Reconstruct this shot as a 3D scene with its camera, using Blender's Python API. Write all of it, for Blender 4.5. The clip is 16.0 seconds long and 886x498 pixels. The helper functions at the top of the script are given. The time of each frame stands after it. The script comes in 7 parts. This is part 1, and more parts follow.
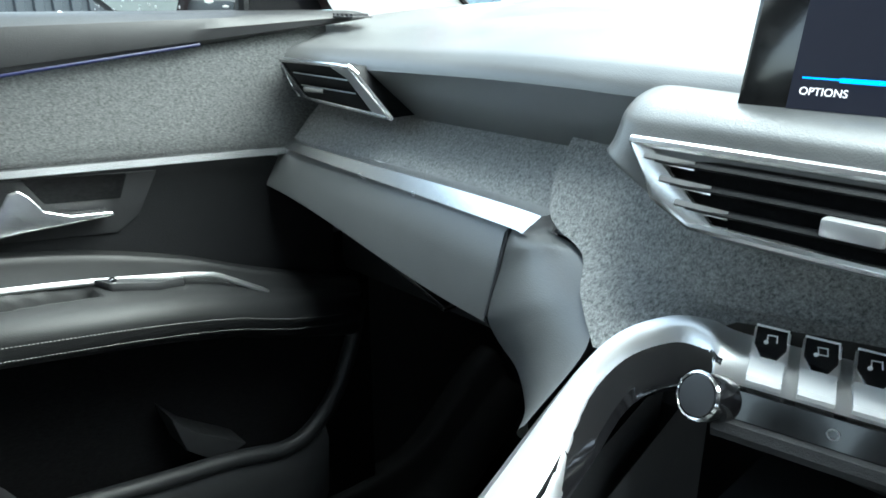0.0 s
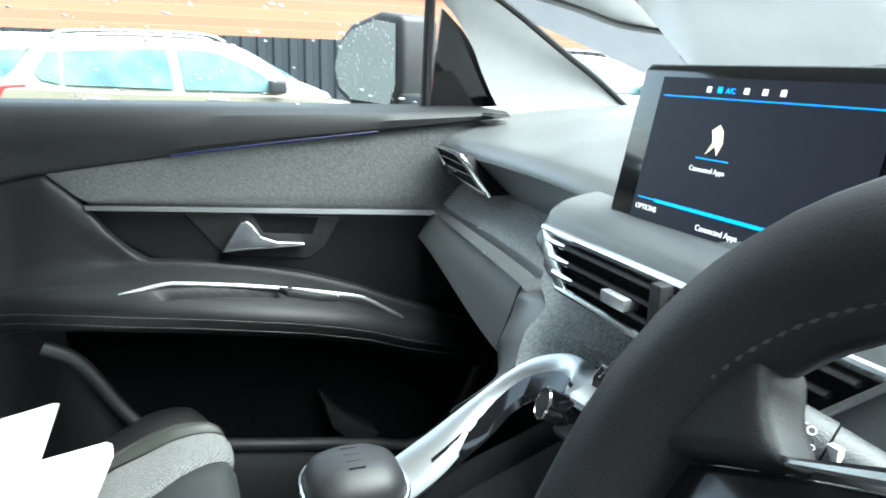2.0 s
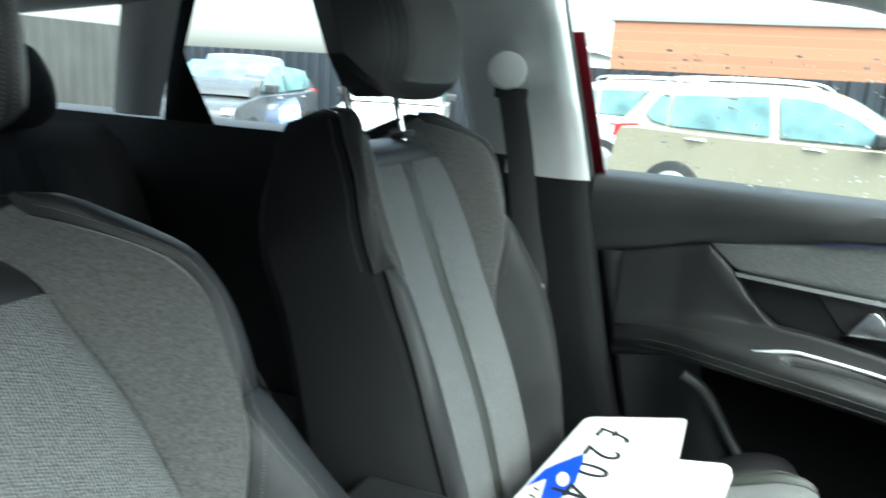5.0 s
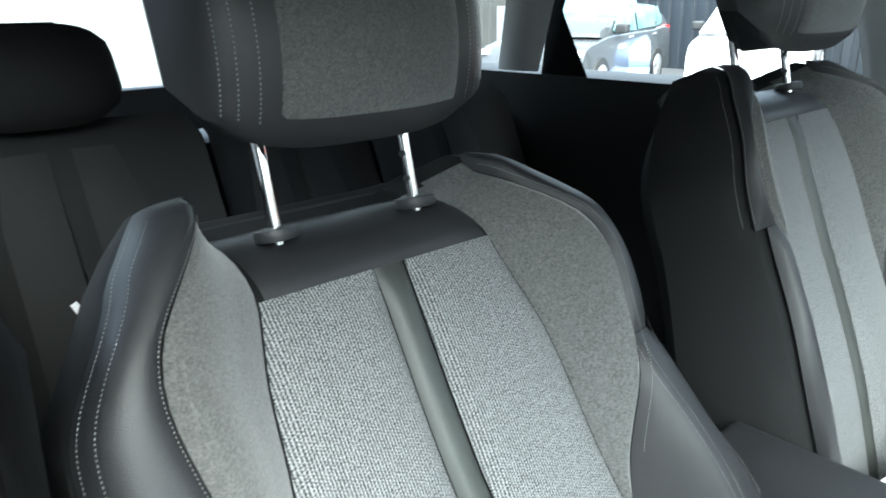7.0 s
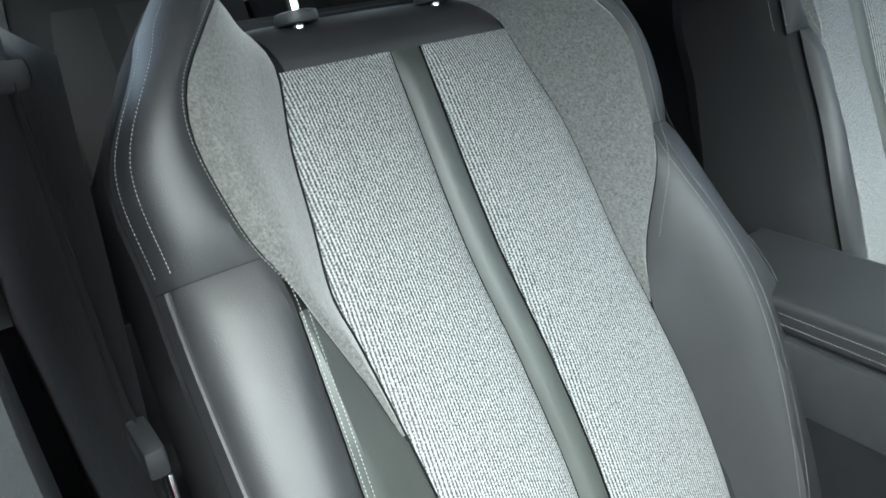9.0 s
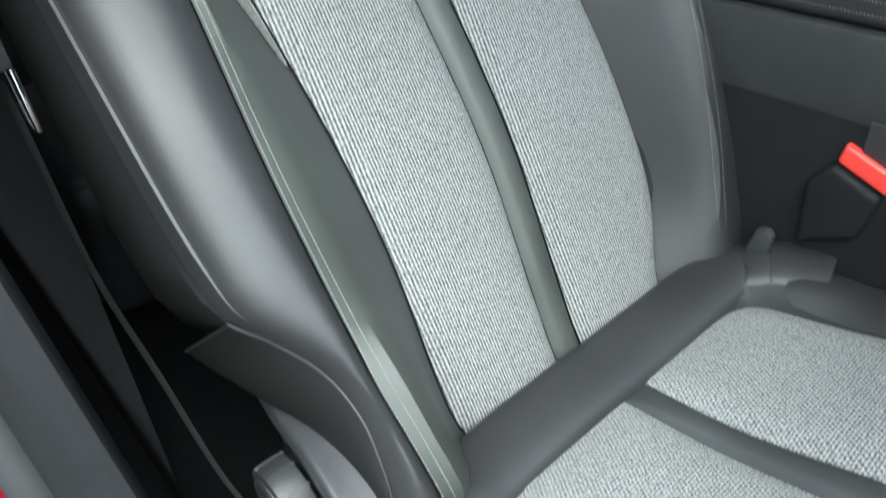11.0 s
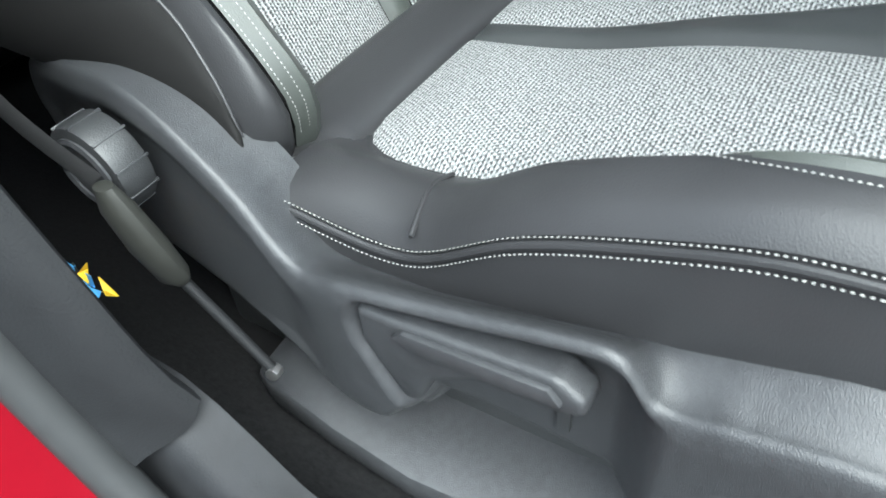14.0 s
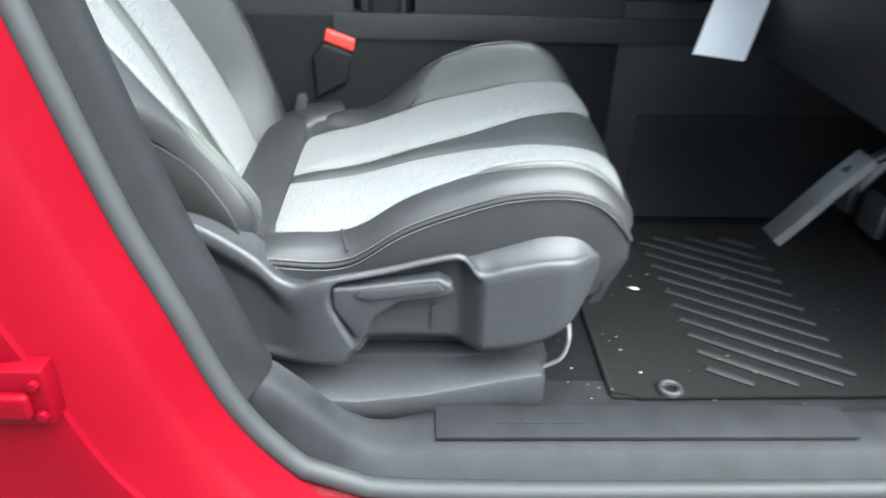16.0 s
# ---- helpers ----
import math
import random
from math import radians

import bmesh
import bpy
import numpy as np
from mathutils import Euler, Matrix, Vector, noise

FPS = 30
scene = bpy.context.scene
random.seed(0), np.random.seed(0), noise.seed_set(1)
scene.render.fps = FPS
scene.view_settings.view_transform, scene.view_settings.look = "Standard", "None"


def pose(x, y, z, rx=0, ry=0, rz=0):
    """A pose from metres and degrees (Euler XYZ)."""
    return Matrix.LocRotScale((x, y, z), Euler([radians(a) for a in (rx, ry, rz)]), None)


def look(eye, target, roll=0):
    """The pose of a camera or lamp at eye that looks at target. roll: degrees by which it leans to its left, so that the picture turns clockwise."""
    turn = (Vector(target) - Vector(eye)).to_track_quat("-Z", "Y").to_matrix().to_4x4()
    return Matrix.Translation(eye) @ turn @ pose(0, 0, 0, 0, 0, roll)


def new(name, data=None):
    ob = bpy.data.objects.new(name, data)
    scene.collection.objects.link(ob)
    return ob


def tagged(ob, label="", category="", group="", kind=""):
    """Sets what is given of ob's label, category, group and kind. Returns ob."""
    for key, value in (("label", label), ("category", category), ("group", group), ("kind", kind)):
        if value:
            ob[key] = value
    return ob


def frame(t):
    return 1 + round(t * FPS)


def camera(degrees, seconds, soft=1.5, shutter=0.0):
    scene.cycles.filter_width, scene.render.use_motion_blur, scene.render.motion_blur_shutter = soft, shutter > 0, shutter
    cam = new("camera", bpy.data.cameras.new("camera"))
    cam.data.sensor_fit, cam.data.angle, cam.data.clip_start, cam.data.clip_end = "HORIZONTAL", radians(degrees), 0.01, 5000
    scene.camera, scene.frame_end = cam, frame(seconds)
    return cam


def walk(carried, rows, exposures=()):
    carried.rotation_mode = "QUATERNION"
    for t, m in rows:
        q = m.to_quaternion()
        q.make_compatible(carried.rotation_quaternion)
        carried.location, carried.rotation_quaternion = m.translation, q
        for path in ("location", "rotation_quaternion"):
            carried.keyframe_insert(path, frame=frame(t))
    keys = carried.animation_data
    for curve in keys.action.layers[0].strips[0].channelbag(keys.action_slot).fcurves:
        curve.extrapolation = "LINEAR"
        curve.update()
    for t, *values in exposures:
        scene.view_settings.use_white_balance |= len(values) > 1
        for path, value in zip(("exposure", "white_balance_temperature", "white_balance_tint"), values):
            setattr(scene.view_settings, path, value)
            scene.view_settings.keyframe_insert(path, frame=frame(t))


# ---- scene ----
cam = camera(62.9, 16.0, soft=1.6, shutter=0.4)
PATH = [
    (0, (0.119, 0.065, 1.263), (-1.253, 1.365, 0.608), -0.0),
    (0.5, (0.159, 0.077, 1.277), (-1.338, 1.236, 0.63), -0.6),
    (1, (0.216, 0.108, 1.277), (-1.431, 1.035, 0.621), 1.5),
    (1.5, (0.309, 0.117, 1.288), (-1.402, 0.927, 0.641), 0.5),
    (2, (0.415, 0.134, 1.314), (-1.394, 0.832, 0.825), 1.5),
    (2.5, (0.448, 0.129, 1.325), (-1.397, 0.608, 0.72), 2.0),
    (3, (0.523, 0.114, 1.357), (-1.295, 0.4, 0.574), 2.0),
    (3.5, (0.542, 0.124, 1.348), (-1.349, 0.266, 0.714), 0.0),
    (4, (0.577, 0.063, 1.387), (-1.342, -0.084, 0.841), -0.5),
    (4.5, (0.615, 0.031, 1.401), (-1.26, -0.402, 0.855), 1.9),
    (5, (0.649, -0.006, 1.418), (-1.159, -0.725, 0.955), 3.6),
    (5.2, (0.673, -0.014, 1.433), (-1.082, -0.858, 0.976), 3.9),
    (7.3, (0.767, 0.0, 1.454), (-0.422, -1.463, 0.787), -1.5),
    (7.5, (0.778, 0.008, 1.444), (-0.379, -1.468, 0.751), -1.7),
    (8, (0.783, 0.035, 1.407), (-0.303, -1.465, 0.652), -3.4),
    (8.2, (0.774, 0.044, 1.388), (-0.298, -1.454, 0.609), -3.4),
    (10.3, (0.773, 0.114, 1.23), (-0.273, -1.235, 0.189), -4.2),
    (10.4, (0.771, 0.123, 1.216), (-0.266, -1.218, 0.155), -4.0),
    (10.5, (0.758, 0.147, 1.217), (-0.224, -1.214, 0.129), -6.0),
    (11, (0.776, 0.156, 1.16), (-0.211, -1.104, -0.04), -5.3),
    (11.5, (0.793, 0.154, 1.097), (-0.238, -0.991, -0.177), -3.4),
    (12, (0.802, 0.16, 1.045), (-0.248, -0.891, -0.294), -2.5),
    (12.5, (0.813, 0.176, 1.012), (-0.235, -0.786, -0.394), -2.8),
    (13, (0.83, 0.191, 0.982), (-0.241, -0.724, -0.438), -3.9),
    (13.5, (0.838, 0.198, 0.966), (-0.277, -0.669, -0.451), -4.1),
    (14, (0.862, 0.196, 0.95), (-0.286, -0.625, -0.467), -5.3),
    (14.5, (0.924, 0.175, 0.952), (-0.351, -0.435, -0.463), -2.1),
    (15, (1.017, 0.152, 0.989), (-0.446, -0.264, -0.309), -0.3),
    (15.5, (1.179, 0.14, 1.035), (-0.427, -0.085, -0.135), 0.8),
    (16, (1.376, 0.093, 1.103), (-0.352, 0.168, 0.099), 1.7),
]
walk(cam, [(t, look(eye, target, roll)) for t, eye, target, roll in PATH], [(0.0, 2.75, 6000, -4), (1.5, 2.7, 6000, -4), (3.0, 2.35, 6000, -7), (4.5, 2.3, 6000, -9), (5.2, 2.3, 6000, -8), (7.4, 2.85, 6000, -4), (8.3, 2.8, 6000, -4), (10.4, 2.35, 5950, -2), (11.2, 2.2, 5950, -2), (12.5, 2.2, 5950, -1), (13.5, 2.36, 5950, -1), (14.5, 2.58, 5950, -1), (16.0, 2.9, 5950, 0)])

# ---- light ----
world = bpy.data.worlds.new("sky")
scene.world = world
world.use_nodes = True
sky = world.node_tree.nodes.new("ShaderNodeTexSky")
sky.sky_type = 'NISHITA'
sky.sun_disc = False
sky.sun_elevation, sky.sun_rotation = radians(57.2), radians(33.7)
sky.dust_density, sky.air_density, sky.ozone_density = 4.0, 1.0, 1.0
grey_sky = world.node_tree.nodes.new("ShaderNodeHueSaturation")
grey_sky.inputs["Saturation"].default_value = 0.55
world.node_tree.links.new(sky.outputs[0], grey_sky.inputs["Color"])
world.node_tree.links.new(grey_sky.outputs[0], world.node_tree.nodes["Background"].inputs[0])
world.node_tree.nodes["Background"].inputs[1].default_value = 0.15
sun = new("sun", bpy.data.lights.new("sun", 'SUN'))
sun.data.energy, sun.data.angle, sun.data.color = 3.0, radians(85), (1.0, 0.99, 0.97)
sun.matrix_world = look((1.5, 2.25, 4.2), (0, 0, 0))

# ---- materials ----


def nodes_of(name):
    m = bpy.data.materials.new(name)
    m.use_nodes = True
    nt = m.node_tree
    return m, nt, nt.nodes["Principled BSDF"], nt.nodes, nt.links


def math_node(nt, op, a, b=None):
    n = nt.nodes.new("ShaderNodeMath")
    n.operation = op
    for k, v in ((0, a), (1, b)):
        if v is None:
            continue
        if isinstance(v, (int, float)):
            n.inputs[k].default_value = v
        else:
            nt.links.new(v, n.inputs[k])
    return n.outputs[0]


def noise_node(nt, scale, detail=3.0, rough=0.6, vec=None):
    n = nt.nodes.new("ShaderNodeTexNoise")
    n.inputs["Scale"].default_value, n.inputs["Detail"].default_value, n.inputs["Roughness"].default_value = scale, detail, rough
    if vec is None:
        tc = nt.nodes.new("ShaderNodeTexCoord")
        vec = tc.outputs["Object"]
    nt.links.new(vec, n.inputs["Vector"])
    return n.outputs["Fac"]


def ramp_node(nt, fac, stops):
    r = nt.nodes.new("ShaderNodeValToRGB")
    while len(r.color_ramp.elements) < len(stops):
        r.color_ramp.elements.new(0.5)
    for e, (p, c) in zip(r.color_ramp.elements, stops):
        e.position, e.color = p, (*c, 1)
    nt.links.new(fac, r.inputs[0])
    return r.outputs[0]


def surface(name, col, rough=0.5, metal=0.0, var=0.15, scale=40.0, bump=0.0, bump_scale=600.0, spec=0.5, coat=0.0, big=4.0):
    """A plain material with colour variation at two scales, uneven gloss and fine relief."""
    m, nt, b, nodes, links = nodes_of(name)
    f1, f2 = noise_node(nt, scale), noise_node(nt, big, 2.0)
    f = math_node(nt, 'ADD', math_node(nt, 'MULTIPLY', f1, 0.6), math_node(nt, 'MULTIPLY', f2, 0.4))
    lo, hi = [c * (1 - var) for c in col], [min(1, c * (1 + var)) for c in col]
    links.new(ramp_node(nt, f, ((0.3, lo), (0.7, hi))), b.inputs["Base Color"])
    r = math_node(nt, 'ADD', math_node(nt, 'MULTIPLY', f1, 0.16), max(0.0, rough - 0.08))
    links.new(r, b.inputs["Roughness"])
    b.inputs["Metallic"].default_value = metal
    b.inputs["Specular IOR Level"].default_value = spec
    b.inputs["Coat Weight"].default_value = coat
    b.inputs["Coat Roughness"].default_value = 0.06
    if bump:
        bn = nodes.new("ShaderNodeBump")
        bn.inputs["Strength"].default_value, bn.inputs["Distance"].default_value = bump, 0.0006
        links.new(noise_node(nt, bump_scale, 2.0), bn.inputs["Height"])
        links.new(bn.outputs[0], b.inputs["Normal"])
    return m


def leather(name, col, rough=0.42, bump=0.35, spec=0.5):
    m, nt, b, nodes, links = nodes_of(name)
    b.inputs["Specular IOR Level"].default_value = spec
    v = nodes.new("ShaderNodeTexVoronoi")
    v.inputs["Scale"].default_value = 900
    tc = nodes.new("ShaderNodeTexCoord")
    links.new(tc.outputs["Object"], v.inputs["Vector"])
    f = noise_node(nt, 9.0, 4.0)
    links.new(ramp_node(nt, f, ((0.3, [c * 0.85 for c in col]), (0.7, [c * 1.15 for c in col]))), b.inputs["Base Color"])
    links.new(math_node(nt, 'ADD', math_node(nt, 'MULTIPLY', f, 0.2), rough - 0.1), b.inputs["Roughness"])
    bn = nodes.new("ShaderNodeBump")
    bn.inputs["Strength"].default_value, bn.inputs["Distance"].default_value = bump, 0.0003
    links.new(v.outputs["Distance"], bn.inputs["Height"])
    links.new(bn.outputs[0], b.inputs["Normal"])
    return m


def tweed(name, dark, light, pitch=0.0031, cross=0.0030, turned=False, rib_deep=0.30, cross_deep=0.14):
    """Ribbed woven cloth: light ribs along v, broken across, with uneven yarn."""
    m, nt, b, nodes, links = nodes_of(name)
    uv = nodes.new("ShaderNodeUVMap")
    sep = nodes.new("ShaderNodeSeparateXYZ")
    links.new(uv.outputs[0], sep.inputs[0])
    u, v = (sep.outputs[1], sep.outputs[0]) if turned else (sep.outputs[0], sep.outputs[1])
    wob = noise_node(nt, 130, 3.0, 0.7, uv.outputs[0])
    uu = math_node(nt, 'ADD', u, math_node(nt, 'MULTIPLY', wob, 0.0009))
    rib = math_node(nt, 'SINE', math_node(nt, 'MULTIPLY', uu, 2 * math.pi / pitch))
    half = math_node(nt, 'MULTIPLY', math_node(nt, 'FLOOR', math_node(nt, 'DIVIDE', uu, pitch)), 0.5)
    brk = math_node(nt, 'SINE', math_node(nt, 'MULTIPLY', math_node(nt, 'ADD', math_node(nt, 'DIVIDE', v, cross), half), 2 * math.pi))
    yarn = noise_node(nt, 480, 2.0, 0.7, uv.outputs[0])
    big = noise_node(nt, 110, 3.0, 0.6, uv.outputs[0])
    f = math_node(nt, 'ADD', math_node(nt, 'MULTIPLY', rib, rib_deep), math_node(nt, 'MULTIPLY', brk, cross_deep))
    f = math_node(nt, 'ADD', f, math_node(nt, 'MULTIPLY', math_node(nt, 'SUBTRACT', yarn, 0.5), 1.9))
    f = math_node(nt, 'ADD', f, math_node(nt, 'MULTIPLY', math_node(nt, 'SUBTRACT', big, 0.5), 0.3))
    f = math_node(nt, 'ADD', f, 0.5)
    links.new(ramp_node(nt, f, ((0.22, dark), (0.85, light))), b.inputs["Base Color"])
    b.inputs["Roughness"].default_value = 0.9
    b.inputs["Specular IOR Level"].default_value = 0.15
    b.inputs["Sheen Weight"].default_value = 0.05
    bn = nodes.new("ShaderNodeBump")
    bn.inputs["Strength"].default_value, bn.inputs["Distance"].default_value = 0.7, 0.0012
    links.new(f, bn.inputs["Height"])
    links.new(bn.outputs[0], b.inputs["Normal"])
    return m


def felt(name, dark, light, scale=900.0, fuzz=0.35):
    """Heathered felt with mixed fibres."""
    m, nt, b, nodes, links = nodes_of(name)
    tc = nodes.new("ShaderNodeTexCoord")
    mp = nodes.new("ShaderNodeMapping")
    mp.inputs["Scale"].default_value = (1.0, 0.35, 1.0)
    mp.inputs["Rotation"].default_value = (0.5, 0.3, 0.6)
    links.new(tc.outputs["Object"], mp.inputs[0])
    f1 = noise_node(nt, scale * 0.5, 4.0, 0.8, mp.outputs[0])
    f2 = noise_node(nt, scale * 0.25, 3.0, 0.7)
    f = math_node(nt, 'ADD', math_node(nt, 'MULTIPLY', f1, 0.7), math_node(nt, 'MULTIPLY', f2, 0.3))
    links.new(ramp_node(nt, f, ((0.36, dark), (0.64, light))), b.inputs["Base Color"])
    b.inputs["Roughness"].default_value = 0.95
    b.inputs["Specular IOR Level"].default_value = 0.15
    b.inputs["Sheen Weight"].default_value = fuzz
    bn = nodes.new("ShaderNodeBump")
    bn.inputs["Strength"].default_value, bn.inputs["Distance"].default_value = 0.5, 0.0008
    links.new(f1, bn.inputs["Height"])
    links.new(bn.outputs[0], b.inputs["Normal"])
    return m


def glow(name, col, strength):
    m, nt, b, nodes, links = nodes_of(name)
    b.inputs["Base Color"].default_value = (*[c * 0.04 for c in col], 1)
    b.inputs["Emission Color"].default_value = (*col, 1)
    b.inputs["Emission Strength"].default_value = strength
    return m


def clear_glass(name, tint=(1, 1, 1), wet=False):
    m, nt, b, nodes, links = nodes_of(name)
    nodes.remove(b)
    tr, gl, mix = nodes.new("ShaderNodeBsdfTransparent"), nodes.new("ShaderNodeBsdfGlossy"), nodes.new("ShaderNodeMixShader")
    tr.inputs[0].default_value = (*tint, 1)
    gl.inputs["Roughness"].default_value = 0.02
    fr = nodes.new("ShaderNodeFresnel")
    fr.inputs[0].default_value = 1.25
    links.new(fr.outputs[0], mix.inputs[0])
    links.new(tr.outputs[0], mix.inputs[1])
    links.new(gl.outputs[0], mix.inputs[2])
    links.new(mix.outputs[0], nodes["Material Output"].inputs[0])
    return m


LEATHER = leather("black_leather", (0.019, 0.019, 0.0205), 0.49, 0.3, 0.46)
# the side cloth again, with the shade on the skirt in its colour
SIDE_CLOTH_SHADED = surface("side_cloth_shaded", (0.009, 0.0088, 0.0088), 0.75, var=0.2, scale=300, bump=0.5, bump_scale=1500, spec=0.15)
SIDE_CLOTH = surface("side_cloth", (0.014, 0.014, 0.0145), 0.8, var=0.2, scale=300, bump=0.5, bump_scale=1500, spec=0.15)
LEATHER_GREEN = leather("grey_leather_band", (0.038, 0.042, 0.038), 0.5)
LEATHER_STRIPE = leather("dark_leather_stripe", (0.028, 0.030, 0.031), 0.5, 0.3, 0.45)
LEATHER_DASH = leather("dash_skin", (0.088, 0.092, 0.093), 0.34, 0.35, 0.9)
TWEED = tweed("tweed_cloth", (0.036, 0.037, 0.038), (0.30, 0.305, 0.305))
TWEED_ACROSS = tweed("tweed_cloth_across", (0.036, 0.037, 0.038), (0.30, 0.305, 0.305), 0.0034, 0.0040, True, 0.22, 0.19)
FELT_SEAT = felt("shoulder_felt", (0.045, 0.045, 0.044), (0.14, 0.14, 0.136), 1100)
# one felt in two tones: lit on the dash, shaded on the door
FELT_LIT = felt("felt_lit", (0.075, 0.079, 0.081), (0.40, 0.41, 0.41), 1100)
FELT_SHADED = felt("felt_shaded", (0.030, 0.032, 0.033), (0.155, 0.162, 0.164), 1500)
PLASTIC = surface("black_plastic", (0.024, 0.025, 0.0265), 0.46, var=0.2, bump=0.5, bump_scale=900)
PLASTIC_GREY = surface("grey_plastic", (0.029, 0.030, 0.0325), 0.43, var=0.25, scale=160, bump=0.6, bump_scale=1100, spec=0.42)
PLASTIC_SOFT = surface("soft_trim", (0.014, 0.0147, 0.016), 0.55, var=0.12, bump=0.4, bump_scale=700)
GLOSS = surface("gloss_black", (0.008, 0.008, 0.009), 0.12, var=0.1, coat=0.5)
TRIM_LIGHT = surface("pale_grey_trim", (0.58, 0.59, 0.59), 0.6, var=0.05, bump=0.3, bump_scale=600)
HEADLINER = surface("headliner_cloth", (0.5, 0.5, 0.49), 0.9, var=0.06, bump=0.5, bump_scale=500)
CHROME = surface("satin_chrome", (0.90, 0.905, 0.91), 0.25, metal=1.0, var=0.01, scale=8)
BRIGHT = surface("polished_chrome", (0.88, 0.885, 0.89), 0.12, metal=1.0, var=0.01, scale=8)
SATIN = surface("satin_metal", (0.86, 0.865, 0.87), 0.36, metal=1.0, var=0.02, scale=8)
SILVER = surface("silver_paint", (0.55, 0.56, 0.57), 0.35, metal=0.7, var=0.05)
STEEL = surface("bare_steel", (0.5, 0.5, 0.5), 0.4, metal=1.0, var=0.15)
TRIM_DARK = surface("dark_pillar_trim", (0.009, 0.0095, 0.0105), 0.66, var=0.2, bump=0.7, bump_scale=500, spec=0.18)
SILL_TRIM = surface("sill_trim", (0.014, 0.0145, 0.016), 0.62, var=0.4, scale=22, bump=0.4, bump_scale=700, spec=0.16)
RUBBER = surface("seal_rubber", (0.022, 0.023, 0.024), 0.6, var=0.15, spec=0.3)
RED_PAINT = surface("red_paint", (0.102, 0.0003, 0.0042), 0.5, var=0.05, coat=0.03, spec=0.06)
# near-black: carpet and window frames, also painted shade inside door and vent recesses
CARPET_SHADE_BLACK = felt("carpet_and_shade_black", (0.0025, 0.0025, 0.003), (0.010, 0.010, 0.0105), 700, 0.0)
MAT_CLOTH = felt("mat_pile", (0.0025, 0.0024, 0.0023), (0.008, 0.0077, 0.0073), 500, 0.05)
BELT = surface("belt_webbing", (0.022, 0.022, 0.023), 0.7, var=0.2, scale=300, bump=0.6, bump_scale=1200)
THREAD = surface("pale_thread", (0.22, 0.22, 0.21), 0.8, var=0.2, scale=400)
CARD = surface("white_card", (0.82, 0.83, 0.84), 0.55, var=0.02)
INK = surface("black_ink", (0.012, 0.012, 0.014), 0.5, var=0.1)
INK_BLUE = surface("blue_print", (0.008, 0.055, 0.55), 0.4, var=0.06)
INK_PALE = surface("pale_print", (0.16, 0.22, 0.26), 0.6, var=0.1)
BUCKLE_RED = surface("buckle_red", (0.75, 0.05, 0.04), 0.35, var=0.08)
CHILD_YELLOW = surface("yellow_print", (0.75, 0.48, 0.02), 0.5)
CHILD_BLUE = surface("light_blue_print", (0.1, 0.35, 0.7), 0.5)
GLASS = clear_glass("window_glass", (0.93, 0.97, 0.96))
DARK_GLASS = surface("black_glass", (0.006, 0.006, 0.007), 0.08, var=0.05)
MIRROR = surface("mirror_glass", (0.32, 0.34, 0.35), 0.03, metal=1.0, var=0.01)
SCREEN_ON = glow("screen_night", (0.012, 0.014, 0.034), 0.12)
SCREEN_BLUE = glow("screen_blue", (0.02, 0.30, 1.0), 0.5)
SCREEN_WHITE = glow("screen_white", (0.9, 0.92, 1.0), 0.3)
SCREEN_WARM = glow("screen_emblem", (1.0, 0.85, 0.68), 0.3)
BLUE_STRIP = glow("blue_strip", (0.01, 0.05, 0.6), 0.018)
BLUE_RING = glow("blue_ring", (0.05, 0.25, 1.0), 2.0)

# ---- building helpers ----


def V(*a):
    return Vector(a)


def root_place(ob):
    p = Vector((0, 0, 0))
    while ob is not None:
        p += ob.location
        ob = ob.parent
    return p


def thing(name, place, label, category, group="", kind=""):
    ob = new(name)
    ob.location = place
    ob.empty_display_size = 0.05
    return tagged(ob, label, category, group, kind)


def part(name, bm, mat, parent=None, label="", smooth=True, kind="", crease=38):
    """Links a bmesh, given in world metres, as one mesh object under its thing or part."""
    me = bpy.data.meshes.new(name)
    off = root_place(parent) if parent else Vector((0, 0, 0))
    if parent:
        bmesh.ops.translate(bm, verts=bm.verts, vec=-off)
    bmesh.ops.recalc_face_normals(bm, faces=bm.faces)
    for f in bm.faces:
        f.smooth = smooth
    if smooth:
        for e in bm.edges:
            if len(e.link_faces) == 2 and e.calc_face_angle(0) > radians(crease):
                e.smooth = False
    bm.to_mesh(me)
    bm.free()
    me.materials.append(mat)
    ob = new(name, me)
    ob.parent = parent
    return tagged(ob, label, kind=kind)


def setting(name, bm, mat, label, category, smooth=True):
    ob = part(name, bm, mat, None, label, smooth, "structure")
    return tagged(ob, label, category, "", "structure")


def tab(table, s):
    """A smooth value from a small table of (s, value)."""
    if s <= table[0][0]:
        return table[0][1]
    for k in range(len(table) - 1):
        (s0, a), (s1, b) = table[k], table[k + 1]
        if s <= s1:
            t = (s - s0) / (s1 - s0)
            ma = (b - table[k - 1][1]) / (s1 - table[k - 1][0]) if k else (b - a) / (s1 - s0)
            mb = (table[k + 2][1] - a) / (table[k + 2][0] - s0) if k + 2 < len(table) else (b - a) / (s1 - s0)
            h = s1 - s0
            return (2 * t ** 3 - 3 * t ** 2 + 1) * a + (t ** 3 - 2 * t ** 2 + t) * h * ma + (3 * t ** 2 - 2 * t ** 3) * b + (t ** 3 - t ** 2) * h * mb
    return table[-1][1]


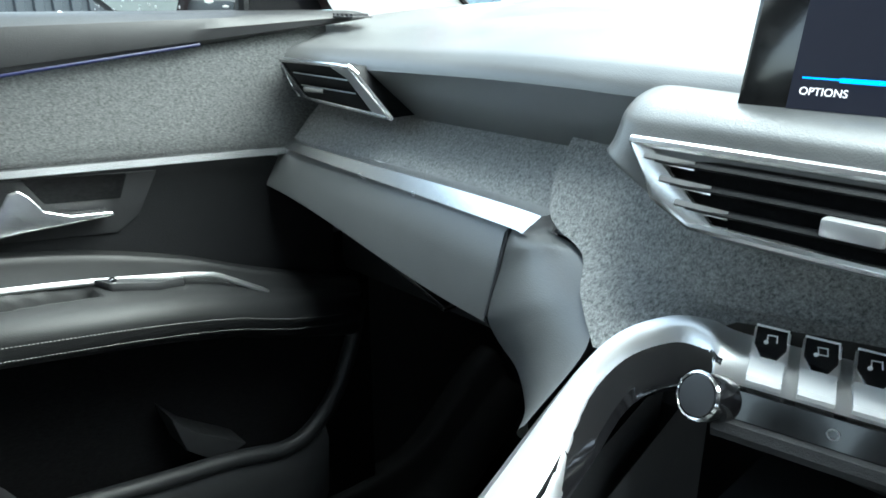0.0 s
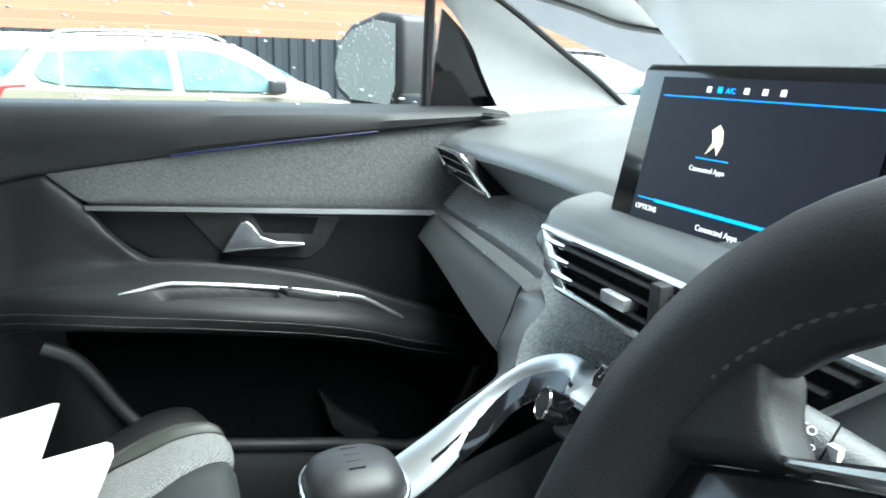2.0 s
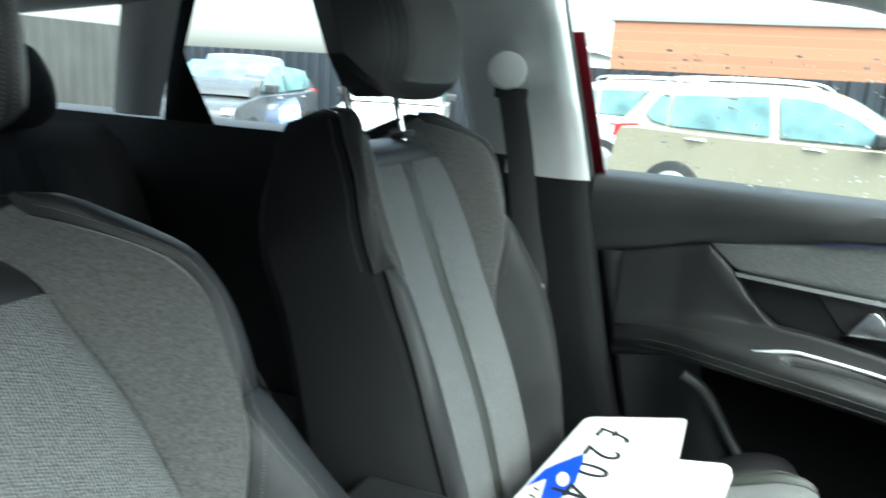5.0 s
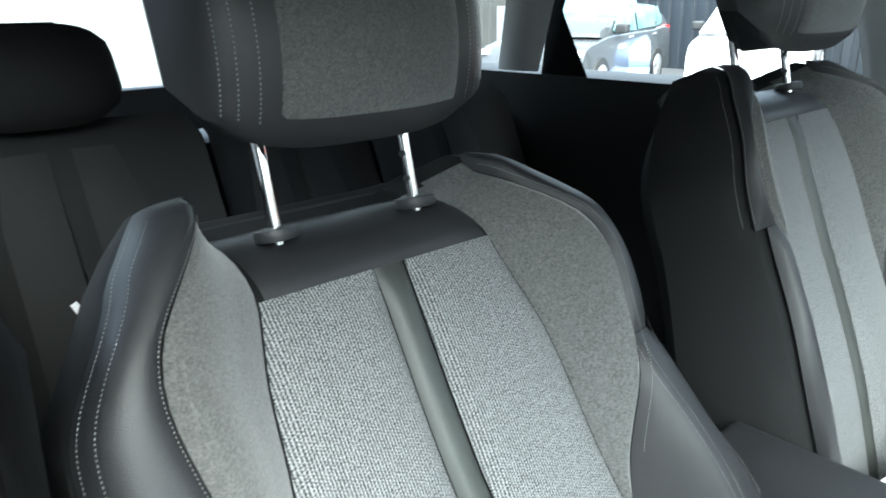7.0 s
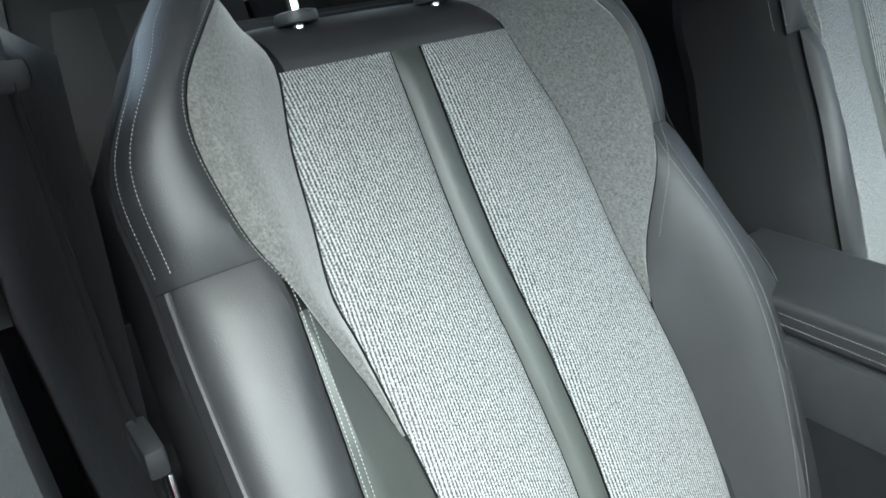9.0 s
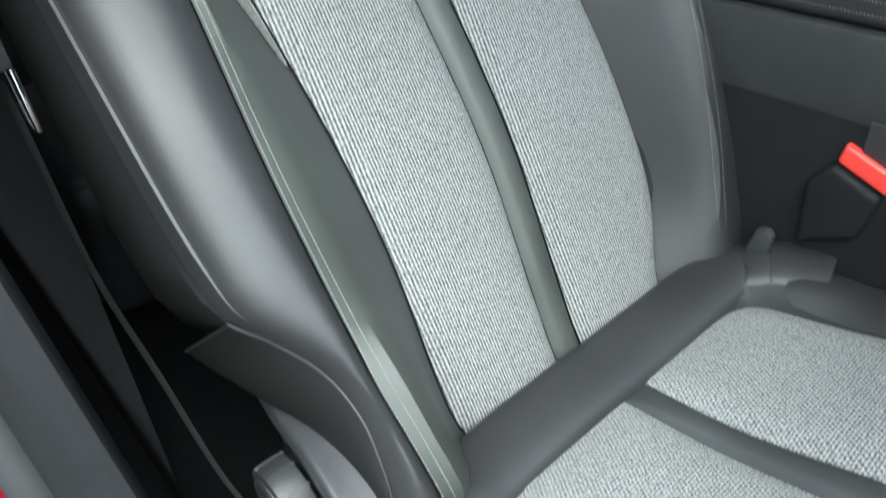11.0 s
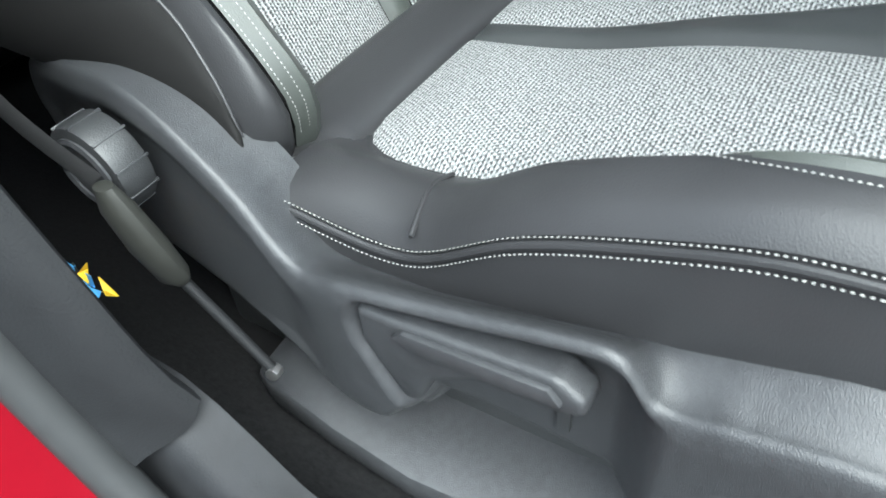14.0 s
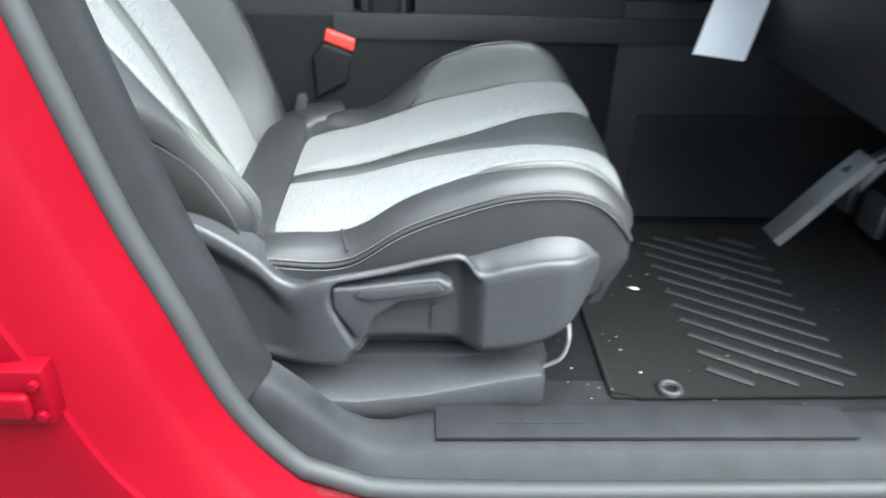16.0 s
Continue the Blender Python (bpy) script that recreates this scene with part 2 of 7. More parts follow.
def curve(pts, n=24, closed=False):
    """Points on a smooth curve through pts."""
    p = [Vector(q) for q in pts]
    m = len(p)
    out = []
    spans = m if closed else m - 1
    for i in range(n + (0 if closed else 1)):
        x = i * spans / n
        k = min(int(x), spans - 1)
        t = x - k
        if closed:
            a, b, c, d = p[(k - 1) % m], p[k % m], p[(k + 1) % m], p[(k + 2) % m]
        else:
            a, b, c, d = p[max(k - 1, 0)], p[k], p[k + 1], p[min(k + 2, m - 1)]
        out.append(0.5 * (2 * b + (c - a) * t + (2 * a - 5 * b + 4 * c - d) * t * t + (3 * b - a - 3 * c + d) * t ** 3))
    return out


def grid(fn, nu, nv, uv=None, close_u=False):
    """A sheet from fn(u, v), u and v from 0 to 1, with a UV map in metres."""
    bm = bmesh.new()
    lay = bm.loops.layers.uv.new("UVMap")
    cu = nu if close_u else nu + 1
    vs = [[bm.verts.new(fn(i / nu, j / nv)) for j in range(nv + 1)] for i in range(cu)]
    for i in range(nu):
        for j in range(nv):
            ids = ((i, j), (i + 1, j), (i + 1, j + 1), (i, j + 1))
            try:
                f = bm.faces.new([vs[a % cu][b] for a, b in ids])
            except ValueError:
                continue
            for lp, (a, b) in zip(f.loops, ids):
                lp[lay].uv = uv(a / nu, b / nv) if uv else (a / nu, b / nv)
    return bm


def loft(sections, closed=True, caps=True):
    """A skin over sections, each a list of as many points."""
    bm = bmesh.new()
    rows = [[bm.verts.new(p) for p in sec] for sec in sections]
    n = len(rows[0])
    for a, b in zip(rows, rows[1:]):
        for i in range(n if closed else n - 1):
            bm.faces.new((a[i], a[(i + 1) % n], b[(i + 1) % n], b[i]))
    if closed and caps:
        bm.faces.new(rows[0])
        bm.faces.new(rows[-1])
    return bm


def tube(pts, r, n=8, closed=False, flat=1.0, up=(0, 0, 1)):
    """A rod along pts; r is one radius or one for each point; flat squeezes it along up."""
    pts = [Vector(p) for p in pts]
    secs = []
    for i, p in enumerate(pts):
        a = pts[i - 1] if (i or closed) else p
        b = pts[(i + 1) % len(pts)] if (i + 1 < len(pts) or closed) else p
        t = (b - a).normalized()
        side = t.cross(Vector(up))
        side = side.normalized() if side.length > 1e-5 else t.orthogonal().normalized()
        w = side.cross(t)
        rr = r[i] if isinstance(r, (list, tuple)) else r
        secs.append([p + rr * (math.cos(2 * math.pi * k / n) * side + flat * math.sin(2 * math.pi * k / n) * w) for k in range(n)])
    if closed:
        secs.append(secs[0])
        bm = loft(secs[:-1], True, False)
        bm.verts.ensure_lookup_table()
        m = len(bm.verts)
        for k in range(n):
            bm.faces.new((bm.verts[m - n + k], bm.verts[m - n + (k + 1) % n], bm.verts[(k + 1) % n], bm.verts[k]))
        return bm
    return loft(secs)


def bevelled(bm, r, seg=2, angle=30):
    es = [e for e in bm.edges if len(e.link_faces) == 2 and e.calc_face_angle(0) > radians(angle)]
    bmesh.ops.bevel(bm, geom=es, offset=r, segments=seg, profile=0.6, affect='EDGES', clamp_overlap=True)
    return bm


def box(lo, hi, r=0.0, seg=2):
    bm = bmesh.new()
    bmesh.ops.create_cube(bm, size=1)
    lo, hi = Vector(lo), Vector(hi)
    for v in bm.verts:
        v.co = Vector((lo[k] + (hi[k] - lo[k]) * (v.co[k] + 0.5) for k in range(3)))
    return bevelled(bm, r, seg) if r else bm


def prism(outline, place, depth, r=0.0, seg=2):
    """An outline of (a, b) drawn out by depth; place(a, b, d) gives its points in space."""
    bm = loft([[place(a, b, 0.0) for a, b in outline], [place(a, b, depth) for a, b in outline]])
    bmesh.ops.recalc_face_normals(bm, faces=bm.faces)
    return bevelled(bm, r, seg, 25) if r else bm


def disc(c, axis, r, depth, n=24, bev=0.0):
    bm = bmesh.new()
    bmesh.ops.create_cone(bm, cap_ends=True, segments=n, radius1=r, radius2=r, depth=depth)
    if bev:
        bevelled(bm, bev, 2, 60)
    q = Vector((0, 0, 1)).rotation_difference(Vector(axis))
    bmesh.ops.transform(bm, matrix=Matrix.Translation(c) @ q.to_matrix().to_4x4(), verts=bm.verts)
    return bm


def joined(*bms):
    out = bmesh.new()
    for b in bms:
        me = bpy.data.meshes.new("tmp")
        b.to_mesh(me)
        b.free()
        out.from_mesh(me)
        bpy.data.meshes.remove(me)
    return out


def stitches(path, normal, step=0.0034, length=0.0025, r=0.0005):
    """Short threads one after the other along a path."""
    bm = bmesh.new()
    path = [Vector(p) for p in path]
    acc, nxt = 0.0, 0.0
    nrm = Vector(normal)
    for a, b in zip(path, path[1:]):
        d = (b - a).length
        if d < 1e-6:
            continue
        t = (b - a) / d
        s = t.cross(nrm).normalized()
        while nxt < acc + d:
            c = a + t * (nxt - acc)
            p = [c - t * length / 2, c + s * r, c + t * length / 2, c - s * r]
            q = [bm.verts.new(x) for x in p]
            top = bm.verts.new(c + nrm * r)
            for k in range(4):
                bm.faces.new((q[k], q[(k + 1) % 4], top))
            nxt += step
        acc += d
    return bm


def lettering(text, size, m, mat, parent, name="lettering"):
    """Flat words from the built-in font, at the pose m."""
    cu = bpy.data.curves.new("words", 'FONT')
    cu.body, cu.size, cu.extrude = text, size, 0.0002
    tmp = bpy.data.objects.new("words", cu)
    me = bpy.data.meshes.new_from_object(tmp)
    bm = bmesh.new()
    bm.from_mesh(me)
    bpy.data.objects.remove(tmp)
    bpy.data.meshes.remove(me)
    bmesh.ops.transform(bm, matrix=m, verts=bm.verts)
    return part(name, bm, mat, parent, smooth=False)


def smooth01(t):
    t = max(0.0, min(1.0, t))
    return t * t * (3 - 2 * t)


# ---- seats ----
SX = 0.37                       # middle of the driver's seat
BL = 0.6625                     # length of the backrest's cloth
BY, BZ = -0.188, 0.650          # foot of the backrest's cloth
AY, AZ, NY, NZ = -0.4966, 0.868, 0.868, 0.4966
T_INL = ((-0.06, 0.135), (0.0, 0.143), (0.24, 0.137), (0.39, 0.142), (0.52, 0.151), (0.64, 0.160), (0.7, 0.166), (0.8, 0.158), (0.9, 0.150), (1.0, 0.135), (1.2, 0.120))
T_INR = ((-0.06, 0.150), (0.0, 0.162), (0.03, 0.170), (0.08, 0.183), (0.16, 0.192), (0.33, 0.190), (0.49, 0.177), (0.62, 0.165), (0.83, 0.157), (1.0, 0.131), (1.2, 0.120))
T_MID = ((0.0, -0.005), (0.1, -0.008), (0.3, -0.014), (0.5, -0.007), (0.7, 0.004), (1.0, 0.0))
T_CREST = ((-0.1, 0.205), (0.0, 0.222), (0.25, 0.250), (0.45, 0.262), (0.6, 0.250), (0.77, 0.226), (0.93, 0.238), (1.05, 0.212), (1.12, 0.186), (1.165, 0.165), (1.2, 0.14))
T_HIGH = ((-0.1, 0.03), (0.0, 0.045), (0.25, 0.070), (0.5, 0.076), (0.77, 0.056), (0.95, 0.058), (1.05, 0.046), (1.10, 0.034), (1.14, 0.014), (1.165, -0.020))
T_WIDE = ((-0.1, 0.25), (0.0, 0.272), (0.25, 0.302), (0.45, 0.312), (0.65, 0.293), (0.77, 0.282), (0.9, 0.283), (1.05, 0.252), (1.10, 0.230), (1.14, 0.209), (1.165, 0.190), (1.2, 0.16))
# the outer bolster of the driver's seat swells towards its foot
T_SWELL = ((-0.12, 0.025), (-0.08, 0.045), (-0.04, 0.080), (0.0, 0.104), (0.08, 0.106), (0.2, 0.096), (0.35, 0.087), (0.5, 0.080), (0.65, 0.066), (0.77, 0.056), (0.95, 0.058))
T_FOLD = ((-0.12, 0.225), (-0.05, 0.250), (0.0, 0.258), (0.06, 0.253), (0.12, 0.250), (0.18, 0.257), (0.235, 0.277), (0.275, 0.297), (0.32, 0.303), (0.45, 0.307), (0.65, 0.306), (0.77, 0.303))
RUN = [0.955, 0.0, -0.582, 1.350, 0.022, 0.0, True, 0.0]


def wide(s, x):
    w = tab(T_WIDE, s) + (0.024 * smooth01((0.62 - s) / 0.3) if x < 0 and RUN[6] else 0.0)
    if x > 0 and RUN[6]:
        return tab(T_FOLD, s) if s < 0.77 else w + 0.021 * smooth01((1.05 - s) / 0.15)
    return w


def ins(s, sg, g=0.0):
    return sg * (tab(T_INL if sg > 0 else T_INR, s) + g)


T_FELT = ((0.5, 0.153), (0.6, 0.172), (0.77, 0.224), (0.84, 0.236), (0.92, 0.242), (0.98, 0.232), (1.04, 0.204), (1.12, 0.160))
T_FELT_IN = ((0.5, 0.178), (0.6, 0.190), (0.77, 0.226), (0.86, 0.238), (0.93, 0.238), (1.03, 0.200), (1.12, 0.160))


def felt_edge(s, sg, g=0.0):
    return sg * (tab(T_FELT if sg > 0 else T_FELT_IN, s) + g)


T_BAND = ((-0.06, 0.216), (0.0, 0.226), (0.1, 0.231), (0.2, 0.233), (0.4, 0.228), (0.6, 0.219), (0.72, 0.216), (0.77, 0.221))


def back_d(s, x):
    low = 0.03 * smooth01((s - 0.98) / 0.12) if x < 0 else 0.0
    w = wide(s, x)
    swell = x > 0 and RUN[6] and s < 0.77
    wi, h = tab(T_INL if x > 0 else T_INR, s), tab(T_SWELL if swell else T_HIGH, s) - low
    drop = 0.034 - (0.022 * smooth01((0.40 - s) / 0.3) if swell else 0.0)
    x = abs(x)
    c = min(tab(T_CREST, s) - 0.006, w - 0.025)
    base = 0.010 * math.sin(math.pi * max(0, min(1, s))) - (5.0 * (s - 1) ** 2 if s > 1 else 0) - 0.15 * max(0, s - 1) - 22.0 * max(0, s - 1.09) ** 2
    base = max(base, -0.125)
    if x <= wi:
        return base
    if x <= c:
        return base + (h - base) * smooth01((x - wi) / max(1e-4, c - wi)) ** 0.9
    t = min(1.0, (x - c) / max(1e-4, w - c))
    return h - 0.012 * t - drop * (1 - math.sqrt(max(0.0, 1 - t ** 5)))


def back_pt(s, x, d):
    return V(SX + x, BY + AY * BL * s + NY * d + RUN[7] * (0.25 - (1 - s)), BZ + AZ * BL * s + NZ * d)


def back_patch(s0, s1, fa, fb, puff=0.006, lift=0.004, nu=28, nv=10):
    """A padded panel of the backrest, from x = fa(s) to fb(s), dipping at its seams."""
    def fn(u, v):
        s = s0 + (s1 - s0) * u
        x = fa(s) + (fb(s) - fa(s)) * v
        edge = min(1.0, 7 * min(u * (s1 - s0) / 0.35, (1 - u) * (s1 - s0) / 0.35), 7 * min(v, 1 - v) * abs(fb(s) - fa(s)) / 0.06)
        return back_pt(s, x, back_d(s, x) + lift - 0.007 * (1 - math.sqrt(max(0, edge))) + puff * math.sin(math.pi * v) * min(1, edge))
    return grid(fn, nu, nv, lambda u, v: (fa(s0 + (s1 - s0) * u) * (1 - v) + fb(s0 + (s1 - s0) * u) * v, (s0 + (s1 - s0) * u) * BL))


T_CI = ((-0.10, 0.150), (-0.088, 0.172), (-0.06, 0.186), (-0.013, 0.190), (0.03, 0.187), (0.07, 0.184), (0.13, 0.186), (0.22, 0.184), (0.33, 0.186), (0.42, 0.190))
T_CS = ((-0.12, 0.659), (-0.09, 0.660), (0.013, 0.660), (0.088, 0.704), (0.157, 0.732), (0.22, 0.750), (0.30, 0.752), (0.345, 0.732), (0.372, 0.712), (0.395, 0.690))
T_CSTR = ((-0.12, 0.014), (0.1, 0.017), (0.2, 0.028), (0.3, 0.054), (0.42, 0.085))
# the front rolls over: a run along the cushion from the back to under the nose
T_RUN_Y = ((0.0, -0.10), (0.72, 0.28), (0.85, 0.355), (0.93, 0.388), (1.0, 0.372))
T_RUN_Z = ((0.0, 0.640), (0.2, 0.656), (0.4, 0.686), (0.6, 0.711), (0.72, 0.724), (0.85, 0.724), (0.93, 0.704), (1.0, 0.655))


def cush_pt(u, x, lift=0.0):
    y, z = tab(T_RUN_Y, u), tab(T_RUN_Z, u)
    z += (RUN[1] - 0.07 * x) * smooth01((y + 0.05) / 0.2)
    ax = abs(x)
    wi, zs = tab(T_CI, y), tab(T_CS, y) + (RUN[4] * smooth01((y - 0.05) / 0.1) if x < 0 else 0.0)
    if u > 0.8:
        k = (u - 0.8) / 0.2
        y -= 0.03 * k * (ax / 0.26) ** 2
        zs = min(zs, z + 0.045 * (1 - k * k))
    if x < 0:
        wi -= RUN[5]
    crest = (0.228 if x > 0 else 0.214) - (RUN[5] * 0.4 if x < 0 else 0.0)
    if ax <= wi:
        zz = z
    elif ax <= crest:
        zz = z + (zs + 0.008 - z) * smooth01((ax - wi) / (crest - wi))
    else:
        t = min(1, (ax - crest) / (0.262 - crest))
        zz = zs + 0.008 * (1 - t * t)
    return V(SX + x, -0.10 + (y + 0.10) * RUN[0], zz + lift)


def cush_patch(u0, u1, fa, fb, puff=0.006, lift=0.004, nu=30, nv=10):
    def fn(a, b):
        u = u0 + (u1 - u0) * a
        y = tab(T_RUN_Y, u)
        x = fa(y) + (fb(y) - fa(y)) * b
        edge = min(1.0, 9 * min(a, 1 - a), 7 * min(b, 1 - b) * abs(fb(y) - fa(y)) / 0.06)
        up = lift - 0.007 * (1 - math.sqrt(max(0, edge))) + puff * math.sin(math.pi * b) * edge
        p = cush_pt(u, x)
        return p + V(0, 0.9 * up if u > 0.9 else 0, up)
    return grid(fn, nu, nv, lambda a, b: (fa(tab(T_RUN_Y, u0 + (u1 - u0) * a)) * (1 - b) + fb(tab(T_RUN_Y, u0 + (u1 - u0) * a)) * b, (u0 + (u1 - u0) * a) * 0.55))


def build_seat():
    seat = thing("front_seat", (SX, 0, 0.44), "black leather and grey tweed car seat with raised bolsters and headrest", "car seat", "front seats")
    one = lambda f, sg, g=0.0: (lambda s: sg * (tab(f, s) + g))
    # backrest shell
    def rear_d(s, q):
        dz = 0.05 * smooth01((s - 0.95) / 0.25)
        rear = min(-0.14 + dz, back_d(s, 0) - 0.03)
        return tab(((0.0, rear), (0.6, rear + 0.005), (0.95, min(-0.115 + dz, back_d(s, 0.95 * wide(s, q) * (1 if q > 0 else -1)) - 0.03)), (1.0, min(-0.085 + dz * 0.4, back_d(s, wide(s, q) * (1 if q > 0 else -1)) - 0.004))), abs(q))

    secs = []
    steps = [-0.12 + 1.28 * i / 30 for i in range(31)]
    for s in steps + [1.163, 1.165]:
        w = lambda k: wide(s, k - 12) * (k / 12 - 1)
        q = {1.163: 0.5, 1.165: 0.97}.get(s, 0.0)
        fr = [back_pt(s, w(k), back_d(s, w(k)) - (0.004 if abs(k - 12) > 11 else 0.010)) for k in range(25)]
        re = [back_pt(s, w(k) * (1 if abs(k - 12) < 12 else 1.012), rear_d(s, k / 12 - 1) - 0.003) for k in range(25)]
        mid = [(a + b) / 2 for a, b in zip(fr, re)]
        secs.append([a + (m - a) * q for a, m in zip(fr, mid)] + [b + (m - b) * q for b, m in zip(re, mid)][::-1])
    part("backrest_shell", loft(secs, True, True), SIDE_CLOTH, seat, "black woven sides and back")
    for sg in (1, -1):
        part("backrest_cloth", back_patch(-0.075, 1.0, lambda s, q=sg: q * 0.0185 + tab(T_MID, s), lambda s, q=sg: ins(s, q, -0.001), 0.004, 0.004, 40, 10), TWEED, seat, "grey tweed cloth")
        part("shoulder_felt", back_patch(0.5, 1.135, lambda s, q=sg: ins(s, q, 0.001), lambda s, q=sg: felt_edge(s, q), 0.004, 0.003, 26, 8), FELT_SEAT, seat, "heathered grey felt")
        low = lambda s, q=sg: q * (max(abs(ins(s, q)), abs(felt_edge(s, q)) if s > 0.5 else 0) + 0.001)
        if sg > 0:
            part("bolster_band", back_patch(-0.085, 0.70, low, one(T_BAND, sg, -0.001), 0.003, 0.003, 26, 6), LEATHER_GREEN, seat)
        part("lower_bolster", back_patch(-0.095, 0.7715, one(T_BAND, sg, 0.001) if sg > 0 else low, lambda s, q=sg: q * (wide(s, q) - (0.002 if RUN[6] or q < 0 else 0.030 + 0.012 * s)), 0.004, 0.003, 30, 12), LEATHER, seat)
        part("upper_bolster", back_patch(0.7725, 1.15, lambda s, q=sg: felt_edge(s, q, 0.001), lambda s, q=sg: q * (wide(s, q) - (0.002 if RUN[6] or q < 0 else 0.020)), 0.003, 0.003, 20, 10), LEATHER, seat)
        # threads along the seams
        nrm = (0, NY, NZ)
        a = [back_pt(s, sg * (tab(T_BAND, s) + 0.0020), back_d(s, tab(T_BAND, s) + 0.0035) + 0.0068) for s in [-0.03 + 0.77 * k / 60 for k in range(61)]]
        b = [back_pt(s, sg * (tab(T_BAND, s) - 0.0055), back_d(s, tab(T_BAND, s) - 0.0040) + 0.0062) for s in [-0.03 + 0.73 * k / 60 for k in range(61)]]
        c = [back_pt(s, felt_edge(s, sg, 0.005), back_d(s, felt_edge(s, sg, 0.005)) + 0.006) for s in [0.6 + 0.52 * k / 40 for k in range(41)]]
        for run in ((a, b, c) if sg > 0 else (c,)):
            part("seam_thread", stitches(run, nrm), THREAD, seat)
        for inset in ((0.004, 0.013) if sg > 0 else (0.004,)):
            edge = lambda s: sg * ((wide(s, 1) if sg > 0 else tab(T_WIDE, s)) - inset)
            d = [back_pt(s, edge(s), back_d(s, edge(s)) + 0.0062) for s in [(0.79 + 0.33 * k / 60 if sg > 0 else 0.02 + 1.1 * k / 60) for k in range(61)]]
            part("outer_thread", stitches(d, (sg * 0.7, 0.6, 0.3)), THREAD, seat)
        if sg < 0:
            for inset in (0.004, 0.014):
                d = [back_pt(s, inset - tab(T_CREST, s), back_d(s, inset - tab(T_CREST, s)) + 0.0085) for s in [0.02 + 0.74 * k / 60 for k in range(61)]]
                part("outer_thread", stitches(d, (-0.4, 0.8, 0.4)), THREAD, seat)
    part("backrest_stripe", back_patch(-0.075, 1.0, lambda s: tab(T_MID, s) - 0.0165, lambda s: tab(T_MID, s) + 0.0165, 0.002, 0.003, 40, 6), LEATHER_GREEN, seat)
    e = [back_pt(s, tab(T_MID, s) - 0.0185, back_d(s, 0.0185) + 0.004) for s in [0.01 + 0.97 * k / 60 for k in range(61)]]
    part("stripe_thread", stitches(e, (0, NY, NZ), r=0.0004), THREAD, seat)
    part("top_band", back_patch(1.0, 1.15, lambda s: -0.128, lambda s: 0.128, 0.004, 0.003, 14, 16), LEATHER, seat)
    # headrest on its two posts
    HX, HY, HZ = SX - 0.004, RUN[2], RUN[3]
    HH, HW = (0.19, 0.168) if RUN[6] else (0.17, 0.178)
    head = part("headrest", headrest_mesh(HX, HY, HZ, HW, HH), LEATHER, seat)
    part("headrest_cloth", headrest_face(HX, HY, HZ, HW, HH, 0.60), FELT_SEAT, head, "heathered grey felt")
    for sx in (-0.112, -0.128, 0.112, 0.128, 0.140):
        part("headrest_thread", stitches([headrest_pt(HX, HY, HZ, HW, HH, sx / HW, v / 20, 0.0016) for v in range(1, 20)], (0, 1, 0), 0.0040, 0.0030, 0.0009), THREAD, head)
    for sx in (-0.079, 0.083):
        foot = back_pt(1.083, sx, -0.036)
        top = V(SX + sx, foot.y - 0.028, 1.37)
        part("headrest_post", tube([foot - (top - foot) * 0.2, foot, top], 0.0062, 12), BRIGHT, seat, "chromed steel post")
        part("post_collar", disc(foot + V(0, 0, 0.004), (top - foot).normalized(), 0.021, 0.012, 24, 0.004), PLASTIC, seat)
        if sx < 0:
            nb = [disc(foot + (top - foot) * (0.25 + 0.22 * k) + V(0.006, 0.002, 0), (1, 0.3, 0), 0.0035, 0.004, 8) for k in range(3)]
            part("post_notch", joined(*nb), PLASTIC, seat)
    # cushion
    prof = []
    for i in range(29):
        u = i / 28
        row = [cush_pt(u, -0.262 + 0.524 * k / 26, -0.004) for k in range(27)]
        y = row[13].y
        zb = 0.60 if u < 0.8 else 0.60 + 0.05 * (u - 0.8) / 0.2
        row += [V(SX + 0.268, row[26].y, row[26].z - 0.03), V(SX + 0.262, row[26].y - 0.01 * u, min(zb, row[26].z - 0.04)), V(SX + 0.2, y - 0.08 * u, zb - 0.03),
                V(SX - 0.2, y - 0.08 * u, zb - 0.03), V(SX - 0.262, row[0].y - 0.01 * u, min(zb, row[0].z - 0.04)), V(SX - 0.268, row[0].y, row[0].z - 0.03)]
        prof.append(row)
    part("cushion_body", loft(prof), LEATHER, seat)
    for sg in (1, -1):
        part("cushion_cloth", cush_patch(0.0, 0.985, lambda y, q=sg: q * (tab(T_CSTR, y) + 0.001), (one(T_CI, sg, -0.002 - (RUN[5] if sg < 0 else 0.0))), 0.004, 0.004, 34, 10), TWEED_ACROSS, seat, "grey tweed cloth")
        part("cushion_bolster", cush_patch(0.0 if sg > 0 else 0.07, 0.98, one(T_CI, sg, 0.001 - (RUN[5] if sg < 0 else 0.0)), lambda y, q=sg: q * 0.264, 0.004, 0.003, 34, 10), LEATHER, seat)
        n1 = [cush_pt(u / 60, sg * 0.2645, -0.0012 - 0.0045 * u / 60) + V(sg * 0.0022, 0, 0) for u in range(1, 56)]
        n2 = [cush_pt(u / 60, sg * 0.2665, -0.0120) + V(sg * 0.0032, 0, 0) for u in range(1, 56)]
        wl = [cush_pt(u / 60, sg * 0.2645, -0.0075 - 0.003 * u / 60) + V(sg * 0.002, 0, 0) for u in range(1, 57)]
        part("cushion_welt", tube(wl, 0.0026, 8), LEATHER, seat)
        slim = RUN[5] if sg < 0 else 0.0
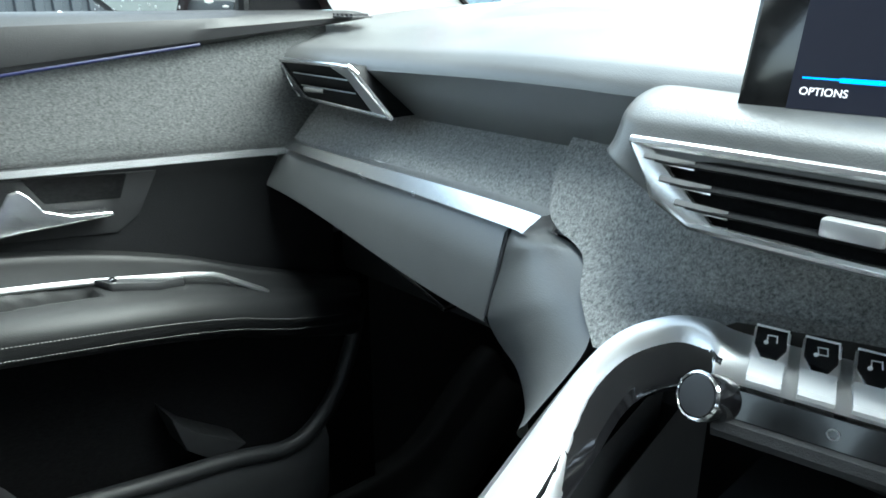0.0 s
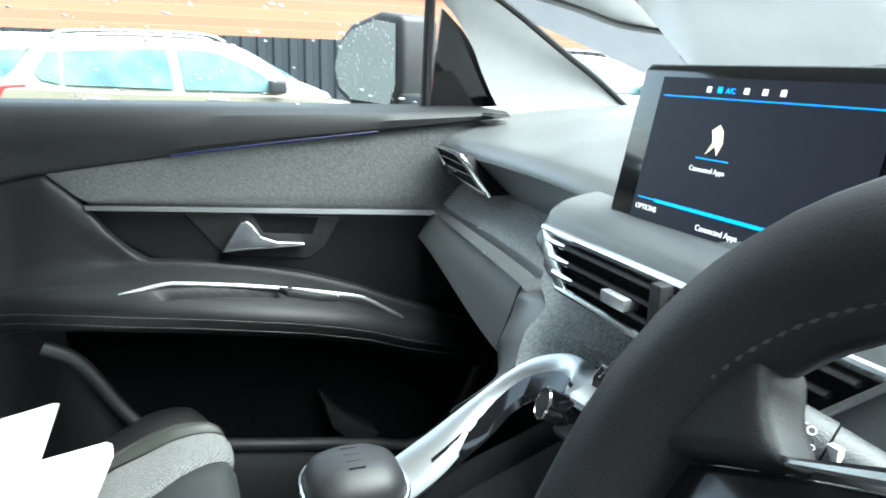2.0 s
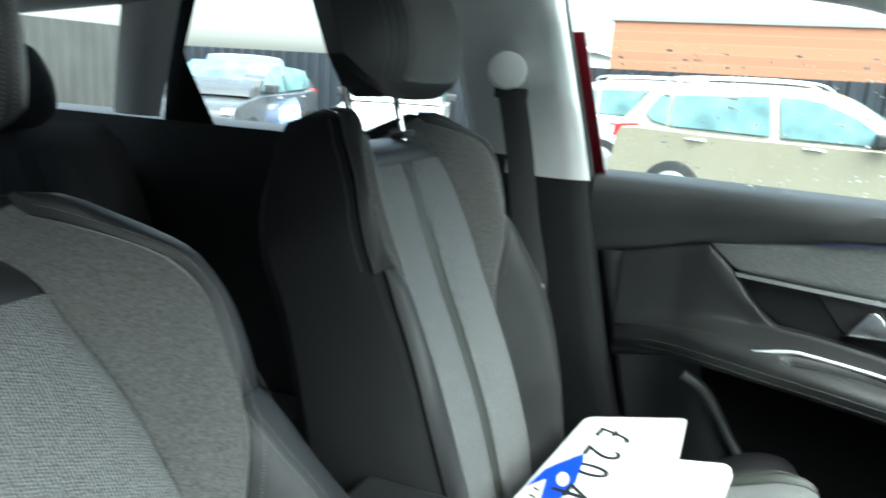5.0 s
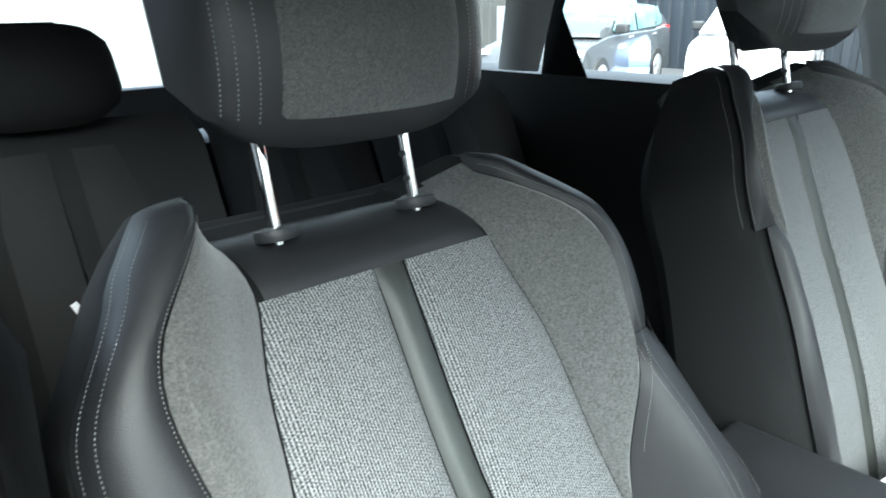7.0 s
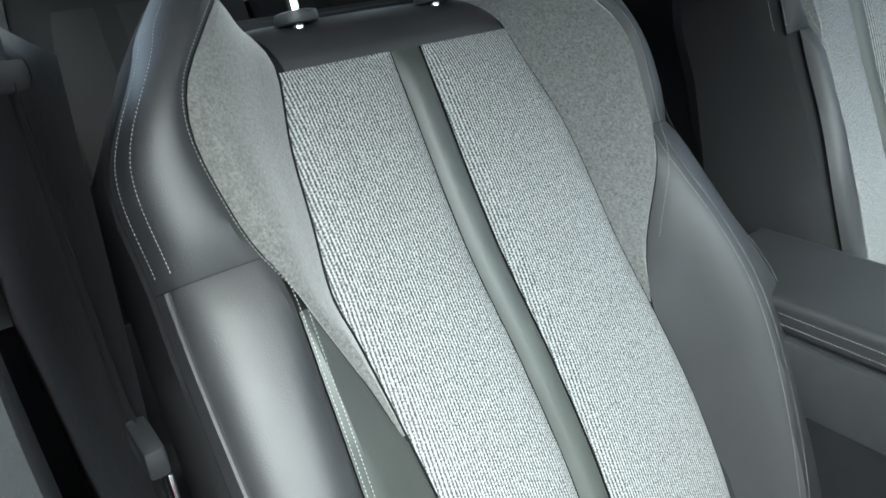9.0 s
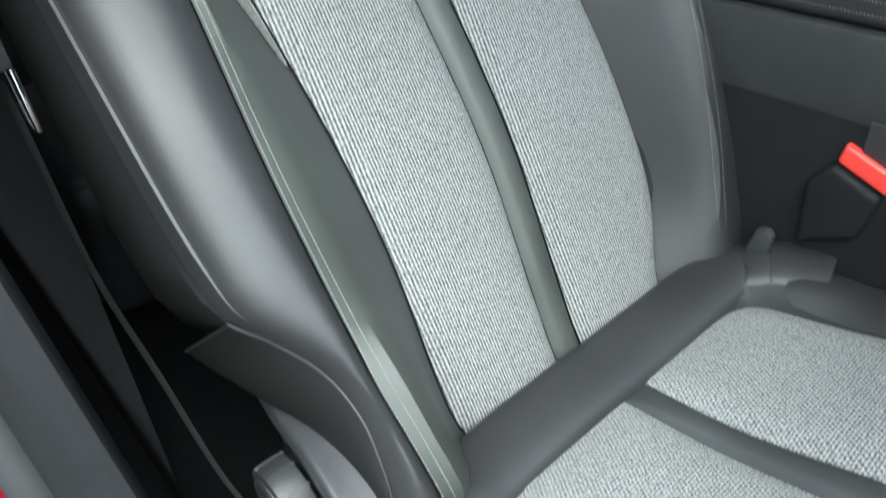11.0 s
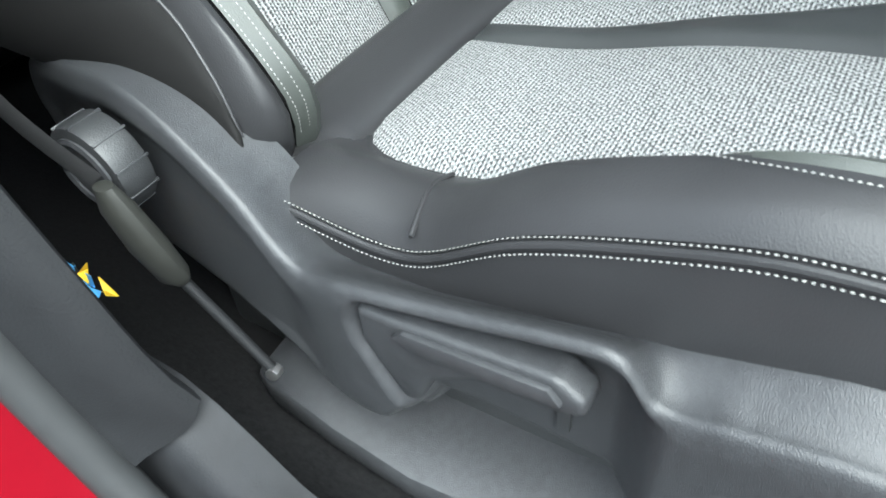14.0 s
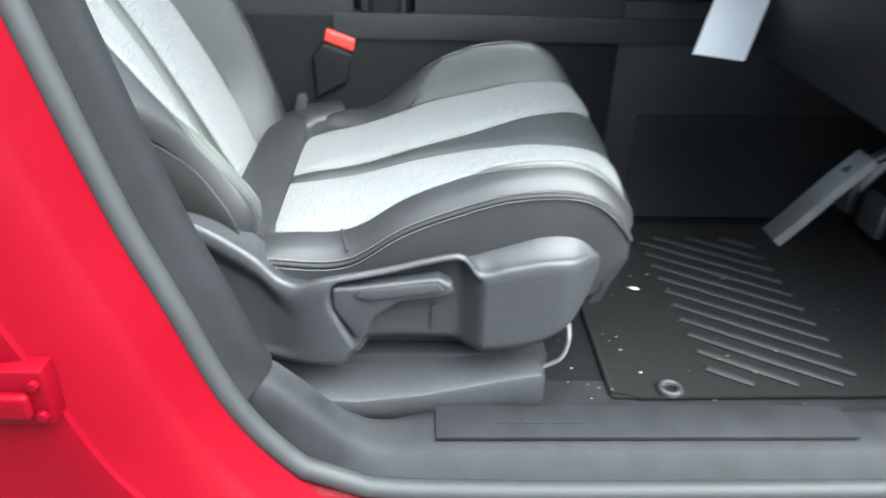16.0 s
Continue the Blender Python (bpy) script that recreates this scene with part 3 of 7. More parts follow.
        part("cushion_band", cush_patch(0.36, 0.90, lambda y, q=sg, w=slim: q * (tab(T_CI, y) - w - 0.002), lambda y, q=sg, w=slim: q * (tab(T_CI, y) - w + 0.003 + (0.050 if w == 0 else 0.022) * smooth01((y - 0.03) / 0.2)), 0.002, 0.0085, 40, 12), LEATHER_GREEN, seat)
        n3 = [cush_pt(u / 60, sg * (tab(T_CI, tab(T_RUN_Y, u / 60)) + 0.006 + (0.050 if slim == 0 else 0.022) * smooth01((tab(T_RUN_Y, u / 60) - 0.03) / 0.2) - slim), 0.0088) for u in range(24, 57)]
        n4 = [cush_pt(u / 60, sg * (tab(T_CI, tab(T_RUN_Y, u / 60)) + (0.040 if slim == 0 else 0.016) * smooth01((tab(T_RUN_Y, u / 60) - 0.03) / 0.2) - slim), 0.0112) for u in range(28, 57)]
        for run, nr in ((n1, (0, 0, 1)), (n2, (sg, 0, 0)), (n3, (0, 0, 1)), (n4, (0, 0, 1))):
            part("cushion_thread", stitches(run, nr, 0.0033, 0.0025, 0.0006), THREAD, seat)
    part("cushion_stripe", cush_patch(0.0, 0.985, lambda y: -tab(T_CSTR, y), lambda y: tab(T_CSTR, y), 0.002, 0.003, 34, 8), LEATHER_STRIPE, seat)
    edge = [cush_pt(u / 80, -tab(T_CSTR, tab(T_RUN_Y, u / 80)) + 0.0035, 0.0078) for u in range(4, 76)]
    part("stripe_thread", stitches(edge, (0, 0, 1), 0.0033, 0.0025, 0.0005), THREAD, seat)
    # padded roll along the back of the cushion, turning forward at both ends
    way = curve([(SX - 0.260, -0.042, 0.652), (SX - 0.250, -0.074, 0.652), (SX - 0.230, -0.110, 0.648), (SX - 0.19, -0.134, 0.637), (SX, -0.138, 0.634), (SX + 0.15, -0.137, 0.634), (SX + 0.20, -0.128, 0.635), (SX + 0.232, -0.108, 0.636), (SX + 0.252, -0.080, 0.636)], 42)
    rolls = []
    for k, p in enumerate(way):
        t = (way[min(k + 1, 42)] - way[max(k - 1, 0)]).normalized()
        n = V(-t.y, t.x, 0).normalized()
        hw = 0.044 - 0.006 * smooth01((k - 33) / 7)
        hi = 0.020 + 0.0012 * math.sin(k * 0.9)
        dip = 0.0022 if k in (9, 36) else 0.0
        rolls.append([p + n * hw * (math.cos(q) if q < 1.6 else 0.75 * math.cos(q)) + V(0, 0, (hi - dip) * math.sin(q) ** 0.8) for q in [math.pi * j / 16 for j in range(17)]] + [p - n * hw + V(0, 0, -0.05), p + n * hw + V(0, 0, -0.05)])
    part("rear_roll", loft(rolls), LEATHER, seat)
    for k in (9, 36):
        part("roll_seam", tube([q + V(0, 0, 0.0004) for q in rolls[k][1:16]], 0.0011, 6), LEATHER, seat)
    # base and rails
    part("seat_pan", box((SX - 0.23, -0.15, 0.50), (SX + 0.225, -0.10 + 0.38 * RUN[0], 0.60), 0.015), PLASTIC, seat)
    for sg in (1, -1):
        part("slide_rail", box((SX + sg * 0.22 - 0.025, -0.22, 0.44), (SX + sg * 0.22 + 0.025, 0.27, 0.50), 0.006), PLASTIC, seat)
    return seat


def headrest_pt(cx, cy, cz, hw, hh, u, v, lift=0.0):
    """On the front of a headrest: u from -1 to 1 across, v from 0 to 1 up."""
    x = hw * u
    round_x = (1 - abs(u) ** 3) ** 0.5 if abs(u) < 1 else 0
    z = cz + hh * v - 0.045 * (1 - round_x) * (2 * v - 1)
    y = cy + 0.075 * round_x * (math.sin(math.pi * (0.12 + 0.76 * v))) ** 0.5 - 0.03 * v + lift
    return V(cx + x, y, z)


def headrest_face(cx, cy, cz, hw, hh, cover):
    return grid(lambda a, b: headrest_pt(cx, cy, cz, hw, hh, (2 * a - 1) * cover, 0.03 + 0.94 * b, 0.0025 if 0 < a < 1 and 0 < b < 1 else -0.004), 18, 14)


def headrest_mesh(cx, cy, cz, hw, hh):
    secs = []
    for j in range(15):
        v = j / 14
        f = [headrest_pt(cx, cy, cz, hw, hh, -1 + 2 * k / 20, v) for k in range(21)]
        zb = f[10].z
        f += [V(cx + hw * 0.93, cy - 0.035 - 0.03 * v, f[20].z), V(cx + hw * 0.5, cy - 0.055 - 0.03 * v, zb), V(cx - hw * 0.5, cy - 0.055 - 0.03 * v, zb), V(cx - hw * 0.93, cy - 0.035 - 0.03 * v, f[0].z)]
        secs.append(f)
    low = [p + V((cx - p.x) * 0.12, (cy - p.y) * 0.3, -0.014) for p in secs[0]]
    top = [p + V((cx - p.x) * 0.12, (cy - p.y) * 0.3, 0.014) for p in secs[-1]]
    return loft([low] + secs + [top])


driver_seat = build_seat()
# the side of the outer bolster folds in under its front at the foot
foot_pts = [V(0.679, -0.318, 0.756), V(0.668, -0.302, 0.738), V(0.652, -0.278, 0.718), V(0.636, -0.247, 0.702), V(0.628, -0.212, 0.690), V(0.622, -0.18, 0.680), V(0.619, -0.15, 0.672), V(0.620, -0.125, 0.672), V(0.622, -0.110, 0.678)]
skirt = []
for k, u in enumerate(curve(foot_pts, 32)):
    s = 0.272 - 0.325 * k / 32
    f = back_pt(s, wide(s, 1) - 0.001, back_d(s, wide(s, 1)) + 0.003)
    bulge = math.sin(math.pi * min(1, k / 10) / 2)
    skirt.append([f + (u - f) * t + V(0.010, 0.012, 0.0) * bulge * math.sin(math.pi * t) ** 0.7 for t in [j / 10 for j in range(11)]])
# shade under the bolster is painted by the darker cloth
part("bolster_skirt", loft(skirt, False), SIDE_CLOTH_SHADED, driver_seat, "black woven side of the bolster, darkened as in shade")
part("skirt_fold", tube([r[0] for r in skirt], 0.0013, 8), LEATHER, driver_seat)
ridge = [back_pt(s, wide(s, 1) - 0.0075, back_d(s, wide(s, 1) - 0.0075) + 0.0035) for s in [0.27 + 0.50 * k / 50 for k in range(51)]]
part("bolster_piping", tube(ridge, [0.0030 * min(1.0, 0.05 + k / 9) for k in range(51)], 8), LEATHER, driver_seat)
part("skirt_edge", tube(skirt[0], 0.0010, 8), LEATHER, driver_seat)
part("bolster_seam", tube([cush_pt(0.222 - 0.022 * math.sin(k / 12 * 1.6), 0.264 - 0.064 * k / 12, 0.0068) for k in range(13)], 0.0016, 6), LEATHER, driver_seat)
RUN[:] = [0.595, 0.034, -0.505, 1.335, -0.004, 0.052, False, 0.12]
passenger_seat = build_seat()
passenger_seat.location = (SX - 0.757, 0, 0.499)
tagged(driver_seat, "black leather and grey tweed driver's seat with silver-posted headrest")
tagged(passenger_seat, "black leather and grey tweed passenger seat with papers lying on it")
part("seat_riser", box((SX - 0.757 - 0.25, -0.2, 0.44), (SX - 0.757 + 0.25, 0.10, 0.498), 0.01), PLASTIC, passenger_seat)
# the driver's seat alone: side cover, lever, dial, rail cover, hook
C_RIDGE = ((-0.352, 0.610), (-0.345, 0.650), (-0.325, 0.685), (-0.295, 0.706), (-0.26, 0.716), (-0.202, 0.721), (-0.162, 0.714), (-0.129, 0.698), (-0.090, 0.672), (-0.066, 0.648), (-0.045, 0.640), (-0.012, 0.650), (0.05, 0.661), (0.134, 0.680), (0.150, 0.677), (0.168, 0.656), (0.20, 0.662), (0.246, 0.671), (0.290, 0.671), (0.310, 0.666), (0.322, 0.656))
C_TOP = ((-0.352, 0.612), (-0.345, 0.652), (-0.325, 0.687), (-0.295, 0.708), (-0.26, 0.718), (-0.202, 0.724), (-0.162, 0.716), (-0.129, 0.700), (-0.095, 0.673), (-0.07, 0.642), (-0.045, 0.629), (0.0, 0.630), (0.05, 0.637), (0.144, 0.660), (0.20, 0.678), (0.244, 0.692), (0.285, 0.692), (0.310, 0.684), (0.322, 0.670))
C_FOOT = ((-0.352, 0.575), (-0.31, 0.56), (-0.2, 0.535), (-0.11, 0.520), (-0.02, 0.512), (0.005, 0.516), (0.018, 0.534), (0.135, 0.534), (0.16, 0.530), (0.235, 0.540), (0.275, 0.562), (0.300, 0.592), (0.312, 0.620), (0.322, 0.645))
C_FACE = ((-0.352, 0.622), (-0.34, 0.630), (-0.31, 0.640), (-0.25, 0.652), (-0.2, 0.657), (-0.1, 0.667), (-0.04, 0.675), (-0.012, 0.678), (0.05, 0.674), (0.15, 0.671), (0.24, 0.671), (0.268, 0.670), (0.282, 0.665), (0.300, 0.650), (0.314, 0.636), (0.322, 0.626))
C_LEFT = ((0.52, 0.024), (0.555, 0.016), (0.59, 0.0), (0.618, -0.011), (0.636, -0.010), (0.66, 0.0))


def cover_face(y, z, zr):
    """How far the seat's side cover stands out: a hollow for the lever, a concave rear, a rounded foot."""
    x = tab(C_FACE, y)
    hollow = smooth01((y - tab(C_LEFT, z)) / 0.016) * smooth01((0.178 - y) / 0.036) * smooth01((zr - 0.003 - z) / 0.008)
    x -= 0.026 * hollow
    x -= 0.012 * smooth01((zr - 0.010 - z) / 0.035) * smooth01((-0.03 - y) / 0.06) * smooth01((z - 0.52) / 0.03)
    zb = tab(C_FOOT, y)
    x -= 0.022 * (1 - smooth01((z - zb) / 0.030)) ** 2
    return x


def cover_sheet(u, v):
    y = -0.352 + 0.674 * u
    zr, zt, zb = tab(C_RIDGE, y), tab(C_TOP, y), tab(C_FOOT, y)
    xr = cover_face(y, zr, zr)
    if v < 0.28:
        t = v / 0.28
        xi = 0.612 + 0.018 * smooth01((-0.10 - y) / 0.04) * smooth01((y + 0.352) / 0.03)
        xi = min(xi, xr - 0.008)
        x = xi + (xr - 0.006 - xi) * t
        z = zt + (zr + 0.003 - zt) * smooth01((t - 0.35) / 0.65)
        return V(x, y, z)
    t = (v - 0.28) / 0.72
    z = zr + 0.003 - 0.003 * min(1, t * 12) - (zr - zb) * t
    round_in = 0.006 * (1 - math.sqrt(1 - (1 - min(1, t * 9)) ** 2)) if t < 0.12 else 0.0
    return V(cover_face(y, z, zr) - round_in, y, z)


part("side_cover", grid(cover_sheet, 320, 100), PLASTIC_GREY, driver_seat, "grained dark grey plastic side cover", crease=180)
part("cover_back", box((0.598, -0.29, 0.55), (0.640, 0.27, 0.625), 0.01), PLASTIC, driver_seat)
LEVER = [(-0.004, 0.612), (-0.004, 0.640), (0.025, 0.642), (0.12, 0.655), (0.136, 0.645), (0.138, 0.634), (0.125, 0.628), (0.075, 0.622), (0.045, 0.600), (0.033, 0.570), (0.022, 0.568)]
lever = part("height_lever", prism(LEVER, lambda a, b, d: V(0.652 + d, a, b), 0.022, 0.005, 3), PLASTIC_GREY, driver_seat, "dark grey plastic height lever")
INSET = [(0.022, 0.632), (0.03, 0.640), (0.118, 0.650), (0.126, 0.640), (0.04, 0.626)]
part("lever_ridge", prism(INSET, lambda a, b, d: V(0.672 + d, a, b), 0.006, 0.002), PLASTIC_GREY, lever)
part("slot", box((0.640, 0.113, 0.572), (0.6490, 0.121, 0.602)), PLASTIC, driver_seat)
dial = part("recline_dial", disc((0.672, -0.203, 0.670), (1, 0, 0), 0.034, 0.026, 40, 0.005), PLASTIC, driver_seat, "black ribbed recline dial")
ribs = [box((-0.0145, -0.001, 0.034), (0.0135, 0.001, 0.0368), 0.0005) for k in range(10)]
for k, b in enumerate(ribs):
    bmesh.ops.transform(b, matrix=Matrix.Translation((0.672, -0.203, 0.670)) @ Matrix.Diagonal((0.9, 0.94, 0.94, 1)) @ Matrix.Rotation(k * math.pi / 5, 4, 'X'), verts=b.verts)
for b in ribs:
    part("rib", b, PLASTIC_GREY, dial)
part("dial_ring", tube([(0.685, -0.203 + 0.024 * math.cos(q), 0.670 + 0.024 * math.sin(q)) for q in [2 * math.pi * k / 32 for k in range(32)]], 0.003, 6, True), PLASTIC_GREY, dial)
rail = []
for y, o, zt in ((-0.14, 0.664, 0.470), (-0.12, 0.672, 0.478), (-0.05, 0.680, 0.476), (0.02, 0.684, 0.475), (0.10, 0.679, 0.481), (0.17, 0.670, 0.489), (0.22, 0.662, 0.494), (0.256, 0.655, 0.494), (0.262, 0.650, 0.488)):
    rail.append([V(0.56, y, zt + 0.010), V(o - 0.035, y, zt + 0.007), V(o - 0.006, y, zt + 0.004), V(o - 0.001, y, zt + 0.002), V(o + 0.001, y, zt - 0.002), V(o + 0.002, y, 0.456), V(o - 0.004, y, 0.442), V(0.56, y, 0.442)])
part("rail_cover", loft(rail), PLASTIC_GREY, driver_seat, "dark plastic seat rail cover")
hook = curve([(0.638, 0.283, 0.580), (0.640, 0.288, 0.555), (0.640, 0.288, 0.533), (0.638, 0.281, 0.510), (0.628, 0.262, 0.489)], 16)
part("slide_bar", tube(hook, 0.0045, 8, False, 0.6), SILVER, driver_seat, "bent silver slide handle")

# ---- car shell ----
setting("floor", box((-0.78, -1.9, 0.40), (0.78, 1.25, 0.44)), CARPET_SHADE_BLACK, "black carpeted car floor", "floor")
setting("ceiling", grid(lambda u, v: V(-0.62 + 1.24 * u, 0.30 - 2.28 * v, 1.60 + 0.035 * math.sin(math.pi * u) - 0.06 * v * v), 12, 12), HEADLINER, "pale grey headliner", "ceiling")
setting("roof_skin", grid(lambda u, v: V(-0.68 + 1.36 * u, 0.27 - 2.41 * v, 1.665 + 0.04 * math.sin(math.pi * u) - 0.07 * v * v), 12, 12), RED_PAINT, "red painted roof", "roof")
setting("wall_front", box((-0.80, 1.05, 0.40), (0.80, 1.10, 1.22)), PLASTIC, "black firewall below the windscreen", "wall")
setting("wall_rear", box((-0.80, -2.02, 0.40), (0.80, -1.98, 1.15)), PLASTIC, "black boot lining", "wall")


def side_rail(sg):
    """Roof rail over the doors."""
    return tube(curve([(sg * 0.66, -1.95, 1.52), (sg * 0.66, -1.0, 1.598), (sg * 0.655, -0.3, 1.622), (sg * 0.640, 0.1, 1.60), (sg * 0.635, 0.28, 1.545)], 40), 0.05, 10, False, 0.8)


setting("roof_rail_1", side_rail(-1), TRIM_LIGHT, "pale grey roof rail trim", "pillar")
setting("roof_rail_2", side_rail(1), TRIM_LIGHT, "pale grey roof rail trim", "pillar")


def screen_pillar(sg):
    """Broad trim of the windscreen pillar, from the dash up to the roof."""
    low = curve([(-0.752, 0.690, 1.235), (-0.748, 0.668, 1.262), (-0.736, 0.640, 1.305), (-0.720, 0.608, 1.356), (-0.70, 0.545, 1.42), (-0.675, 0.42, 1.49), (-0.655, 0.24, 1.53)], 24)
    top = curve([(-0.600, 0.86, 1.245), (-0.602, 0.79, 1.300), (-0.610, 0.72, 1.345), (-0.620, 0.62, 1.41), (-0.630, 0.50, 1.47), (-0.635, 0.36, 1.515), (-0.635, 0.24, 1.54)], 24)
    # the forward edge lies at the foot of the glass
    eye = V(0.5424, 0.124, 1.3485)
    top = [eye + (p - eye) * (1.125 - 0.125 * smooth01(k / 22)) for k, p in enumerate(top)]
    return grid(lambda u, v: (lambda a, b: V(-sg * (a.x + (b.x - a.x) * v), a.y + (b.y - a.y) * v - 0.008 * math.sin(math.pi * v), a.z + (b.z - a.z) * v + 0.006 * math.sin(math.pi * v)))(low[round(u * 24)], top[round(u * 24)]), 24, 10)


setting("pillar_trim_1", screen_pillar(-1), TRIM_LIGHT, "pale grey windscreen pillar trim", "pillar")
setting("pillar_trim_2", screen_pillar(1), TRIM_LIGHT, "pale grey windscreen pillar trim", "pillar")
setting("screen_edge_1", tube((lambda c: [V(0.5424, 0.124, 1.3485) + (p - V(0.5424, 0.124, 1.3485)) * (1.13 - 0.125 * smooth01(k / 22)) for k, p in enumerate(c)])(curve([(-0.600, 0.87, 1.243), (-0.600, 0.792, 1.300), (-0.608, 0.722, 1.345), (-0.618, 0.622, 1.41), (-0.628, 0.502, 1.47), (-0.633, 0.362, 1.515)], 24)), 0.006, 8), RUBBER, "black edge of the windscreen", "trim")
screen_glass = setting("windscreen_1", grid(lambda u, v: V(-0.76 + 1.52 * u, 1.12 - 0.81 * v, 1.265 + 0.272 * v), 10, 6), GLASS, "clear windscreen", "window")
screen_glass.visible_shadow = False

PIL_Y = ((0.42, 0.06), (0.47, 0.0), (0.53, -0.055), (0.60, -0.095), (0.70, -0.128), (0.80, -0.162), (0.95, -0.20), (1.24, -0.268), (1.55, -0.345), (1.62, -0.36))


PIL_X = ((0.45, 0.735), (0.58, 0.733), (0.75, 0.716), (0.97, 0.702), (1.15, 0.728), (1.24, 0.748), (1.40, 0.742), (1.55, 0.71))


PIL_XR = ((0.45, 0.742), (0.58, 0.746), (0.64, 0.758), (0.80, 0.764), (0.97, 0.770), (1.15, 0.776), (1.20, 0.776), (1.28, 0.766), (1.34, 0.750), (1.40, 0.740), (1.44, 0.726), (1.55, 0.69))


def pillar_front(sg, z0, z1, out=0.0):
    """Middle pillar trim: an inner face, a rounded corner and a face towards the door opening."""
    def fn(u, v):
        z = z0 + (z1 - z0) * u
        if sg > 0 and z0 < 0.6:
            z = z0 + 0.02 - 0.055 * max(0, 0.55 - v) + (z1 - z0 - 0.02 + 0.055 * max(0, 0.55 - v)) * u
        y = tab(PIL_Y, z)
        lean = 0.728 - tab(PIL_X, z) if sg < 0 else 0.762 - tab(PIL_XR, z)
        pts = ((0.803, -0.012), (0.775, -0.006), (0.742, -0.004), (0.728, -0.02), (0.722, -0.06), (0.725, -0.20), (0.74, -0.24))
        if sg > 0:
            pts = ((0.803, -0.004), (0.795, 0.010), (0.782, 0.028), (0.768, 0.035), (0.760, 0.026), (0.758, -0.05), (0.765, -0.24))
        x = tab([(k / 6, p[0]) for k, p in enumerate(pts)], v)
        dy = tab([(k / 6, p[1]) for k, p in enumerate(pts)], v)
        return V(sg * min(0.803, x - lean * min(1, v * 3)), y + dy, z)
    return grid(fn, 30, 24)


for k, sg in ((1, -1), (2, 1)):
    mid = 1.237 if sg < 0 else 1.284
    setting("pillar_lower_%d" % k, pillar_front(sg, 0.585, mid - 0.001), TRIM_DARK, "dark grey lower middle pillar trim", "pillar")
    setting("pillar_upper_%d" % k, pillar_front(sg, mid + 0.001, 1.62), TRIM_LIGHT, "pale grey upper middle pillar trim", "pillar")
    seal = [V(sg * (0.805 - 0.05 * max(0, z - 1.2)), tab(PIL_Y, z) - 0.006, z) for z in [0.47 + 1.13 * i / 50 for i in range(51)]]
    low = curve([(sg * 0.80, 1.0, 0.60), (sg * 0.80, 0.92, 0.48), (sg * 0.803, 0.75, 0.455), (sg * 0.805, 0.35, 0.452), (sg * 0.805, 0.12, 0.455), (sg * 0.805, 0.04, 0.462)], 40)
    setting("door_seal_%d" % k, tube(low + seal[1:], 0.013 if sg > 0 else 0.006, 10), RUBBER, "black rubber door seal", "seal")

# sill on the open side
SILL = ((0.60, 0.441), (0.672, 0.443), (0.696, 0.470), (0.715, 0.490), (0.765, 0.486), (0.785, 0.472), (0.800, 0.455))


def sill_sheet(sg):
    def fn(u, v):
        x, z = tab([(k / 6, p[0]) for k, p in enumerate(SILL)], v), tab([(k / 6, p[1]) for k, p in enumerate(SILL)], v)
        y = -0.16 + 1.15 * u
        near = smooth01((0.14 - y) / 0.16)
        x = x + (0.744 - x) * near if x < 0.744 else x
        z = z if x > 0.70 or near < 0.01 else z
        up = 0.115 * smooth01((0.075 - y) / 0.17) ** 1.2 * smooth01((x - 0.66) / 0.05) * (1 - 0.9 * smooth01((x - 0.775) / 0.025)) + 0.14 * smooth01((y - 0.75) / 0.25)
        return V(sg * x, y, z + up)
    return grid(fn, 46, 20)


setting("sill_1", sill_sheet(-1), TRIM_DARK, "dark grey sill trim", "sill")
setting("sill_2", sill_sheet(1), SILL_TRIM, "dark grey sill trim of the open doorway", "sill")
plate = thing("sill_plate", (0.735, 0.12, 0.49), "dark grey sill plate with an embossed name, scuffed", "sill plate")
part("plate", box((0.708, 0.118, 0.4885), (0.762, 0.62, 0.4945), 0.002), SILL_TRIM, plate)
for k in range(7):
    part("emboss", box((0.726, 0.19 + 0.016 * k, 0.4945), (0.740, 0.199 + 0.016 * k + 0.003 * (k % 3), 0.4950)), SILL_TRIM, plate)


def red_jamb(sg):
    """Painted body round the doorway, outside the seal, and the rear door skin."""
    def fn(u, v):
        if u < 0.5:
            y, z = 1.0 - (1.0 - 0.06) * u / 0.5, 0.452
            back = 0.0
        else:
            z = 0.47 + 1.05 * (u - 0.5) / 0.5
            y = tab(PIL_Y, z)
            back = 1.0
        bend = smooth01((u - 0.44) / 0.12)
        prof = ((0.806, 0.0 if sg > 0 else -0.020 * bend), (0.838, 0.012 if sg > 0 else -0.012 * bend), (0.872, 0.03), (0.900, 0.075), (0.912, 0.12), (0.915, 0.45))
        o = tab([(k / 5, p[0]) for k, p in enumerate(prof)], v)
        d = tab([(k / 5, p[1]) for k, p in enumerate(prof)], v)
        lean = 0.05 * max(0, z - 1.2)
        if z > 1.22:
            d = min(d, 0.06)
            o = min(o, 0.86)
        return V(sg * (o - lean), y - d * bend - 0.006 + (0.008 * bend if sg < 0 else 0), z - d * (1 - bend) * 0.7 - (0.02 if v > 0 else 0) * (1 - bend))
    return grid(fn, 90, 24)


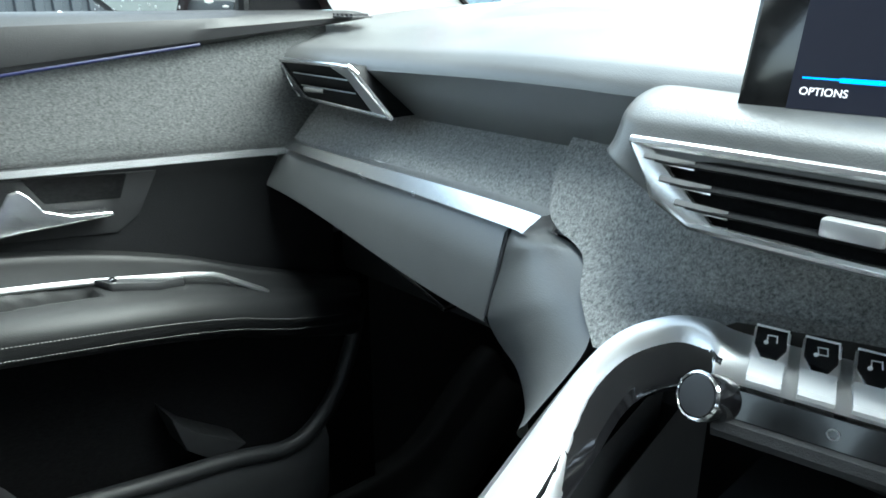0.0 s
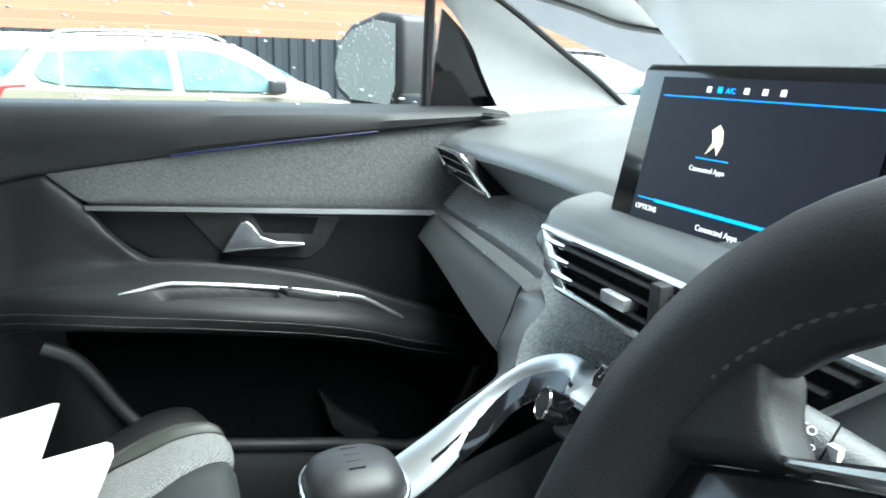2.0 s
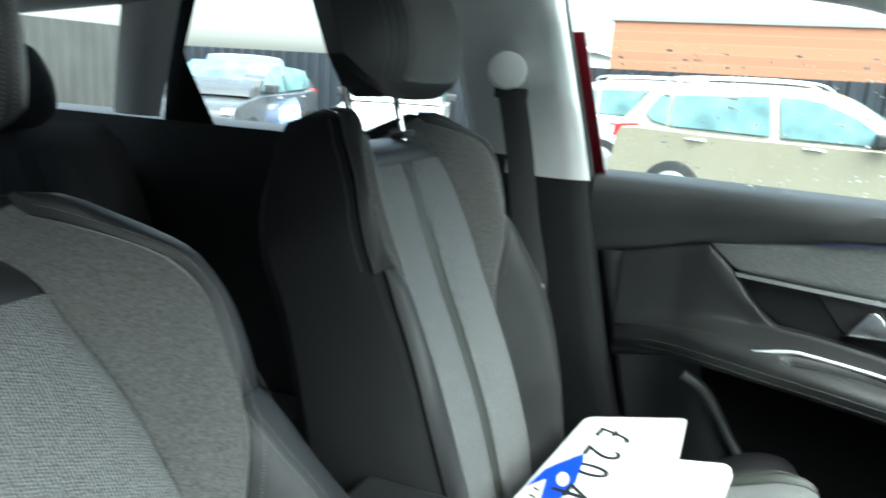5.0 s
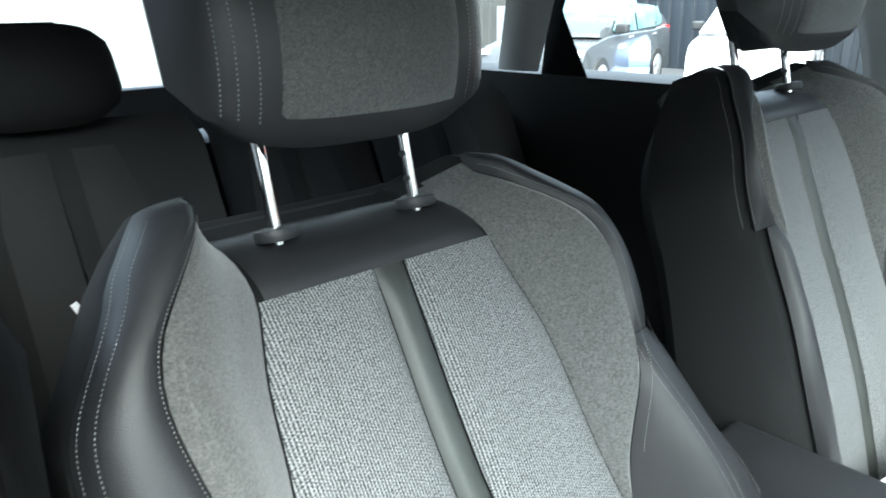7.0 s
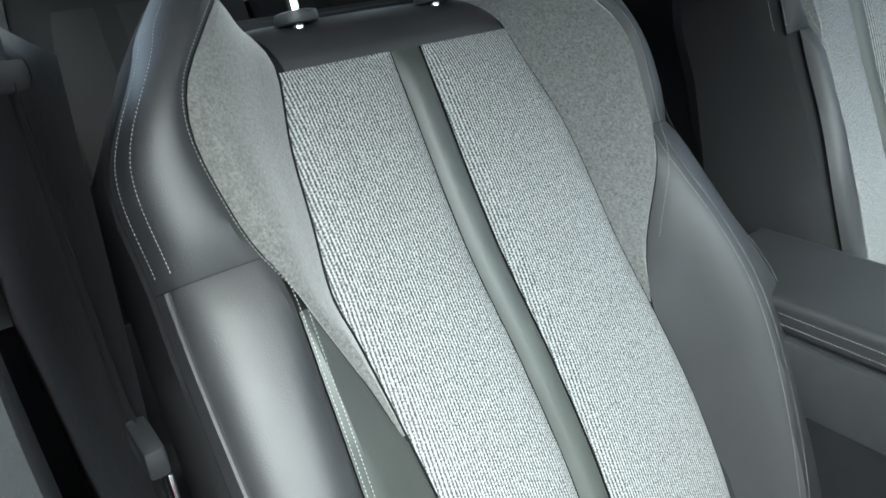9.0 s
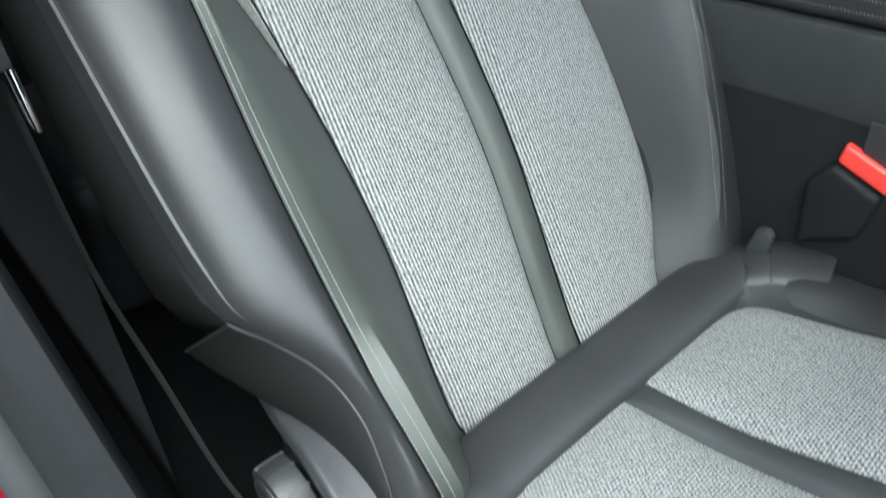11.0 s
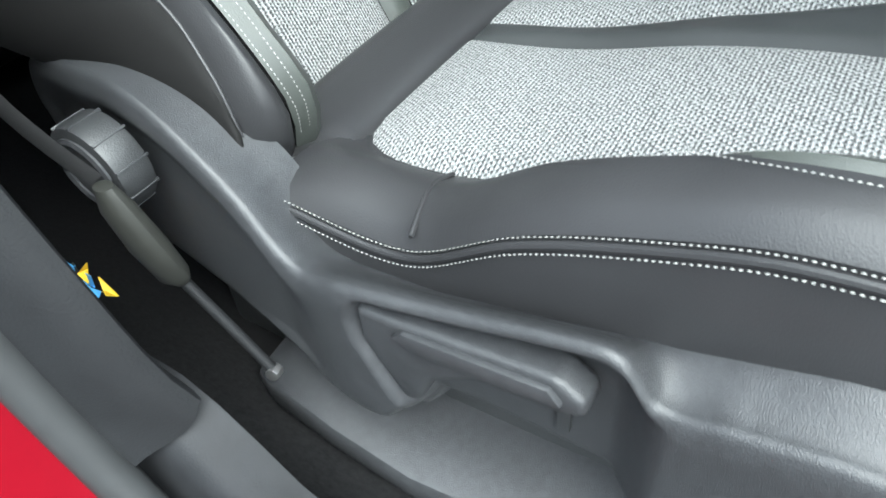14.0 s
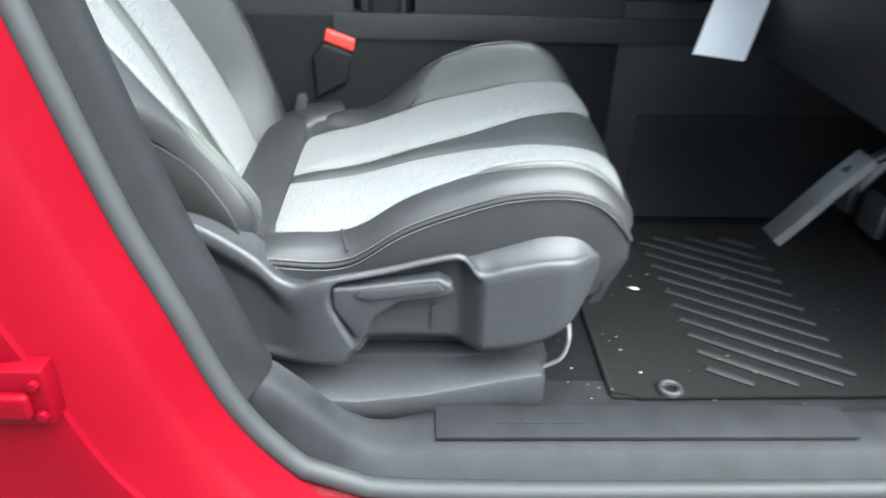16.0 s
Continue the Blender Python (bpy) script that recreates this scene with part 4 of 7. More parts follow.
setting("body_side_1", red_jamb(-1), RED_PAINT, "red painted body round the door opening", "car body")
setting("body_side_2", red_jamb(1), RED_PAINT, "red painted body round the open doorway", "car body")
for k, sg in ((1, -1), (2, 1)):
    setting("rear_door_skin_%d" % k, grid(lambda u, v: V(sg * (0.915 - 0.02 * u - 0.03 * v * v), -0.40 - 1.7 * u, 0.32 + 0.92 * v), 14, 8), RED_PAINT, "red painted rear door", "car body")
    setting("rear_door_lining_%d" % k, grid(lambda u, v: V(sg * (0.72 - 0.03 * v), -0.42 - 1.5 * u, 0.42 + 0.86 * v), 14, 8), PLASTIC_SOFT, "black rear door lining", "wall")
    setting("rear_sill_%d" % k, box((min(sg * 0.70, sg * 0.9), -1.95, 1.255), (max(sg * 0.70, sg * 0.9), -0.46, 1.278), 0.008), PLASTIC_SOFT, "black window ledge", "window ledge")
    # rear pillar, pale, and dark frame between the rear windows
    setting("pillar_rear_%d" % k, grid(lambda u, v: V(sg * (0.70 - 0.03 * u - 0.02 * math.sin(math.pi * v)), -1.280 - 0.145 * v + (0.105 - 0.03 * v) * u, 1.285 + 0.30 * u), 8, 6), TRIM_LIGHT, "pale grey rear pillar trim", "pillar")
    setting("pillar_frame_%d" % k, joined(grid(lambda u, v: V(sg * (0.715 - 0.02 * v), -1.125 - 0.085 * min(1, v / 0.55) + 0.055 * max(0, v - 0.55) / 0.45 - u * (0.16 - 0.115 * min(1, v / 0.55)), 1.262 + 0.31 * v), 6, 16)), CARPET_SHADE_BLACK, "black rear window frame", "pillar")
    setting("pillar_last_%d" % k, grid(lambda u, v: V(sg * (0.72 - 0.06 * u), -1.675 - 0.34 * v - 0.02 * u, 1.20 + 0.38 * u), 6, 6), TRIM_LIGHT, "pale grey tail pillar trim", "pillar")
setting("tail_frame", box((-0.70, -2.02, 1.12), (0.70, -1.96, 1.258), 0.01), PLASTIC, "black tailgate lining", "wall")

strike = thing("door_striker", (0.86, -0.23, 0.62), "red painted door hinge bracket with a bolt", "hinge")
part("bracket", box((0.848, -0.30, 0.60), (0.885, -0.225, 0.655), 0.008), RED_PAINT, strike)
part("bolt", disc((0.872, -0.222, 0.63), (0, 1, 0.2), 0.010, 0.012, 6, 0.002), RED_PAINT, strike)

for k, sg in ((1, -1), (2, 1)):
    setting("kick_panel_%d" % k, grid(lambda u, v: V(sg * (0.745 + 0.01 * v), (0.52 + 0.56 * u) if sg < 0 else (0.90 + 0.18 * u), 0.44 + 0.72 * v), 6, 6), PLASTIC, "black footwell side lining", "wall")

# ---- passenger door ----
door = thing("passenger_door", (-0.78, 0.2, 0.45), "closed passenger door with grey felt, chrome strip and black armrest", "car door")


def door_x(y, z=1.0):
    return -0.741 + 0.165 * max(-0.1, y - 0.02) - 0.03 * max(0, z - 1.1)


def door_sheet(zlo, zhi, y0, y1, off, nu=30, nv=10, bulge=0.0, mat_step=0.0):
    def fn(u, v):
        y = y0 + (y1 - y0) * u
        z = zlo(y) + (zhi(y) - zlo(y)) * v
        e = min(1, 8 * min(v, 1 - v), 14 * min(u, 1 - u))
        return V(door_x(y, z) + off + bulge * math.sin(math.pi * v) - 0.006 * (1 - math.sqrt(max(0, e))), y, z)
    return grid(fn, nu, nv)


T_UP = ((-0.26, 1.100), (-0.19, 1.112), (-0.033, 1.149), (0.2, 1.184), (0.54, 1.225), (0.68, 1.242))
part("door_shell", grid(lambda u, v: V(-0.822 + 0.06 * smooth01((0.2 + u * 0.95 - 0.25) / 0.6), -0.245 + 0.95 * u, 0.46 + 0.78 * v), 20, 16), TRIM_DARK, door)
part("door_skin", box((-0.915, -0.30, 0.40), (-0.87, 0.95, 1.225), 0.01), RED_PAINT, door, "red painted outer skin")
pad = [[V(door_x(y, 1.1) + dx, y, tab(T_UP, y) * (1 - t) + 1.248 * t) for t, dx in ((0, -0.004), (0.15, 0.006), (0.5, 0.008), (0.8, 0.002), (0.95, -0.012), (1.0, -0.03), (1.0, -0.16), (0.9, -0.17), (0.0, -0.1))] for y in [-0.262 + 0.905 * k / 30 for k in range(31)]]
part("window_pad", loft(pad), PLASTIC_SOFT, door, "soft black pad below the window")
T_EDGE = ((-0.036, 1.149), (0.017, 1.100), (0.050, 1.060), (0.081, 1.031), (0.139, 1.000), (0.283, 0.962), (0.45, 0.930), (0.58, 0.905))
# the door's dimmer light is put into this darker felt
part("felt_panel", door_sheet(lambda y: max(1.106 - 0.016 * (y / 0.55), tab(T_EDGE, y) + 0.004), lambda y: max(tab(T_UP, y) - 0.001, tab(T_EDGE, y) + 0.005), -0.034, 0.60, 0.0, 44, 10), FELT_SHADED, door, "heathered grey felt panel")
strip = [[V(door_x(y) + a, y, 1.1015 - 0.016 * (y / 0.55) + b) for a, b in ((0.0, 0.004 + 0.004 * max(0, y)), (0.007, 0.003 + 0.004 * max(0, y)), (0.009, -0.003), (0.0, -0.004 - 0.006 * max(0, y)))] for y in [0.018 + 0.53 * k / 24 for k in range(25)]]
part("chrome_strip", loft(strip), CHROME, door, "satin chrome strip")
part("handle_panel", door_sheet(lambda y: tab(T_EDGE, y) - 0.005, lambda y: min(1.098, tab(T_EDGE, y) + 0.3) - 0.016 * max(0, y / 0.55), 0.022, 0.60, -0.012, 30, 10), TRIM_DARK, door)
part("ambient_strip", tube([V(door_x(y, 1.1) + 0.0055, y, tab(T_UP, y) + 0.0015) for y in [0.14 + 0.30 * k / 14 for k in range(15)]], 0.0016, 6), BLUE_STRIP, door, "dim blue light strip")
# armrest
T_ATOP = ((-0.19, 0.968), (-0.1, 0.988), (0.0, 1.000), (0.1, 1.004), (0.2, 0.998), (0.3, 0.983), (0.4, 0.957), (0.46, 0.934), (0.5, 0.920), (0.62, 0.882))
T_AOUT = ((-0.19, 0.016), (-0.1, 0.060), (0.0, 0.112), (0.1, 0.148), (0.25, 0.150), (0.42, 0.105), (0.55, 0.055), (0.62, 0.015))
DOOR_SKIN = leather("door_skin_black", (0.011, 0.0115, 0.012), 0.55, 0.3, 0.3)


def arm_section(y):
    """The padded skin at one place along the door: down the pad, out over the armrest, round its roll and back under."""
    zt, o, x0 = tab(T_ATOP, y), tab(T_AOUT, y), door_x(y)
    zh = max(tab(T_UP, y) - 0.003 if y < -0.036 else tab(T_EDGE, y), zt + 0.014)
    fr = max(0.0, zh - zt - 0.05)
    pts = [V(x0 - 0.012, y, zh + 0.001), V(x0 + 0.004, y, zh), V(x0 + 0.012, y, zh - 0.004 - 0.02 * min(1, fr / 0.05)), V(x0 + 0.015, y, zt + 0.012 + 0.45 * fr + 0.004), V(x0 + 0.017 + 0.06 * o, y, zt + 0.010 + 0.12 * fr), V(x0 + 0.40 * o + 0.012, y, zt + 0.003), V(x0 + 0.65 * o + 0.008, y, zt), V(x0 + 0.90 * o, y, zt - 0.005),
           V(x0 + o, y, zt - 0.015), V(x0 + o + 0.003, y, zt - 0.030), V(x0 + o - 0.006, y, zt - 0.048), V(x0 + o * 0.75, y, zt - 0.060), V(x0 + o * 0.3, y, zt - 0.070), V(x0 - 0.03, y, zt - 0.078)]
    out = curve(pts, 156)
    for k, p in enumerate(out):
        if p.z > zt - 0.012 and p.x > x0 + 0.02:
            dip = smooth01((p.x + 0.6195) / 0.008) * smooth01((-0.586 - p.x) / 0.010) * smooth01((y - 0.100) / 0.03) * smooth01((0.275 - y) / 0.012)
            p.z -= 0.028 * dip
    return out


part("armrest", loft([arm_section(-0.187 + 0.80 * k / 160) for k in range(161)], False), DOOR_SKIN, door, "padded black skin and armrest with pale seam", crease=180)
part("edge_panel", grid(lambda u, v: (lambda z: V(-0.752 - 0.004 * (1 - math.sin(math.pi * u)), tab(PIL_Y, z) + 0.008 + (max(-0.188, tab(PIL_Y, z) + 0.03) - tab(PIL_Y, z) - 0.008) * u, z))(0.50 + 0.61 * v), 6, 16), PLASTIC_SOFT, door)
for dz in (-0.026, -0.040):
    pts = [V(door_x(y) + tab(T_AOUT, y) + 0.0038 + (0.0 if dz > -0.03 else -0.002), y, tab(T_ATOP, y) + dz) for y in [-0.13 + 0.70 * k / 40 for k in range(41)]]
    part("armrest_thread", stitches(pts, (1, 0, 0)), THREAD, door)
bow = [V(-0.619, 0.057, 0.996), V(-0.621, 0.063, 0.9985), V(-0.6245, 0.100, 1.0055), V(-0.6255, 0.116, 1.0078), V(-0.626, 0.130, 1.0088)] + [V(-0.626 + 0.018 * q, 0.130 + 0.262 * q, 1.0088 - 0.0365 * q + 0.004 * math.sin(math.pi * q)) for q in (0.12, 0.25, 0.4, 0.55, 0.7, 0.85, 0.96)] + [V(-0.608, 0.400, 0.9695), V(-0.607, 0.410, 0.9645), V(-0.604, 0.455, 0.9375), V(-0.603, 0.462, 0.932)]
part("armrest_trim", tube(bow, 0.0029, 8, False, 1.2), SATIN, door, "satin chrome bow round the window switch")
# a near-black sheet paints the shade in the grip's hollow
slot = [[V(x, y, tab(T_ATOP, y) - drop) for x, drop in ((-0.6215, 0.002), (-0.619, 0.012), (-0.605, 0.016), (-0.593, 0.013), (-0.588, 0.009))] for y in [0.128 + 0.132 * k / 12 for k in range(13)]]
part("grip_slot_shade", loft(slot, False), CARPET_SHADE_BLACK, door, "grip slot with its shade painted near-black")
sw = part("window_switch", prism([(0.275, 0.0), (0.285, 0.018), (0.33, 0.022), (0.365, 0.010), (0.36, 0.0)], lambda a, b, d: V(-0.613 + b, a, 0.987 - 0.22 * (a - 0.275) + d), 0.010, 0.003), PLASTIC, door)
part("switch_tip", box((-0.605, 0.286, 0.992), (-0.597, 0.293, 0.9975), 0.0015), BRIGHT, sw)
# inner handle in its hollow
HOLE = [(0.155, 1.088), (0.385, 1.078), (0.36, 1.030), (0.335, 1.012), (0.22, 1.020), (0.195, 1.035)]
part("handle_hollow", prism(HOLE, lambda a, b, d: V(door_x(a) - 0.030 + d, a, b), 0.021, 0.004), PLASTIC_SOFT, door)
# dark plate painting the shade behind the handle
part("handle_cup_shade", prism([(0.250, 1.086), (0.352, 1.079), (0.342, 1.052), (0.268, 1.056)], lambda a, b, d: V(door_x(a) - 0.012 + d, a, b), 0.0045, 0.002), CARPET_SHADE_BLACK, door)
HAND = [(0.204, 1.030), (0.222, 1.060), (0.232, 1.077), (0.242, 1.079), (0.250, 1.072), (0.262, 1.054), (0.285, 1.046), (0.325, 1.044), (0.327, 1.039), (0.28, 1.036), (0.24, 1.034)]
part("inner_handle", prism(HAND, lambda a, b, d: V(door_x(a) - 0.006 + d, a, b), 0.020, 0.006, 4), CHROME, door, "bright chrome inner handle")
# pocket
# near-black so that the pocket's depth shade is in its colour
part("pocket_back", grid(lambda u, v: V(-0.752 + 0.085 * smooth01(u * 1.2 - 0.2), -0.06 + 0.72 * u, 0.54 + 0.42 * v), 10, 6), CARPET_SHADE_BLACK, door)
lip = curve([(-0.668, -0.045, 0.918), (-0.665, 0.0, 0.89), (-0.655, 0.06, 0.80), (-0.645, 0.12, 0.755), (-0.632, 0.25, 0.735), (-0.625, 0.40, 0.715), (-0.62, 0.49, 0.700), (-0.625, 0.555, 0.735), (-0.635, 0.60, 0.80), (-0.65, 0.63, 0.86)], 60)
part("pocket_rim", tube(lip, 0.011, 10), PLASTIC_SOFT, door)
low = [[p + V(-0.002, 0, 0.0), p + V(0.012, 0, -0.03), p + V(0.005, 0, -0.12), p + V(-0.05, 0, -0.26)] for p in lip[16:46]]
part("pocket_wall", loft(low, False), PLASTIC, door)
part("pocket_divider", prism([(0.40, 0.70), (0.36, 0.735), (0.345, 0.79), (0.37, 0.76), (0.44, 0.71)], lambda a, b, d: V(-0.70 + d, a, b), 0.05, 0.004), PLASTIC, door)
part("rear_lower", grid(lambda u, v: (lambda z: (lambda y: V(-0.752 + 0.088 * smooth01((y + 0.12) / 0.14), y, z))(tab(PIL_Y, z) + 0.02 + (-0.015 + 0.80 * max(0, 0.90 - z) - tab(PIL_Y, z) - 0.02) * u))(0.955 - 0.40 * v), 14, 12), PLASTIC_SOFT, door)
pane = part("pane", grid(lambda u, v: V(-0.80 + 0.12 * v ** 1.3, -0.28 + 0.92 * u - 0.10 * v * (1 - u) - 0.45 * v * u, 1.225 + 0.30 * v), 8, 6), GLASS, door, "clear wet window pane")
pane.visible_shadow = False
WATER = surface("water_drop", (0.8, 0.82, 0.82), 0.1, var=0.02)
drops = bmesh.new()
rnd = random.Random(4)
for k in range(150):
    u, v = rnd.random() * 0.75 + 0.2, rnd.random() ** 0.8 * 0.9
    c = V(-0.79 + 0.12 * v ** 1.3 - 0.006, -0.28 + 0.92 * u - 0.10 * v * (1 - u) - 0.45 * v * u, 1.225 + 0.30 * v)
    r = 0.0009 + 0.0018 * rnd.random() ** 2
    bmesh.ops.create_icosphere(drops, subdivisions=1, radius=r, matrix=Matrix.Translation(c) @ Matrix.Diagonal((0.35, 1.2 + rnd.random() * 1.6, 1, 1)))
tagged(part("raindrops", drops, WATER, door, "rain drops", kind="stuff"))
# small fixed quarter pane and its black frame
QP = [(0.560, 1.243), (0.690, 1.248), (0.680, 1.275), (0.650, 1.320), (0.600, 1.375), (0.563, 1.405)]
part("quarter_pane", prism(QP, lambda a, b, d: V(-0.775 + 0.25 * (b - 1.243) + d, a, b), 0.006), DARK_GLASS, door, "black quarter pane")
part("quarter_post", tube([(-0.772, 0.552, 1.24), (-0.735, 0.545, 1.42), (-0.70, 0.50, 1.5)], 0.009, 8), PLASTIC, door)
part("quarter_frame", tube(curve([(-0.765, 0.70, 1.248), (-0.755, 0.68, 1.285), (-0.74, 0.645, 1.34), (-0.72, 0.585, 1.405), (-0.69, 0.48, 1.49)], 20), 0.010, 8), PLASTIC, door)

mirror = thing("door_mirror", (-0.90, 0.50, 1.23), "black door mirror with rain drops on its glass", "door mirror")
MR = [(0.0, 0.01), (0.012, -0.03), (0.05, -0.055), (0.16, -0.062), (0.175, -0.02), (0.175, 0.10), (0.12, 0.108), (0.05, 0.088), (0.012, 0.055)]
mpl = lambda a, b, d: V(-1.084 + a * 0.92 - 0.45 * d, 0.458 + a * 0.58 + d, 1.293 + b * 1.1)
part("mirror_shell", prism([(a, b) for a, b in MR], mpl, 0.085, 0.012, 3), PLASTIC, mirror)
part("mirror_glass", prism([(0.088 + (a - 0.088) * 0.84, 0.02 + (b - 0.02) * 0.84) for a, b in MR], lambda a, b, d: mpl(a, b, -0.003 + d), 0.004), MIRROR, mirror, "mirror glass")
wet = bmesh.new()
rnd = random.Random(7)
for k in range(150):
    a, b = 0.02 + 0.14 * rnd.random(), -0.045 + 0.14 * rnd.random()
    r = 0.0007 + 0.0016 * rnd.random() ** 2
    bmesh.ops.create_icosphere(wet, subdivisions=1, radius=r, matrix=Matrix.Translation(mpl(a, b, -0.004)) @ Matrix.Diagonal((0.6, 0.5, 1.0 + 1.8 * rnd.random(), 1)))
tagged(part("mirror_drops", wet, WATER, mirror, "rain drops", kind="stuff"))
part("mirror_foot", box((-0.95, 0.555, 1.215), (-0.80, 0.63, 1.262), 0.012), PLASTIC, mirror)

belt_l = thing("seat_belt", (-0.66, -0.42, 0.95), "black seat belt hanging from a round pillar anchor", "seat belt")
strap = curve([(-0.686, -0.418, 1.395), (-0.684, -0.395, 1.30), (-0.678, -0.37, 1.17), (-0.668, -0.345, 1.08), (-0.662, -0.335, 1.02), (-0.67, -0.33, 0.80)], 24)
part("webbing", tube(strap, 0.026, 8, False, 0.08, (0.95, 0.2, 0)), BELT, belt_l)
part("anchor_cap", disc((-0.700, -0.434, 1.435), (1, 0.35, 0.25), 0.036, 0.030, 28, 0.008), TRIM_LIGHT, belt_l, "round pale grey cap")
part("tongue", box((-0.664, -0.345, 1.015), (-0.655, -0.315, 1.045), 0.003), SILVER, belt_l, "silver belt tongue")
part("anchor_slot", box((-0.704, -0.455, 1.385), (-0.690, -0.39, 1.405), 0.003), PLASTIC, belt_l)

belt_r = thing("seat_belt", (0.70, -0.2, 0.5), "black driver's belt running down to its anchor sleeve", "seat belt")
strap = curve([(0.69, -0.50, 1.45), (0.71, -0.49, 1.32), (0.712, -0.47, 1.2), (0.710, -0.45, 1.05), (0.708, -0.405, 0.955), (0.715, -0.33, 0.857), (0.715, -0.25, 0.805), (0.711, -0.20, 0.735), (0.70, -0.165, 0.69)], 40)
part("webbing", tube(strap, [0.021 - 0.009 * smooth01((k - 18) / 10) for k in range(41)], 8, False, 0.08, (1, 0.02, 0.05)), BELT, belt_r)
slv = [V(0.70, -0.160, 0.688), V(0.699, -0.158, 0.672), V(0.693, -0.156, 0.635), V(0.688, -0.152, 0.606), V(0.686, -0.148, 0.598)]
part("anchor_sleeve", tube(slv, [0.008, 0.014, 0.017, 0.015, 0.008], 12, False, 0.65, (1, 0, 0)), surface("worn_sleeve", (0.018, 0.0185, 0.016), 0.6, var=0.25, scale=90), belt_r, "worn grey plastic sleeve")
part("anchor_cable", tube([V(0.686, -0.15, 0.60), V(0.684, -0.125, 0.57), V(0.683, -0.09, 0.532)], 0.0042, 10), TRIM_DARK, belt_r)
part("anchor_bolt", disc((0.684, -0.088, 0.531), (1, 0.3, 0.3), 0.0052, 0.010, 8, 0.0015), STEEL, belt_r, "bright steel bolt")
part("tongue", box((0.700, -0.425, 0.99), (0.716, -0.375, 1.015), 0.004), PLASTIC, belt_r)
part("tongue_blade", box((0.700, -0.398, 0.945), (0.704, -0.375, 0.99), 0.001), BRIGHT, belt_r, "bright steel tongue")

buck = thing("belt_buckle", (0.12, -0.08, 0.70), "black belt buckle with a red press button", "buckle")
part("stalk", prism([(-0.085, 0.68), (-0.09, 0.755), (-0.07, 0.780), (-0.02, 0.760), (-0.03, 0.71)], lambda a, b, d: V(0.085 + d, a, b), 0.034, 0.007, 3), TRIM_DARK, buck)
part("button", prism([(-0.068, 0.782), (-0.064, 0.802), (-0.015, 0.784), (-0.018, 0.763)], lambda a, b, d: V(0.088 + d, a, b), 0.026, 0.004, 3), BUCKLE_RED, buck, "red button")
part("anchor_strap", prism([(-0.130, 0.640), (-0.104, 0.640), (-0.098, 0.690), (-0.104, 0.697), (-0.116, 0.694)], lambda a, b, d: V(0.133 + d, a, b), 0.010, 0.002), PLASTIC_GREY, buck)
wrap = thing("sweet_wrapper", (0.69, -0.25, 0.56), "crumpled red, yellow and blue wrapper on the floor by the belt", "litter")
rnd = random.Random(21)
for k in range(14):
    c = V(0.698 + 0.010 * rnd.random(), -0.278 + 0.044 * rnd.random(), 0.538 + 0.032 * rnd.random())
    ring = [c + V(rnd.uniform(-0.006, 0.006), rnd.uniform(-0.011, 0.011), rnd.uniform(-0.010, 0.010)) for j in range(4)]
    part("crumpled_piece", loft([ring, [p + V(0.0012, 0.0004, 0.0008) for p in ring]]), (BUCKLE_RED, BUCKLE_RED, CHILD_YELLOW, CHILD_BLUE, INK)[k % 5], wrap, smooth=False)

# ---- dashboard ----
dash = thing("dashboard", (-0.2, 0.75, 0.9), "black dashboard with grey felt band, chrome vents and satin strip", "dashboard")


def bar_y(x):
    """Front line of the passenger side of the dash: it runs back towards the middle."""
    return 0.538 + (x + 0.654) * (-0.129)


def sweep(x0, x1, prof, n=24):
    """Sections of (dy, z) along the front line; prof(x) gives the points."""
    return loft([[V(x, bar_y(x) + a, b) for a, b in prof(x)] for x in [x0 + (x1 - x0) * k / n for k in range(n + 1)]], False)


def pad_prof(x):
    t = smooth01((x + 0.69) / 0.5)
    ze, zb = 1.198 + 0.012 * t, 1.140 + 0.006 * t
    r = 0.010
    dy = 0.0 + 0.012 * t
    return [(0.52, 1.262), (0.30, 1.250), (0.12, 1.235), (0.03 + dy, ze + 0.016), (0.008 + dy, ze + 0.006), (0.0 + dy, ze - 0.006), (0.005 + dy, ze - 0.014), (0.052, zb + 0.004), (0.060, zb - 0.003), (0.08, zb - 0.004)]


part("upper_pad", loft([[p for p in curve([V(x, bar_y(x) + a, b) for a, b in pad_prof(x)], 40)] for x in [-0.715 + 0.975 * k / 36 for k in range(37)]], False), LEATHER_DASH, dash, "grained soft dash top")
part("felt_band", sweep(-0.70, -0.10, lambda x: [(0.085, 1.158), (0.05, 1.143 + 0.01 * smooth01((x + 0.5) / 0.4)), (0.03, 1.125 + 0.01 * smooth01((x + 0.5) / 0.4)), (0.012, 1.106 + 0.004 * smooth01((x + 0.5) / 0.4)), (0.004, 1.096)]), FELT_LIT, dash, "heathered grey felt band")


def strip_prof(x):
    k = smooth01((x + 0.66) / 0.45)
    w = 0.006 + 0.006 * k
    z = 1.094 + 0.004 * k
    return [(0.012, z + w), (-0.004, z + w - 0.001), (-0.011, z - 0.004), (-0.006, z - 0.009), (0.006, z - 0.008)]


part("dash_strip", loft([[V(x - 0.02 * smooth01((x + 0.23) / 0.03) * max(0, -a * 90), bar_y(x) + a, b) for a, b in strip_prof(x)] for x in [-0.662 + 0.462 * k / 24 for k in range(25)]]), CHROME, dash, "satin chrome strip")


